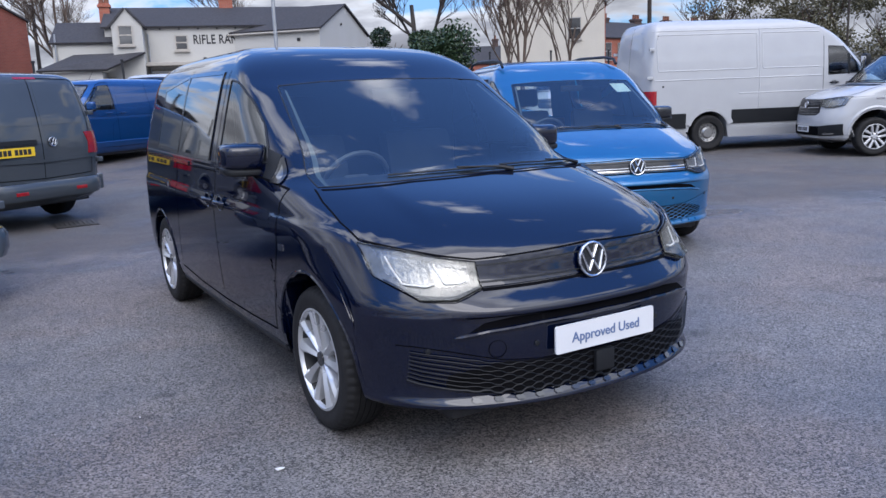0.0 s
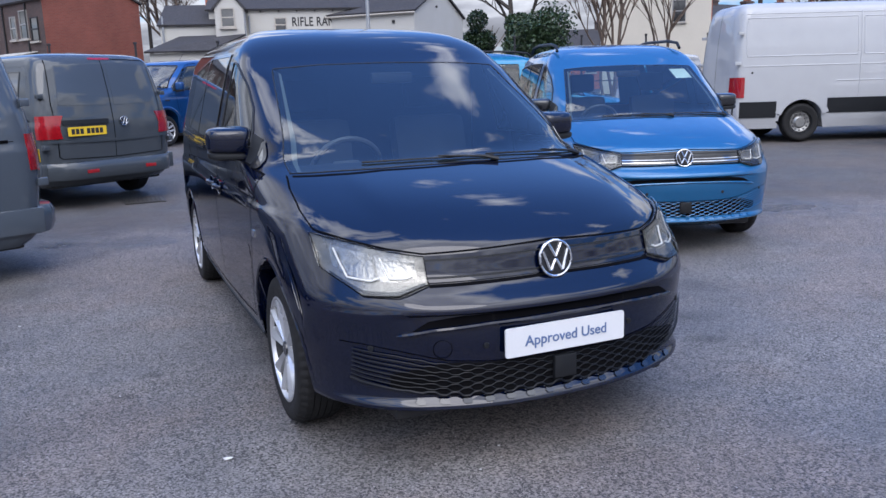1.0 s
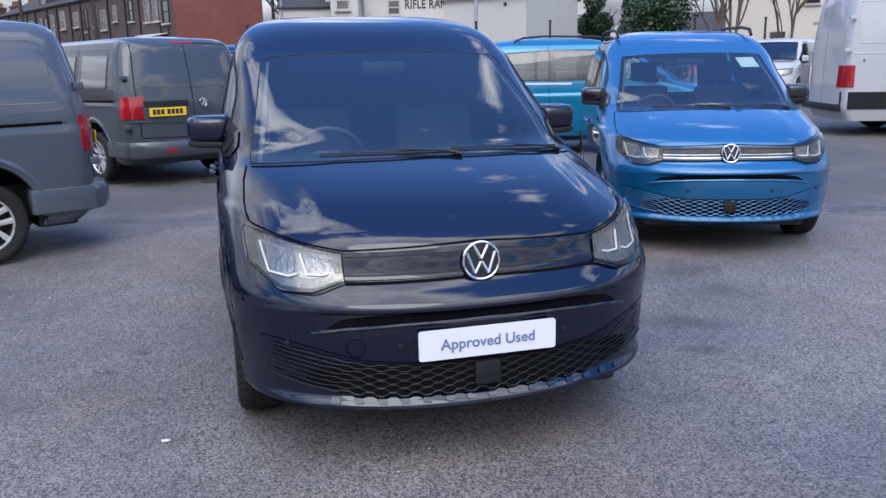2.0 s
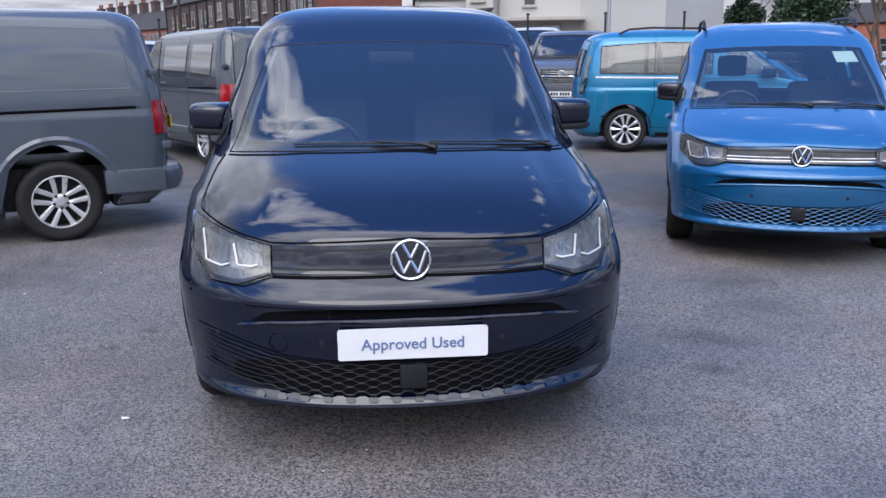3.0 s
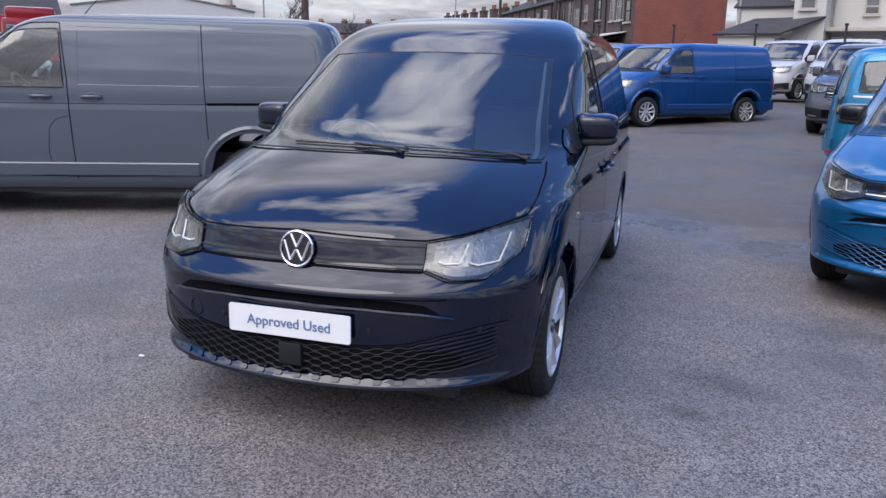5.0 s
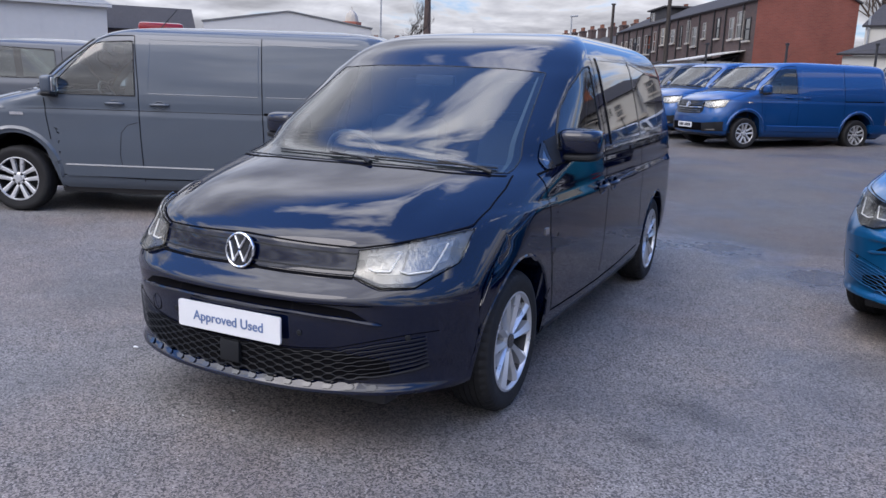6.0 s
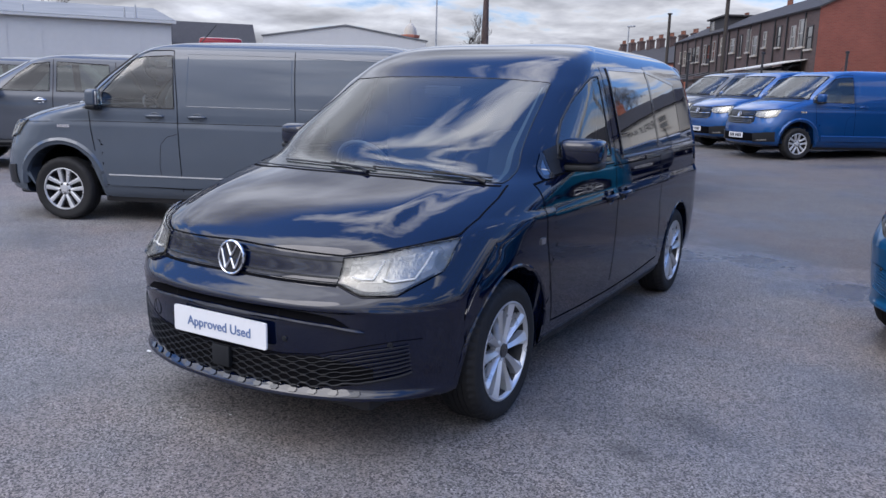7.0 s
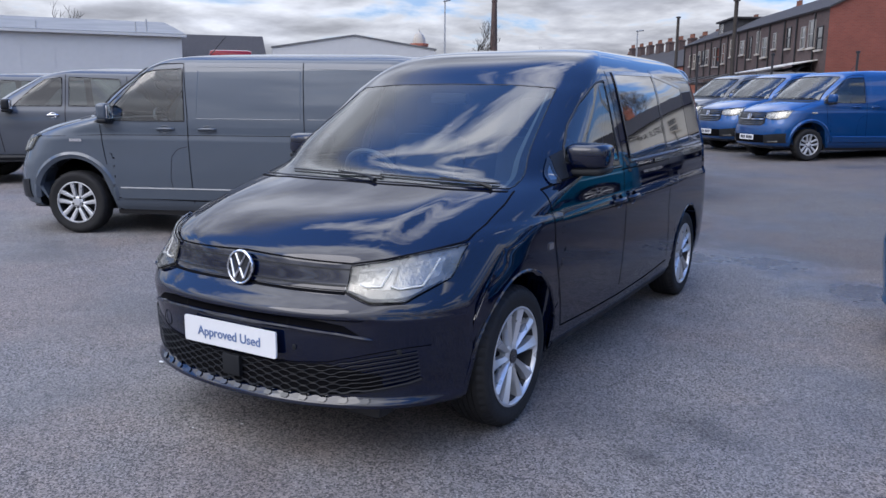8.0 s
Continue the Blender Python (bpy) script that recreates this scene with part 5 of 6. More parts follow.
def pickup(name, label, category, coat):
    """A tall four-door car, modelled on a pickup's proportions, seen from its side."""
    base, tail = 3.15, -4.2
    front = [(0.35, 0.75), (0.5, 0.88), (0.8, 0.9), (1.0, 0.82), (1.08, 0.6), (1.14, 0.2), (1.2, -0.25), (1.35, -0.5), (1.55, -0.85), (1.68, -1.1), (1.75, -1.4), (1.79, -1.9)]
    rear = [(0.35, tail + 0.1), (0.5, tail), (1.0, tail), (1.15, tail + 0.1), (1.3, tail + 0.5), (1.5, tail + 0.75), (1.7, tail + 1.0), (1.79, tail + 1.5)]
    width = [(0.35, 0.85), (0.5, 0.91), (0.8, 0.93), (1.1, 0.91), (1.2, 0.87), (1.5, 0.77), (1.65, 0.72), (1.72, 0.65), (1.77, 0.5), (1.79, 0.35)]
    sh = Shell(front, rear, width, [(0.35, 0.5), (1.0, 0.6), (1.3, 0.5), (1.79, 0.3)], [(0.35, 0.3), (1.79, 0.4)], 2.4, 2.8)
    root = thing(name, label, category)
    w1 = ([(-0.75, 1.20), (-1.45, 1.20)], [(-1.0, 1.45), (-1.2, 1.60), (-1.45, 1.64)])
    w2 = ([(-1.55, 1.20), (-2.35, 1.20)], [(-1.55, 1.645), (-2.3, 1.62)])
    part("body", sh.skin([(0, 0.38, 0.44), (-base, 0.38, 0.44)], [("side", w1[0] + w1[1][::-1]), ("side", w2[0] + w2[1][::-1])], 54, 18, 110, 10), coat, root)
    for proj in ("left", "right"):
        sgn = 1 if proj == "left" else -1
        side_window(root, sh, w1, proj, M_PRIVACY, 0.05)
        side_window(root, sh, w2, proj, M_PRIVACY, 0.05)
        for line in ([(-0.5, 1.15), (-0.6, 0.5)], [(-1.5, 1.68), (-1.5, 0.45)], [(-2.4, 1.66), (-2.45, 0.9), (-2.6, 0.5)]):
            part("shut_line", ribbon_bm(sh, line, 0.009, proj, 0.0025, 30), M_GAP, root)
        handle_part(root, sh, -1.32, 1.06, proj, M_CHROME, 0.18)
        handle_part(root, sh, -2.22, 1.06, proj, M_CHROME, 0.18)
        mirror_part(root, -0.72, sgn * 1.02, 1.22, 0.09, 0.11, 0.085, sgn, M_TRIM)
        part("side_step", tube_bm([(-0.5, sgn * 0.9, 0.42), (-2.6, sgn * 0.9, 0.42)], 0.045, 8), M_TRIM, root)
        for x in (0, -base):
            wheel(root, x, sgn * 0.81, 0.385, 0.23, 0.245, sgn, "double")
    part("windscreen", patch_bm(sh, both([(0, 1.215), (0.74, 1.2)]), both([(0, 1.66), (0.6, 1.64)]), 16, 8, "front", 0.006, 0.006), M_DARKGLASS, root)
    underside(root, tail + 0.2, 0.7, 0.66, 0.34, 0.6)
    return root, sh


def recoat(root, was, now):
    """Gives a copy another paint."""
    for o in root.children_recursive:
        for s in o.material_slots:
            if s.material == was:
                s.link = "OBJECT"
                s.material = now
    return root


# ---- ground ----
def ground_z(x, y):
    """The yard rises very gently towards its far side."""
    t = min(max(y - 9.5, 0.0), 12.0)
    e = min(1.0, max(0.0, (x + 6.0) / 5.0))
    e = e * e * (3 - 2 * e)
    far = min(max(y - 20.5, 0.0), 5.0)
    return 0.031 * t * min(1.0, t / 3.0) * (1 - 0.4 * e) + 0.055 * far * min(1.0, far / 2.0) * (1 - e)


def park(root, x, y, heading):
    root.matrix_basis = pose(x, y, ground_z(x, y), 0, 0, heading)
    return root


def asphalt_material():
    m = bpy.data.materials.new("asphalt")
    m.use_nodes = True
    n, l = m.node_tree.nodes, m.node_tree.links
    b = n["Principled BSDF"]
    b.inputs["Specular IOR Level"].default_value = 0.62
    co = n.new("ShaderNodeTexCoord")

    def tex(kind, scale, **kw):
        t = n.new(kind)
        t.inputs["Scale"].default_value = scale
        for k, v in kw.items():
            t.inputs[k].default_value = v
        l.new(co.outputs["Object"], t.inputs["Vector"])
        return t
    grit = tex("ShaderNodeTexVoronoi", 140.0)
    fine = tex("ShaderNodeTexNoise", 340.0, Detail=4.0, Roughness=0.7)
    stain = tex("ShaderNodeTexNoise", 0.55, Detail=6.0, Roughness=0.6)
    blotch = tex("ShaderNodeTexNoise", 3.2, Detail=5.0)
    sp = n.new("ShaderNodeValToRGB")
    sp.color_ramp.elements[0].position, sp.color_ramp.elements[0].color = 0.29, (0.026, 0.0255, 0.026, 1)
    sp.color_ramp.elements[1].position, sp.color_ramp.elements[1].color = 0.72, (0.27, 0.252, 0.242, 1)
    mixh = n.new("ShaderNodeMix")
    mixh.data_type = "FLOAT"
    mixh.inputs[0].default_value = 0.5
    l.new(fine.outputs[0], mixh.inputs[2])
    sep = n.new("ShaderNodeSeparateColor")
    l.new(grit.outputs["Color"], sep.inputs[0])
    l.new(sep.outputs[0], mixh.inputs[3])
    l.new(mixh.outputs[0], sp.inputs[0])
    st = n.new("ShaderNodeMapRange")
    st.inputs[1].default_value, st.inputs[2].default_value, st.inputs[3].default_value, st.inputs[4].default_value = 0.36, 0.62, 0.75, 1.06
    l.new(stain.outputs[0], st.inputs[0])
    bl = n.new("ShaderNodeMapRange")
    bl.inputs[1].default_value, bl.inputs[2].default_value, bl.inputs[3].default_value, bl.inputs[4].default_value = 0.3, 0.7, 0.90, 1.08
    l.new(blotch.outputs[0], bl.inputs[0])
    mul = n.new("ShaderNodeMath")
    mul.operation = "MULTIPLY"
    l.new(st.outputs[0], mul.inputs[0])
    l.new(bl.outputs[0], mul.inputs[1])
    def calc(op, a, c, clamp=False):
        t = n.new("ShaderNodeMath")
        t.operation, t.use_clamp = op, clamp
        for k, v in enumerate((a, c)):
            if hasattr(v, "is_output"):
                l.new(v, t.inputs[k])
            else:
                t.inputs[k].default_value = v
        return t.outputs[0]

    def ramp_of(v, a, c, lo, hi):
        t = n.new("ShaderNodeMapRange")
        t.interpolation_type = "SMOOTHSTEP"
        t.inputs[1].default_value, t.inputs[2].default_value, t.inputs[3].default_value, t.inputs[4].default_value = a, c, lo, hi
        l.new(v, t.inputs[0])
        return t.outputs[0]
    # the older, smoother surface begins along a ragged seam across the yard
    xyz = n.new("ShaderNodeSeparateXYZ")
    l.new(co.outputs["Object"], xyz.inputs[0])
    edge = tex("ShaderNodeTexNoise", 0.9, Detail=7.0, Roughness=0.65)
    across = calc("SUBTRACT", calc("SUBTRACT", xyz.outputs[1], 8.5), calc("MULTIPLY", xyz.outputs[0], 0.25))
    across = calc("ADD", across, calc("MULTIPLY", calc("SUBTRACT", edge.outputs[0], 0.5), 2.4))
    smooth_part = ramp_of(across, -0.45, 0.55, 0.0, 1.0)
    damp = calc("MULTIPLY", ramp_of(across, -1.7, -0.3, 0.0, 1.0), calc("MULTIPLY", calc("SUBTRACT", 1.0, smooth_part), ramp_of(stain.outputs[0], 0.42, 0.58, 1.0, 0.25)))
    tone = calc("MULTIPLY", mul.outputs[0], calc("SUBTRACT", 1.0, calc("MULTIPLY", smooth_part, 0.36)))
    tone = calc("MULTIPLY", tone, calc("SUBTRACT", 1.0, calc("MULTIPLY", damp, 0.22)))
    # oil spots
    for sx, sy, sr in ((1.30, 4.69, 0.30), (-1.55, 3.17, 0.10), (-1.55, 3.46, 0.08), (3.08, 5.42, 0.24), (1.35, 4.25, 0.16)):
        d = calc("SQRT", calc("ADD", calc("POWER", calc("SUBTRACT", xyz.outputs[0], sx), 2.0), calc("POWER", calc("MULTIPLY", calc("SUBTRACT", xyz.outputs[1], sy), 1.6), 2.0)), 0.0)
        d = calc("ADD", d, calc("MULTIPLY", calc("SUBTRACT", blotch.outputs[0], 0.5), sr * 1.2))
        tone = calc("MULTIPLY", tone, ramp_of(d, sr * 0.2, sr, 0.60, 1.0))
    flat = n.new("ShaderNodeMix")
    flat.data_type = "RGBA"
    flat.inputs[7].default_value = (0.125, 0.117, 0.113, 1)
    l.new(calc("MULTIPLY", smooth_part, 0.32), flat.inputs[0])
    l.new(sp.outputs[0], flat.inputs[6])
    # dusty, browner stretches lie between the greyer ones
    dust = tex("ShaderNodeTexNoise", 0.42, Detail=5.0, Roughness=0.6)
    hue = n.new("ShaderNodeMix")
    hue.data_type, hue.blend_type = "RGBA", "MULTIPLY"
    hue.inputs[7].default_value = (1.10, 0.99, 0.92, 1)
    l.new(ramp_of(dust.outputs[0], 0.44, 0.58, 0.0, 1.0), hue.inputs[0])
    l.new(flat.outputs[2], hue.inputs[6])
    # scattered pale chippings
    chip = tex("ShaderNodeTexVoronoi", 60.0)
    chip_sep = n.new("ShaderNodeSeparateColor")
    l.new(chip.outputs["Color"], chip_sep.inputs[0])
    pale = n.new("ShaderNodeMix")
    pale.data_type = "RGBA"
    pale.inputs[7].default_value = (0.42, 0.40, 0.38, 1)
    l.new(calc("MULTIPLY", calc("GREATER_THAN", chip_sep.outputs[1], 0.94), calc("LESS_THAN", chip.outputs["Distance"], 0.24)), pale.inputs[0])
    l.new(hue.outputs[2], pale.inputs[6])
    hsv = n.new("ShaderNodeHueSaturation")
    l.new(pale.outputs[2], hsv.inputs["Color"])
    l.new(tone, hsv.inputs["Value"])
    l.new(hsv.outputs[0], b.inputs["Base Color"])
    rg = n.new("ShaderNodeMapRange")
    rg.inputs[1].default_value, rg.inputs[2].default_value, rg.inputs[3].default_value, rg.inputs[4].default_value = 0.38, 0.55, 0.42, 0.78
    l.new(stain.outputs[0], rg.inputs[0])
    l.new(calc("ADD", calc("SUBTRACT", rg.outputs[0], calc("MULTIPLY", damp, 0.30)), calc("MULTIPLY", smooth_part, 0.12)), b.inputs["Roughness"])
    bp = n.new("ShaderNodeBump")
    bp.inputs["Strength"].default_value, bp.inputs["Distance"].default_value = 0.9, 0.008
    l.new(mixh.outputs[0], bp.inputs["Height"])
    l.new(bp.outputs[0], b.inputs["Normal"])
    return m


M_ASPHALT = asphalt_material()
gb = bmesh.new()
xs = [-3500, -900, -250, -100, -60, -35] + list(range(-26, 27, 2)) + [35, 60, 100, 250, 900, 3500]
ys = [-3500, -900, -250, -60, -25] + list(range(-12, 9, 2)) + [9.5, 10.5, 11.5, 12.5, 14, 16, 18, 20, 21.5, 25, 40, 70, 120, 300, 900, 3500]
gv = [[gb.verts.new((x, y, ground_z(x, y))) for x in xs] for y in ys]
for r0, r1 in zip(gv, gv[1:]):
    for k in range(len(xs) - 1):
        gb.faces.new((r0[k], r0[k + 1], r1[k + 1], r1[k]))
ground = link_bm("ground", gb, M_ASPHALT)
tagged(ground, "worn dark asphalt yard with damp patches", "ground", kind="structure")

# ---- vehicles ----
H_MAIN = -57.44
main_van, main_shell = caddy("navy_van", "glossy dark navy compact panel van with silver alloy wheels", "van", M_BLACK, True, False)
plate(main_van, Matrix.Translation((0.898, 0, 0.5085)), mat=M_PLATEWHITE, bars=False, text="Approved Used")
main_van.matrix_basis = pose(0.0955, 3.4595, 0, 0, 0, H_MAIN)

blue_van, _ = caddy("blue_van", "bright blue compact passenger van with roof rails and windscreen notice", "van", M_BLUE, False, True)
park(blue_van, 1.37, 7.38, -78.4)
teal_van = recoat(copy_thing(blue_van, pose(0, 0, 0)), M_BLUE, M_TEAL)
teal_van.name = "teal_van"
tagged(teal_van, "teal blue compact passenger van parked behind the bright blue one")


def from_hub(x, y, heading, hub_x, hub_y):
    """The origin of a vehicle whose wheel hub (hub_x, hub_y in its own plan) stands at x, y."""
    c, s = math.cos(radians(heading)), math.sin(radians(heading))
    return x - (c * hub_x - s * hub_y), y - (s * hub_x + c * hub_y)


park(teal_van, *from_hub(-1.33, 12.72, 20, -2.755, -0.855), 20)
H_GREY = -123.6
grey_van, van_shell = transporter("grey_van", "slate grey mid-size panel van with silver wheels seen from its side", "van", M_GREY, group="panel vans in the yard")
park(grey_van, *from_hub(-5.683, 2.359, H_GREY, 0, 0.92), H_GREY)


def van_copy(name, label, coat, x, y, heading):
    ob = recoat(copy_thing(grey_van, pose(0, 0, 0)), M_GREY, coat)
    ob.name = name
    tagged(ob, label)
    return park(ob, x, y, heading)


dark_van = van_copy("dark_grey_van", "dark grey van with side windows, rear doors and a yellow plate", M_DKGREY, -8.78, 11.29, 153.9)
for dark_side in ("left", "right"):
    for fore, aft in ((-1.46, -2.46), (-2.66, -3.44)):
        side_window(dark_van, van_shell, ([(fore, 1.26), (aft, 1.26)], [(fore, 1.70), (aft, 1.685)]), dark_side, M_DARKGLASS, 0.02, True, "side_window", 10)
van_copy("royal_blue_van", "royal blue panel van facing the yard at a row end", M_ROYAL, -9.05, 16.92, -104.7)
van_copy("royal_blue_van", "royal blue panel van between a blue and a charcoal van", M_ROYAL, -11.29, 17.86, -103.3)
van_copy("charcoal_van", "charcoal panel van beside the royal blue vans", M_CHARCOAL, -13.7, 18.8, -103)
van_copy("charcoal_van", "charcoal panel van facing the yard beside a white one", M_CHARCOAL, -4.34, 18.7, -78)
van_copy("white_van", "white panel van facing the yard beside a charcoal one", M_WHITE, -7.9, 25.6, -74.8)
van_copy("white_van", "white panel van standing behind the royal blue row", M_WHITE, -10.3, 25.9, -90)
van_copy("white_van", "white panel van parked close to the large white van", M_WHITE, 7.39, 15.1, 178.3)
van_copy("white_van", "white panel van facing the yard in the far row", M_WHITE, 3.11, 25.4, -108.3)
van_copy("white_van", "white panel van near the end of the far row", M_WHITE, 5.6, 24.0, -108.3)
van_copy("white_van", "white panel van facing the yard near the brick terrace", M_WHITE, -18.45, 18.75, -47.6)
van_copy("white_van", "white panel van parked beyond another near the terrace", M_WHITE, -22.5, 21.0, -47.6)

big_van, _ = crafter("large_white_van", "large white high-roof panel van with black rub strips and steel wheels", "van", M_WHITE)
park(big_van, 8.42, 17.78, 10.3)
lorry = thing("red_lorry", "dark red lorry parked far behind the grey vans", "lorry", at=pose(-35.8, 10.4, 0.15, 0, 0, -10))
M_DKRED = paint("dark_red_paint", (0.22, 0.012, 0.015))
part("cab", box_bm(-1.6, 0.5, -1.15, 1.15, 0.7, 3.0, 0.18), M_DKRED, lorry)
part("roof_deflector", box_bm(-1.6, -0.2, -1.0, 1.0, 2.95, 3.5, 0.2), M_DKRED, lorry)
part("load_body", box_bm(-7.5, -1.7, -1.2, 1.2, 0.9, 3.2, 0.05), M_DKRED, lorry)
part("cab_window", box_bm(0.48, 0.53, -1.0, 1.0, 1.8, 2.7, 0.03), M_DARKGLASS, lorry)
for lx in (-0.6, -5.8):
    for sgn in (1, -1):
        wheel(lorry, lx, sgn * 1.0, 0.48, 0.29, 0.28, sgn, "steel")
# an ordinary four-door car, built from the pickup shape with added side steps
truck, _ = pickup("grey_pickup", "dark metallic grey four-door car with side steps", "pickup", M_CHARCOAL)
park(truck, -12.5, 1.13, -105)
truck.matrix_basis = truck.matrix_basis @ Matrix.Scale(1.08, 4)
truck2 = copy_thing(truck, pose(0, 0, 0))
truck2.name = "grey_pickup"
tagged(truck2, "dark grey off-road car parked behind the nearer grey car")
park(truck2, -16.9, -0.1, -105)
truck2.matrix_basis = truck2.matrix_basis @ Matrix.Scale(1.08, 4)

# ---- surroundings: materials ----
M_RENDER = material("white_render", (0.52, 0.51, 0.48), 0.85, vary=0.16, scale=0.8, fine=14, dirt=(0.42, 0.405, 0.37), bump=0.004)
M_CREAM = material("cream_render", (0.50, 0.46, 0.39), 0.85, vary=0.10, scale=0.8, fine=14, bump=0.004)
M_SLATE = material("slate_roof", (0.05, 0.048, 0.05), 0.9, spec=0.15, vary=0.35, scale=1.5, fine=9, bump=0.01)
M_CLAD = material("pale_cladding", (0.45, 0.45, 0.445), 0.45, vary=0.05, scale=0.3, fine=3)
M_CLADROOF = material("grey_roof_sheet", (0.13, 0.135, 0.14), 0.5, vary=0.06, scale=0.3, fine=3)
M_WINFRAME = material("white_window_frame", (0.26, 0.25, 0.24), 0.5)
M_STONE = material("stone_sill", (0.36, 0.33, 0.29), 0.8, vary=0.2)
M_POST = material("black_post", (0.012, 0.012, 0.014), 0.5)
M_GALV = material("galvanised_steel", (0.36, 0.37, 0.38), 0.45, 0.7)
M_BARK = material("bark", (0.034, 0.027, 0.022), 0.9, vary=0.3, scale=4, fine=40, bump=0.01)
M_TWIG = material("brown_twigs", (0.10, 0.072, 0.055), 0.9, vary=0.3)
M_IVY = material("ivy_leaves", (0.02, 0.042, 0.014), 0.5, vary=0.5, scale=1.2, fine=20)
M_HEDGE = material("spring_leaves", (0.085, 0.095, 0.035), 0.6, vary=0.45, scale=0.8, fine=15, dirt=(0.12, 0.10, 0.06))
M_POT = material("clay_chimney_pot", (0.20, 0.085, 0.055), 0.8, vary=0.2)


def brick_material(name, a, b, mortar):
    m = bpy.data.materials.new(name)
    m.use_nodes = True
    n, l = m.node_tree.nodes, m.node_tree.links
    bs = n["Principled BSDF"]
    co = n.new("ShaderNodeTexCoord")
    sx = n.new("ShaderNodeSeparateXYZ")
    l.new(co.outputs["Object"], sx.inputs[0])
    plus = n.new("ShaderNodeMath")
    l.new(sx.outputs[0], plus.inputs[0])
    l.new(sx.outputs[1], plus.inputs[1])
    mp = n.new("ShaderNodeCombineXYZ")
    l.new(plus.outputs[0], mp.inputs[0])
    l.new(sx.outputs[2], mp.inputs[1])
    br = n.new("ShaderNodeTexBrick")
    br.inputs["Color1"].default_value, br.inputs["Color2"].default_value, br.inputs["Mortar"].default_value = (*a, 1), (*b, 1), (*mortar, 1)
    br.inputs["Scale"].default_value = 1.0
    br.inputs["Mortar Size"].default_value, br.inputs["Brick Width"].default_value, br.inputs["Row Height"].default_value = 0.008, 0.225, 0.075
    l.new(mp.outputs[0], br.inputs["Vector"])
    no = n.new("ShaderNodeTexNoise")
    no.inputs["Scale"].default_value, no.inputs["Detail"].default_value = 0.7, 6
    l.new(co.outputs["Object"], no.inputs["Vector"])
    mr = n.new("ShaderNodeMapRange")
    mr.inputs[3].default_value, mr.inputs[4].default_value = 0.65, 1.3
    l.new(no.outputs[0], mr.inputs[0])
    hs = n.new("ShaderNodeHueSaturation")
    l.new(br.outputs[0], hs.inputs["Color"])
    l.new(mr.outputs[0], hs.inputs["Value"])
    l.new(hs.outputs[0], bs.inputs["Base Color"])
    bs.inputs["Roughness"].default_value = 0.9
    return m


M_BRICK = brick_material("red_brick", (0.28, 0.075, 0.045), (0.34, 0.10, 0.06), (0.26, 0.16, 0.12))
M_DARKBRICK = brick_material("sooty_brick", (0.058, 0.037, 0.035), (0.085, 0.050, 0.043), (0.07, 0.06, 0.056))


def prism_bm(s0, s1, d0, d1, z0, eave, ridge, ridge_along=True, bm=None):
    """Walls and two gables of a block in facade coordinates (s along, d back)."""
    bm = bm or bmesh.new()
    base = [(s0, d0), (s1, d0), (s1, d1), (s0, d1)]
    lo = [bm.verts.new((s, d, z0)) for s, d in base]
    hi = [bm.verts.new((s, d, eave)) for s, d in base]
    for k in range(4):
        bm.faces.new((lo[k], lo[(k + 1) % 4], hi[(k + 1) % 4], hi[k]))
    if ridge > eave:
        if ridge_along:
            a, b = bm.verts.new((s0, (d0 + d1) / 2, ridge)), bm.verts.new((s1, (d0 + d1) / 2, ridge))
            bm.faces.new((hi[3], hi[0], a)), bm.faces.new((hi[1], hi[2], b))
            bm.faces.new((hi[0], hi[1], b, a)), bm.faces.new((hi[2], hi[3], a, b))
        else:
            a, b = bm.verts.new(((s0 + s1) / 2, d0, ridge)), bm.verts.new(((s0 + s1) / 2, d1, ridge))
            bm.faces.new((hi[0], hi[1], a)), bm.faces.new((hi[2], hi[3], b))
            bm.faces.new((hi[1], hi[2], b, a)), bm.faces.new((hi[3], hi[0], a, b))
    else:
        bm.faces.new(hi)
    return bm


def slab_bm(quad, thick, bm=None):
    """A roof slope: four corners and a thickness."""
    bm = bm or bmesh.new()
    q = [Vector(p) for p in quad]
    n = (q[1] - q[0]).cross(q[2] - q[0]).normalized()
    n = n if n.z > 0 else -n
    top = [bm.verts.new(p + n * thick) for p in q]
    low = [bm.verts.new(p + n * 0.01) for p in q]
    bm.faces.new(top), bm.faces.new(low[::-1])
    for k in range(4):
        bm.faces.new((low[k], low[(k + 1) % 4], top[(k + 1) % 4], top[k]))
    return bm


def gable_roof(root, s0, s1, d0, d1, eave, ridge, ridge_along=True, over=0.15, mat=None):
    mat = mat or M_SLATE
    if ridge_along:
        m = (d0 + d1) / 2
        f = (ridge - eave) / (m - d0)
        for a in ((s0 - over, s1 + over, d0 - over, eave - over * f), (s0 - over, s1 + over, d1 + over, eave - over * f)):
            part("roof", slab_bm([(a[0], a[2], a[3]), (a[1], a[2], a[3]), (a[1], m, ridge), (a[0], m, ridge)], 0.10), mat, root, smooth=False)
    else:
        m = (s0 + s1) / 2
        f = (ridge - eave) / (m - s0)
        for s in (s0 - over, s1 + over):
            part("roof", slab_bm([(s, d0 - over, eave - over * f), (s, d1 + over, eave - over * f), (m, d1 + over, ridge), (m, d0 - over, ridge)], 0.10), mat, root, smooth=False)


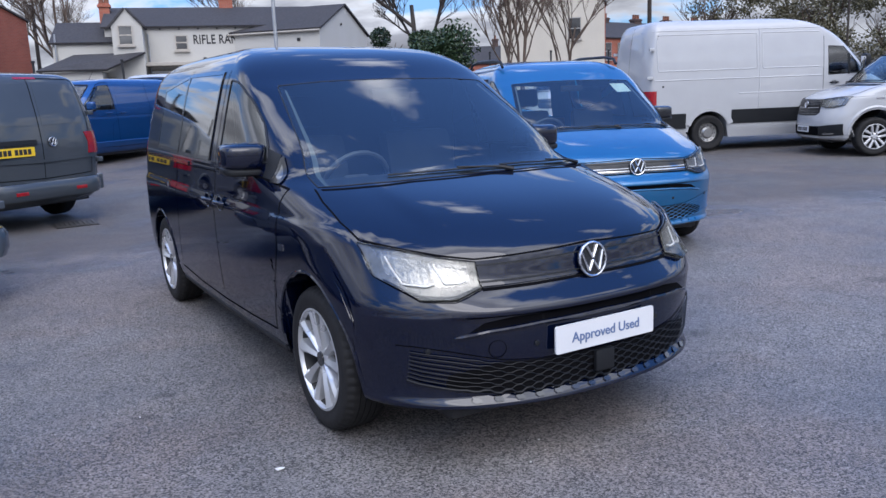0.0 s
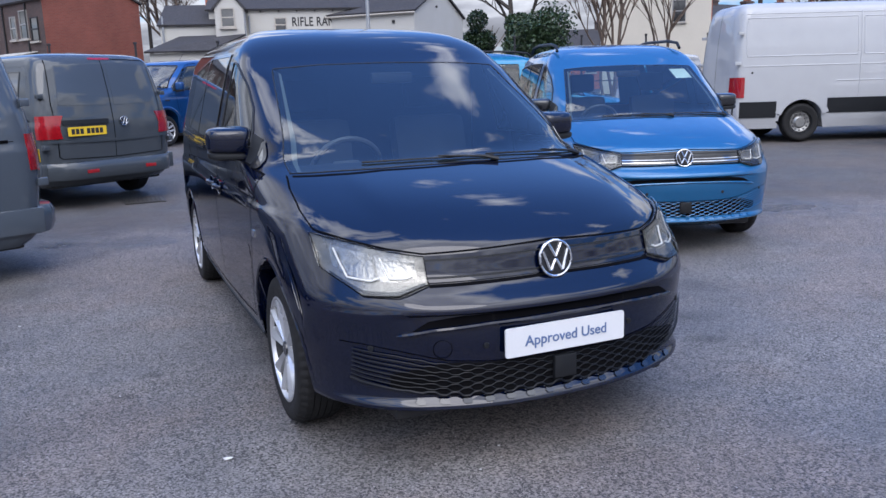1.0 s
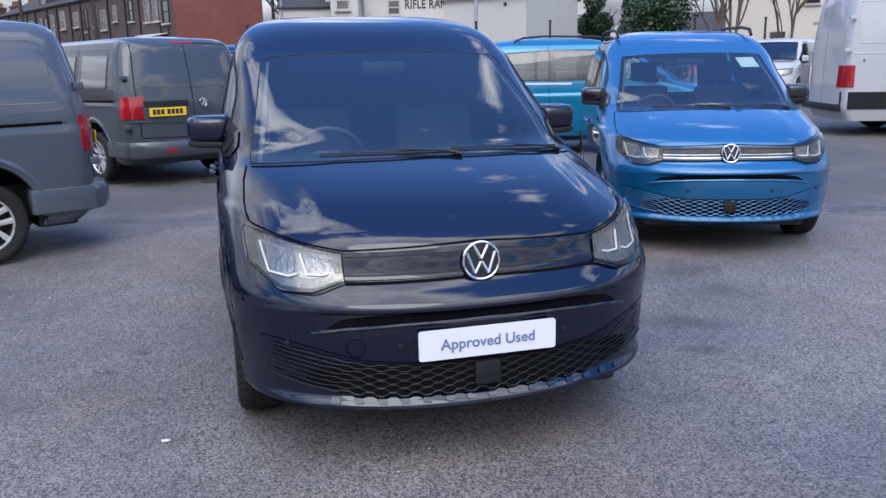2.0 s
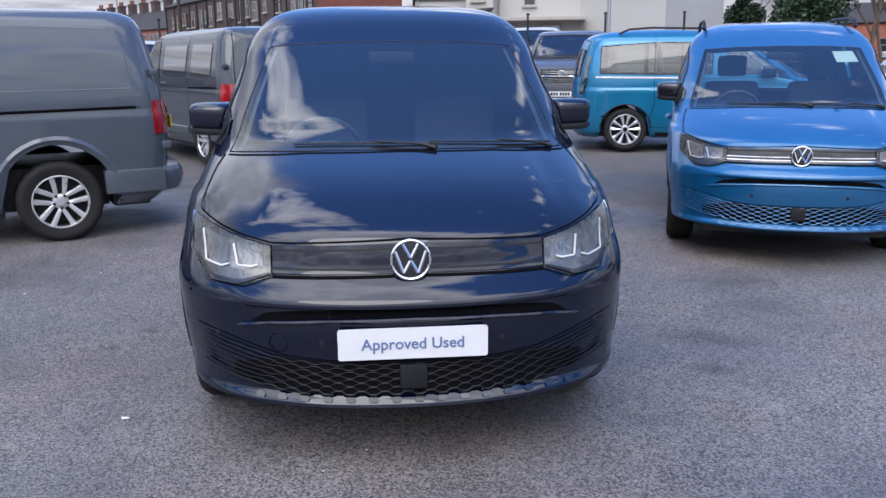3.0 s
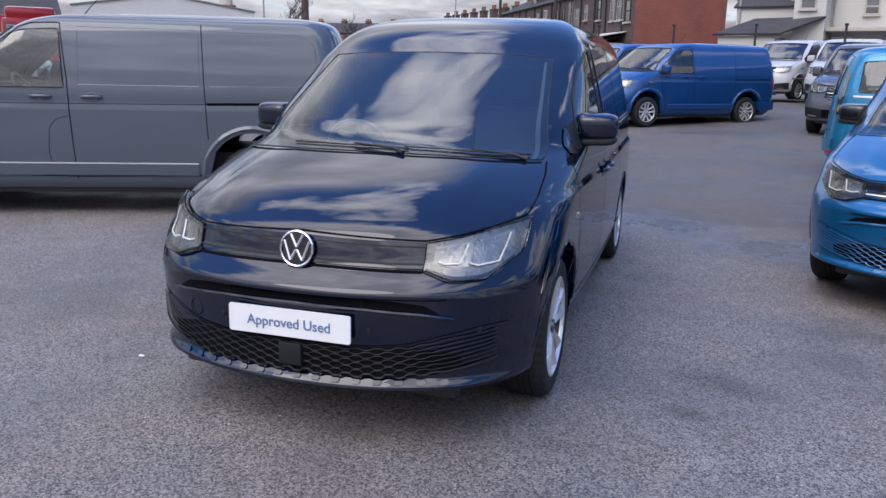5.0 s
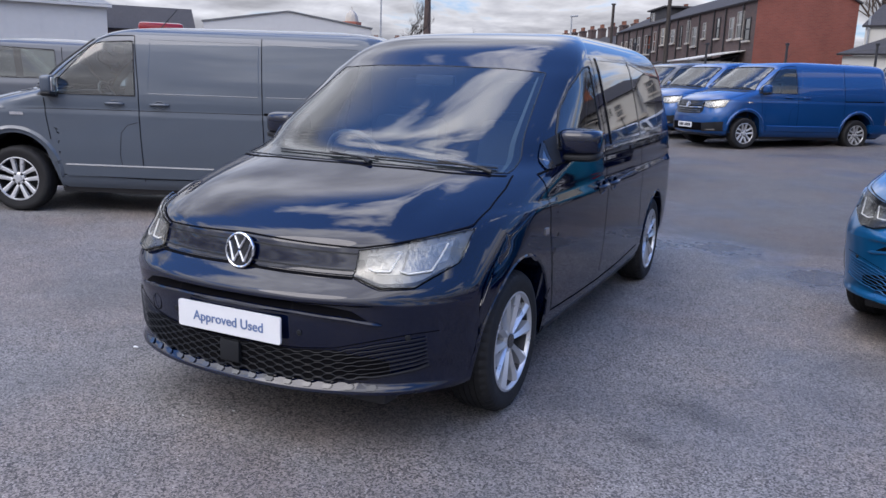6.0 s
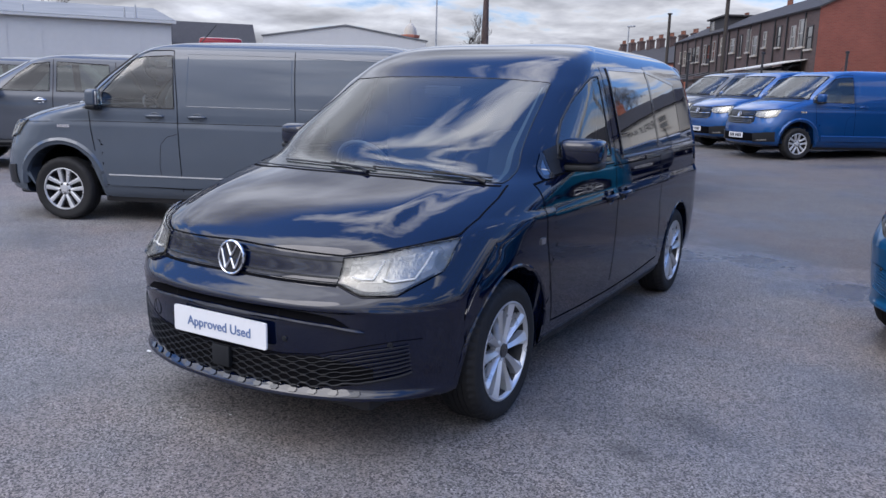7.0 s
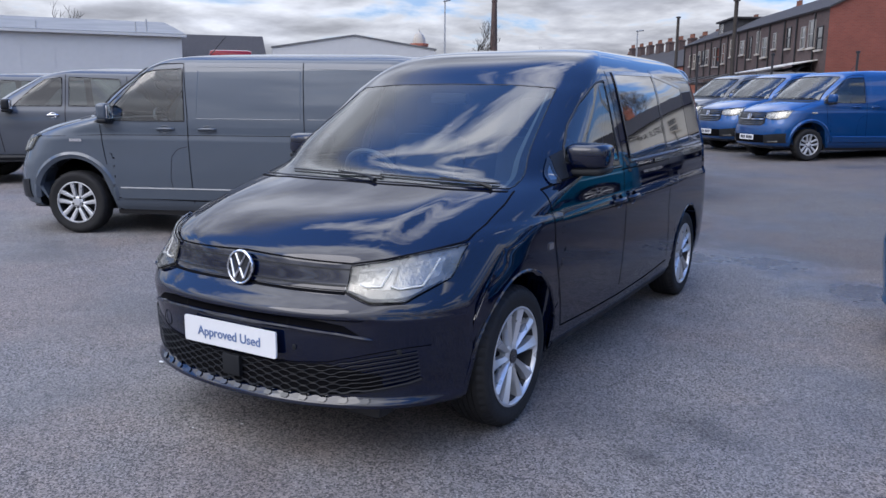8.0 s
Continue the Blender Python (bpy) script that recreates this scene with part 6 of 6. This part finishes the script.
def pane(root, s, z, w, h, d=0.0, bars=1, frame_mat=None):
    """A sash window set into the wall face at depth d (looking along -d)."""
    ob = part("window", box_bm(s - w / 2, s + w / 2, d - 0.02, d + 0.04, z - h / 2, z + h / 2), M_DARKGLASS, root, "dark glazed sash window", smooth=False)
    fr = bmesh.new()
    t = 0.05
    for x0, x1, z0, z1 in ((s - w / 2 - t, s + w / 2 + t, z + h / 2, z + h / 2 + t), (s - w / 2 - t, s + w / 2 + t, z - h / 2 - t, z - h / 2), (s - w / 2 - t, s - w / 2, z - h / 2, z + h / 2), (s + w / 2, s + w / 2 + t, z - h / 2, z + h / 2), (s - w / 2, s + w / 2, z - 0.03, z + 0.03)):
        box_bm(x0, x1, d - 0.06, d + 0.03, z0, z1, 0, fr)
    part("window_frame", fr, frame_mat or M_WINFRAME, ob, smooth=False)
    part("window_sill", box_bm(s - w / 2 - 0.12, s + w / 2 + 0.12, d - 0.14, d + 0.02, z - h / 2 - t - 0.09, z - h / 2 - t), M_STONE, ob, smooth=False)
    return ob


def chimney(root, s, d, z0, z1, w=0.9, t=0.55, pots=3, mat=None):
    ob = part("chimney", box_bm(s - w / 2, s + w / 2, d - t / 2, d + t / 2, z0, z1), mat or M_BRICK, root, "brick chimney stack", smooth=False)
    part("chimney_cap", box_bm(s - w / 2 - 0.06, s + w / 2 + 0.06, d - t / 2 - 0.06, d + t / 2 + 0.06, z1 - 0.18, z1 - 0.06), mat or M_BRICK, ob, smooth=False)
    for k in range(pots):
        part("chimney_pot", lathe_bm([(0.13, 0), (0.11, 0.35), (0.14, 0.4), (0.10, 0.4)], 10, "z", offset=(s - w / 2 + w * (k + 0.5) / pots, d, z1 - 0.02)), M_POT, ob)
    return ob


def drainpipe(root, s, d, z0, z1, mat=None):
    return part("drainpipe", tube_bm([(s, d - 0.06, z0), (s, d - 0.06, z1)], 0.05, 6), mat or M_POST, root)


# ---- the white public house ----
PUB = pose(-19.4, 36.8, 0.2, 0, 0, 18)
pub = thing("public_house", "white rendered public house with slate roofs and painted wall sign", "building", at=PUB)
part("wall", prism_bm(3.0, 14.4, 1.6, 8.2, 0, 5.1, 6.3), M_RENDER, pub, smooth=False)
gable_roof(pub, 3.0, 14.4, 1.6, 8.2, 5.1, 6.3)
part("wall", prism_bm(0.7, 3.6, 1.0, 7.0, 0, 4.35, 5.5), M_RENDER, pub, smooth=False)
gable_roof(pub, 0.7, 3.6, 1.0, 7.0, 4.35, 5.5, True, 0.12)
part("wall", prism_bm(3.45, 4.8, 0.0, 4.6, 0, 5.05, 5.8, False), M_RENDER, pub, smooth=False)
gable_roof(pub, 3.45, 4.8, 0.0, 4.6, 5.05, 5.8, False, 0.08)
before = set(pub.children)
part("wall", prism_bm(-5.2, 0, 0, 6.6, 0, 4.74, 6.1), M_RENDER, pub, smooth=False)
gable_roof(pub, -5.2, 0, 0, 6.6, 4.74, 6.1, True, 0.12)
part("vent", box_bm(-1.2, -1.05, -0.05, 0.02, 4.2, 4.35), M_POST, pub, smooth=False)
part("gutter", tube_bm([(-5.2, -0.16, 4.66), (0.1, -0.16, 4.66)], 0.05, 6), M_STONE, pub)
WING = PUB.inverted() @ pose(-6.77, 40.0, 0.2, 0, 0, -14)
for ob in set(pub.children) - before:
    ob.matrix_basis = WING
part("lean_to", prism_bm(0.5, 3.0, -1.3, 1.0, 0, 2.95, 2.95), M_RENDER, pub, smooth=False)
part("roof", slab_bm([(0.3, -1.5, 2.95), (3.2, -1.5, 2.95), (4.85, -0.04, 3.75), (1.6, 0.98, 3.75)], 0.1), M_SLATE, pub, smooth=False)
part("canopy", box_bm(4.8, 9.3, 0.3, 1.6, 3.2, 3.38, 0.03), M_STONE, pub, "grey flat canopy", smooth=False)
for s, z, w, h, d in ((4.05, 4.62, 0.55, 0.8, 0.0), (6.5, 4.35, 0.5, 0.62, 1.6), (5.4, 2.6, 0.9, 0.8, 1.6), (7.6, 2.6, 0.9, 0.8, 1.6)):
    pane(pub, s, z, w, h, d, frame_mat=M_STONE)
for s, d in ((4.95, 1.6), (0.85, 1.0)):
    drainpipe(pub, s, d, 0.4, 4.8, M_GALV)
chimney(pub, 2.9, 4.0, 5.0, 6.5, 0.5, 0.45, 2)
chimney(pub, 8.9, 4.9, 6.0, 7.0, 0.7, 0.45, 2)
for k in range(6):
    part("wall_spot", box_bm(4.6 + k * 0.9, 4.68 + k * 0.9, 1.5, 1.62, 4.98, 5.04), M_POST, pub, "small dark wall lamp", smooth=False)
sign_cu = bpy.data.curves.new("wall_sign", "FONT")
sign_cu.body, sign_cu.size, sign_cu.extrude, sign_cu.offset, sign_cu.space_character = "RIFLE RANG", 0.62, 0.004, 0.012, 1.06
sign_tmp = new("wall_sign", sign_cu)
sign_me = bpy.data.meshes.new_from_object(sign_tmp.evaluated_get(bpy.context.evaluated_depsgraph_get()))
bpy.data.objects.remove(sign_tmp)
sign_me.materials.clear()
sign_me.materials.append(M_INK)
wall_sign = new("wall_sign", sign_me)
wall_sign.parent = pub
wall_sign.matrix_basis = Matrix.Translation((7.05, 1.59, 4.28)) @ Matrix.Diagonal((0.72, 1, 1, 1)) @ Matrix.Rotation(math.pi / 2, 4, "X")
tagged(wall_sign, "dark painted capitals on the wall")

# ---- brick terrace with its gable ----
TER = pose(-25.6, 38.6, 0.25, 0, 0, -30)
terrace = thing("brick_terrace", "terrace of sooty brick houses with a red brick end gable", "building", at=TER)
UNITS, UW = 7, 4.6
trng = random.Random(12)
tl = -UNITS * UW
part("wall", prism_bm(tl, -0.02, 0, 5.4, 0, 5.95, 7.25), M_DARKBRICK, terrace, smooth=False)
gw = bmesh.new()
gv = [gw.verts.new(p) for p in ((0, 0, 0), (0, 5.4, 0), (0, 5.4, 5.95), (0, 2.7, 7.25), (0, 0, 5.95))]
gw.faces.new(gv)
part("end_gable", gw, brick_material("gable_brick", (0.165, 0.042, 0.029), (0.20, 0.055, 0.036), (0.165, 0.085, 0.066)), terrace, "red brick end gable", smooth=False)
gable_roof(terrace, tl, 0, 0, 5.4, 5.95, 7.25, True, 0.12)
for k in range(UNITS):
    s = -(k + 0.5) * UW
    # no two houses have quite the same rear windows
    for at, chance in ((1.45, 1.0), (0.1, 0.65), (-1.25, 0.9)):
        if trng.random() < chance:
            wide = trng.choice((0.42, 0.55, 0.72, 0.8))
            pane(terrace, s + at + trng.uniform(-0.2, 0.2), 4.75 + trng.uniform(-0.25, 0.25), wide, trng.choice((0.85, 1.1, 1.35)), frame_mat=trng.choice((M_WINFRAME, M_WINFRAME, M_STONE, M_POST)))
    pane(terrace, s + 1.2, 1.9, 0.9, 1.2)
    drainpipe(terrace, s + 0.55, 0, 0.5, 5.85)
    drainpipe(terrace, s - 2.1, 0, 0.5, 5.85)
    if k % 2 == 0:
        chimney(terrace, s - UW / 2 + 0.25, 3.2, 6.6, 7.45, 0.8, 0.55, 2, M_DARKBRICK)
    out = part("outhouse", prism_bm(s - 1.6, s + 0.3, -3.4, 0, 0, 2.3 if k % 2 else 2.6, 2.3), M_BRICK if k % 3 == 0 else M_DARKBRICK, terrace, smooth=False)
    part("roof", slab_bm([(s - 1.75, -3.5, 2.3), (s + 0.45, -3.5, 2.3), (s + 0.45, 0, 3.1), (s - 1.75, 0, 3.1)], 0.08), M_SLATE, terrace, smooth=False)
part("conservatory", prism_bm(-4.6, -1.2, -3.0, 0, 0, 2.75, 2.75), M_WINFRAME, terrace, "white glazed porch", smooth=False)
part("roof", slab_bm([(-4.75, -3.2, 2.75), (-1.0, -3.2, 2.75), (-1.0, 0, 3.35), (-4.75, 0, 3.35)], 0.06), M_RENDER, terrace, smooth=False)
for k in range(4):
    pane(terrace, -4.2 + k * 0.85, 2.25, 0.6, 0.75, -3.0)
part("dormer", prism_bm(-24.6, -20.2, 0.9, 4.5, 5.9, 7.3, 7.3), M_SLATE, terrace, "slate-hung dormer", smooth=False)
part("roof", box_bm(-24.9, -19.9, 0.7, 4.7, 7.3, 7.42), M_SLATE, terrace, smooth=False)
pane(terrace, -23.6, 6.75, 0.8, 0.7, 0.9)


def far_row(name, label, m, n, w, depth, eave, ridge, wall_mat, stack=0.45):
    ob = thing(name, label, "building", at=m)
    part("wall", prism_bm(0, n * w, 0, depth, 0, eave, ridge), wall_mat, ob, smooth=False)
    gable_roof(ob, 0, n * w, 0, depth, eave, ridge)
    for k in range(n):
        chimney(ob, k * w + 0.4, depth / 2, ridge - 0.5, ridge + stack, 1.0, 0.6, 3, M_DARKBRICK)
        pane(ob, (k + 0.3) * w, eave - 1.1, 0.9, 1.3)
        pane(ob, (k + 0.7) * w, eave - 1.1, 0.9, 1.3)
    return ob


far_row("far_terrace", "distant brick terrace with red chimney stacks", pose(-80.0, 66.0, -0.9, 0, 0, -20), 9, 3.0, 7, 5.6, 7.6, M_BRICK, 1.1)
far_row("far_terrace", "more distant terrace with many chimney stacks", pose(-150.0, 66.0, 2.5, 0, 0, 33), 16, 4.8, 8, 4.6, 6.4, M_DARKBRICK)

# ---- sheds to the west ----
shed = thing("industrial_unit", "long pale metal-clad industrial unit with low roof", "building", at=pose(-55.5, 11.2, 0.2, 0, 0, -90))
part("wall", prism_bm(0, 40, -14, 0, 0, 5.25, 5.25), M_CLAD, shed, smooth=False)
part("roof", slab_bm([(-0.3, 0.3, 5.3), (40, 0.3, 5.3), (40, -14, 7.2), (-0.3, -14, 7.2)], 0.15), M_CLADROOF, shed, smooth=False)
shed.matrix_basis = pose(-55.5, 11.2, 0.2, 0, 0, -92)
part("roof_edge", box_bm(-0.3, 40, 0.0, 0.35, 5.24, 5.42), M_CLAD, shed, smooth=False)
for s in (12.0, 24.0):
    drainpipe(shed, s, 0.2, 0.2, 5.1, M_GALV)
for s in range(1, 20):
    part("cladding_joint", box_bm(s * 2.0 - 0.02, s * 2.0 + 0.02, 0.0, 0.02, 0.1, 5.1), M_CLAD, shed, smooth=False)
for s, h in ((2.2, 0.9), (2.9, 0.7), (9.0, 0.5)):
    part("roof_vent", tube_bm([(s, -0.6, 5.3), (s, -0.6, 5.5 + h)], 0.05, 6), M_GALV, shed)
shed2 = thing("gabled_unit", "pale grey metal-clad unit with a shallow gable", "building", at=pose(-54.2, 17.2, 0.2, 0, 0, 70))
part("wall", prism_bm(0, 11.6, 0, 25, 0, 4.7, 5.6, False), M_CLAD, shed2, smooth=False)
gable_roof(shed2, 0, 11.6, 0, 25, 4.7, 5.6, False, 0.1, M_CLADROOF)
hall = thing("slate_hall", "dark slate roof of a hall behind the units", "building", at=pose(-71, 8.0, 0.2, 0, 0, 80))
part("wall", prism_bm(0, 12.5, 0, 9, 0, 4.6, 6.7), M_DARKBRICK, hall, smooth=False)
gable_roof(hall, 0, 12.5, 0, 9, 4.6, 6.7)

# ---- cream house ----
house = thing("cream_house", "cream rendered house with brick side and slate roof", "building", at=pose(5.0, 59.4, 0.3, 0, 0, -8))
part("wall", prism_bm(-2.0, 5.4, 0, 9, 0, 7.2, 10.2, False), M_CREAM, house, smooth=False)
part("side_wall", box_bm(5.4, 5.46, 0.05, 9, 0, 7.2), M_BRICK, house, "red brick side wall", smooth=False)
gable_roof(house, -2.0, 5.4, 0, 9, 7.2, 10.2, False)
pane(house, 3.3, 5.5, 0.8, 1.4, 0)
pane(house, 1.3, 2.4, 0.9, 1.3, 0)
chimney(house, 1.7, 1.0, 9.8, 11.2, 1.0, 0.6, 3)
far_row("side_terrace", "brick terrace running back beside the cream house", pose(11.4, 68.6, 0.3, 0, 0, 40), 5, 4.6, 7, 5.4, 7.0, M_BRICK)

bungalow = thing("brick_bungalow", "low brown brick house with a tiled roof far off", "building", at=pose(-1.5, 84.0, 0.372, 0, 0, 4))
part("wall", prism_bm(0, 6.5, 0, 7, 0, 4.2, 6.0), M_BRICK, bungalow, smooth=False)
gable_roof(bungalow, 0, 6.5, 0, 7, 4.2, 6.0, True, 0.2)
pane(bungalow, 2.0, 2.2, 1.0, 1.1)
pane(bungalow, 4.6, 2.2, 1.0, 1.1)
chimney(bungalow, 5.6, 3.5, 5.8, 6.8, 0.6, 0.5, 1, M_DARKBRICK)

# ---- chimney, tower and posts ----
stack = thing("mill_chimney", "tall dark brick mill chimney on the skyline", "chimney", at=pose(-169.8, 101.3, 0))
part("shaft", lathe_bm([(1.25, 0), (0.62, 24.0), (0.7, 24.1), (0.7, 24.6), (0.45, 24.6)], 20, "z"), M_DARKBRICK, stack)
tower = thing("domed_tower", "red brick tower with a pale dome on the skyline", "tower", at=pose(-178, 85.3, 0))
part("shaft", lathe_bm([(2.0, 0), (2.0, 13.6), (2.4, 13.7), (2.4, 14.3), (1.5, 14.4)], 8, "z"), M_BRICK, tower)
part("dome", lathe_bm([(1.6, 14.3), (1.5, 15.4), (1.1, 16.3), (0.5, 16.9), (0.12, 17.1), (0.05, 18.0), (0.001, 18.0)], 20, "z"), M_STONE, tower)


def street_lamp(x, y, h, label, double=False):
    ob = thing("street_lamp", label, "lamp post", "lamp posts", at=pose(x, y, 0.2))
    part("post", tube_bm([(0, 0, 0), (0, 0, h * 0.5), (0, 0, h)], [0.09, 0.07, 0.05], 8), M_GALV, ob)
    part("lamp_head", box_bm(-0.1, 0.7, -0.1, 0.1, h - 0.03, h + 0.08, 0.03), M_GALV, ob)
    return ob


street_lamp(-49.9, 28.7, 8.1, "slim grey lamp post by the sheds")
street_lamp(-50.2, 46.5, 6.8, "grey street lamp by the far terrace")
street_lamp(-7.1, 31.7, 9.5, "tall pale lamp post before the public house")
street_lamp(0.1, 69.4, 6.6, "distant grey street lamp")


def post_thing(x, y, h, r, name, label, mat):
    ob = thing(name, label, "post", "posts", at=pose(x, y, 0.2))
    part("shaft", tube_bm([(0, 0, 0), (0, 0, h)], [r, r * 0.8], 8), mat, ob)
    part("cap", box_bm(-r, r, -r, r, h - 0.02, h + 0.05, 0.01), mat, ob)
    return ob


for x, y, h, r in ((-24.1, 30.6, 5.7, 0.11), (-29.6, 32.2, 5.5, 0.09), (-27.4, 52.8, 8.0, 0.14), (13.8, 60.0, 9.2, 0.18), (15.5, 33.0, 7.0, 0.05)):
    post_thing(x, y, h, r, "utility_pole", "dark wooden pole standing behind the yard", M_BARK)
fx0, fy0 = -10.47, 25.02
for k in range(-5, 9):
    post_thing(fx0 + 2.32 * k, fy0 + 0.94 * k, 2.72, 0.045, "fence_post", "thin black steel fence post along the yard edge", M_POST)
fence = thing("fence_rail", "low dark rails between the black fence posts", "fence", at=pose(0, 0, 0.2))
for z in (0.5, 1.15):
    part("rail", tube_bm([(fx0 - 5 * 2.32, fy0 - 5 * 0.94, z), (fx0 + 8 * 2.32, fy0 + 8 * 0.94, z)], 0.02, 6), M_POST, fence)


# ---- trees ----
def branch(bm, rnd, a, d, length, r, depth, spread):
    n = 4
    pts, p, q = [a], a.copy(), d.copy()
    for _ in range(n):
        q = (q + Vector((rnd.uniform(-1, 1), rnd.uniform(-1, 1), rnd.uniform(-0.4, 0.8))) * 0.16).normalized()
        p = p + q * (length / n)
        pts.append(p.copy())
    tube_bm(pts, [r * (1 - 0.42 * k / n) for k in range(n + 1)], 6 if depth > 2 else 4 if depth > 1 else 3, bm)
    if depth > 0:
        for k in range(rnd.choice((3, 4, 5))):
            t = rnd.uniform(0.35, 1.0)
            i = min(n - 1, int(t * n))
            s = pts[i].lerp(pts[i + 1], t * n - i)
            side = Vector((rnd.uniform(-1, 1), rnd.uniform(-1, 1), rnd.uniform(-0.1, 0.9))).normalized()
            branch(bm, rnd, s, (q + side * spread).normalized(), length * rnd.uniform(0.5, 0.72), max(r * 0.52, 0.006), depth - 1, spread)


def leaves_bm(rnd, clumps, per, size):
    bm = bmesh.new()
    for c, rad in clumps:
        for _ in range(per):
            v = Vector((rnd.gauss(0, 1), rnd.gauss(0, 1), rnd.gauss(0, 1)))
            p = Vector(c) + v.normalized() * rad * rnd.uniform(0.55, 1.05)
            a = Vector((rnd.uniform(-1, 1), rnd.uniform(-1, 1), rnd.uniform(-1, 1))).normalized() * size * rnd.uniform(0.6, 1.3)
            b = a.cross(Vector((rnd.uniform(-1, 1), rnd.uniform(-1, 1), rnd.uniform(-1, 1)))).normalized() * size * 0.6
            bm.faces.new([bm.verts.new(q) for q in (p - a, p + b, p + a, p - b)])
    return bm


def tree(x, y, h, r, seed, label, depth=4, spread=0.8, ivy=0, lean=0.0, stems=1, ivy_top=0.34):
    rnd = random.Random(seed)
    ob = thing("tree", label, "tree", at=pose(x, y, 0.2))
    bm = bmesh.new()
    for k in range(stems):
        d = Vector((lean + rnd.uniform(-0.25, 0.25) * (stems > 1), rnd.uniform(-0.15, 0.15), 1)).normalized()
        branch(bm, rnd, Vector((rnd.uniform(-0.3, 0.3) * (stems > 1), 0, 0)), d, h * 0.5, r, depth, spread)
    part("trunk", bm, M_BARK if r > 0.15 else M_TWIG, ob, "bare trunk and limbs")
    if ivy:
        cl = [((rnd.uniform(-0.5, 0.5) * ivy, rnd.uniform(-0.5, 0.5) * ivy, h * rnd.uniform(0.06, ivy_top)), rnd.uniform(0.45, 0.9) * ivy) for _ in range(20)]
        part("ivy", leaves_bm(rnd, cl, 700, 0.11), M_IVY, ob, "dense dark green ivy")
    return ob


tree(-2.2, 49.4, 14.0, 0.23, 3, "large bare tree with ivy on its trunk", 6, 0.95, 1.0)
tree(-1.0, 47.0, 5.6, 0.12, 8, "broad dark evergreen bush beside the bare tree", 2, 0.7, 1.7, ivy_top=0.8)
tree(-5.1, 54.2, 6.5, 0.14, 5, "slim dark green conifer-like tree behind the wall", 2, 0.5, 1.1, ivy_top=0.85)
tree(2.3, 32.5, 8.6, 0.075, 11, "bare multi-stemmed street tree with fine upright twigs", 5, 0.55, stems=5)
tree(4.6, 36.0, 8.0, 0.07, 12, "slim bare tree before the cream house", 5, 0.6, stems=2)
tree(-23.3, 49.3, 12.5, 0.15, 21, "tall bare tree rising behind the slate roofs", 6, 0.85, stems=2)
tree(-16.2, 55.1, 12.0, 0.13, 22, "bare tree behind the public house roof", 6, 0.8)
tree(-136.6, 78.8, 16.0, 0.3, 23, "round bare tree on the western skyline", 5, 0.9)
tree(-122.0, 84.0, 13.0, 0.25, 24, "low bare tree on the western skyline", 4, 0.9)
tree(-70.0, 3.0, 9.0, 0.2, 25, "bare tree top above the industrial unit", 4, 0.9)
rnd_h = random.Random(40)
belt = thing("tree_belt", "belt of budding green-brown trees at the yard edge", "trees", kind="stuff", at=pose(17.5, 40.5, 0.2))
bb = bmesh.new()
for k in range(7):
    branch(bb, rnd_h, Vector((-5.5 + 2.4 * k, rnd_h.uniform(-1, 1), 0)), Vector((rnd_h.uniform(-0.1, 0.1), 0, 1)), 3.4, 0.11, 3, 0.8)
part("limbs", bb, M_TWIG, belt)
clumps = [((rnd_h.uniform(-6.5, 13), rnd_h.uniform(-1.5, 1.5), rnd_h.uniform(0.8, 6.4)), rnd_h.uniform(0.6, 1.3)) for _ in range(170)]
part("foliage", leaves_bm(rnd_h, clumps, 480, 0.075), M_HEDGE, belt)

# ---- small things on the yard ----
grate = thing("drain_grate", "rusty iron drain grate set flush in the asphalt", "drain", at=pose(-5.02, 9.78, ground_z(-5.02, 9.78) + 0.002, 0, 0, 32))
part("grate_frame", box_bm(-0.26, 0.26, -0.24, 0.24, 0.0, 0.006), M_HUBDARK, grate, smooth=False)
M_IRON = material("worn_iron", (0.09, 0.08, 0.07), 0.6, 0.4, vary=0.3, scale=20)
for k in range(9):
    part("grate_bar", box_bm(-0.24 + k * 0.055, -0.205 + k * 0.055, -0.22, 0.22, 0.004, 0.014), M_IRON, grate, smooth=False)
M_SCRAP = material("pale_scrap", (0.6, 0.6, 0.58), 0.8)
rnd_s = random.Random(7)
for x, y, s in ((-0.756, 2.576, 0.016), (0.309, 2.795, 0.006), (-2.867, 3.638, 0.01), (-2.868, 4.238, 0.008), (0.257, 2.585, 0.005), (1.912, 4.019, 0.005), (-1.561, 3.174, 0.005)):
    bm = bmesh.new()
    bmesh.ops.create_icosphere(bm, subdivisions=1, radius=s)
    for v in bm.verts:
        v.co = Vector((v.co.x * rnd_s.uniform(0.8, 1.8), v.co.y * rnd_s.uniform(0.5, 0.9), v.co.z * 0.4))
    ob = link_bm("scrap", bm, M_SCRAP)
    ob.matrix_basis = pose(x, y, 0.3 * s, 0, 0, rnd_s.uniform(0, 180))
    tagged(ob, "tiny pale scrap lying on the asphalt", "litter", "scraps on the asphalt")
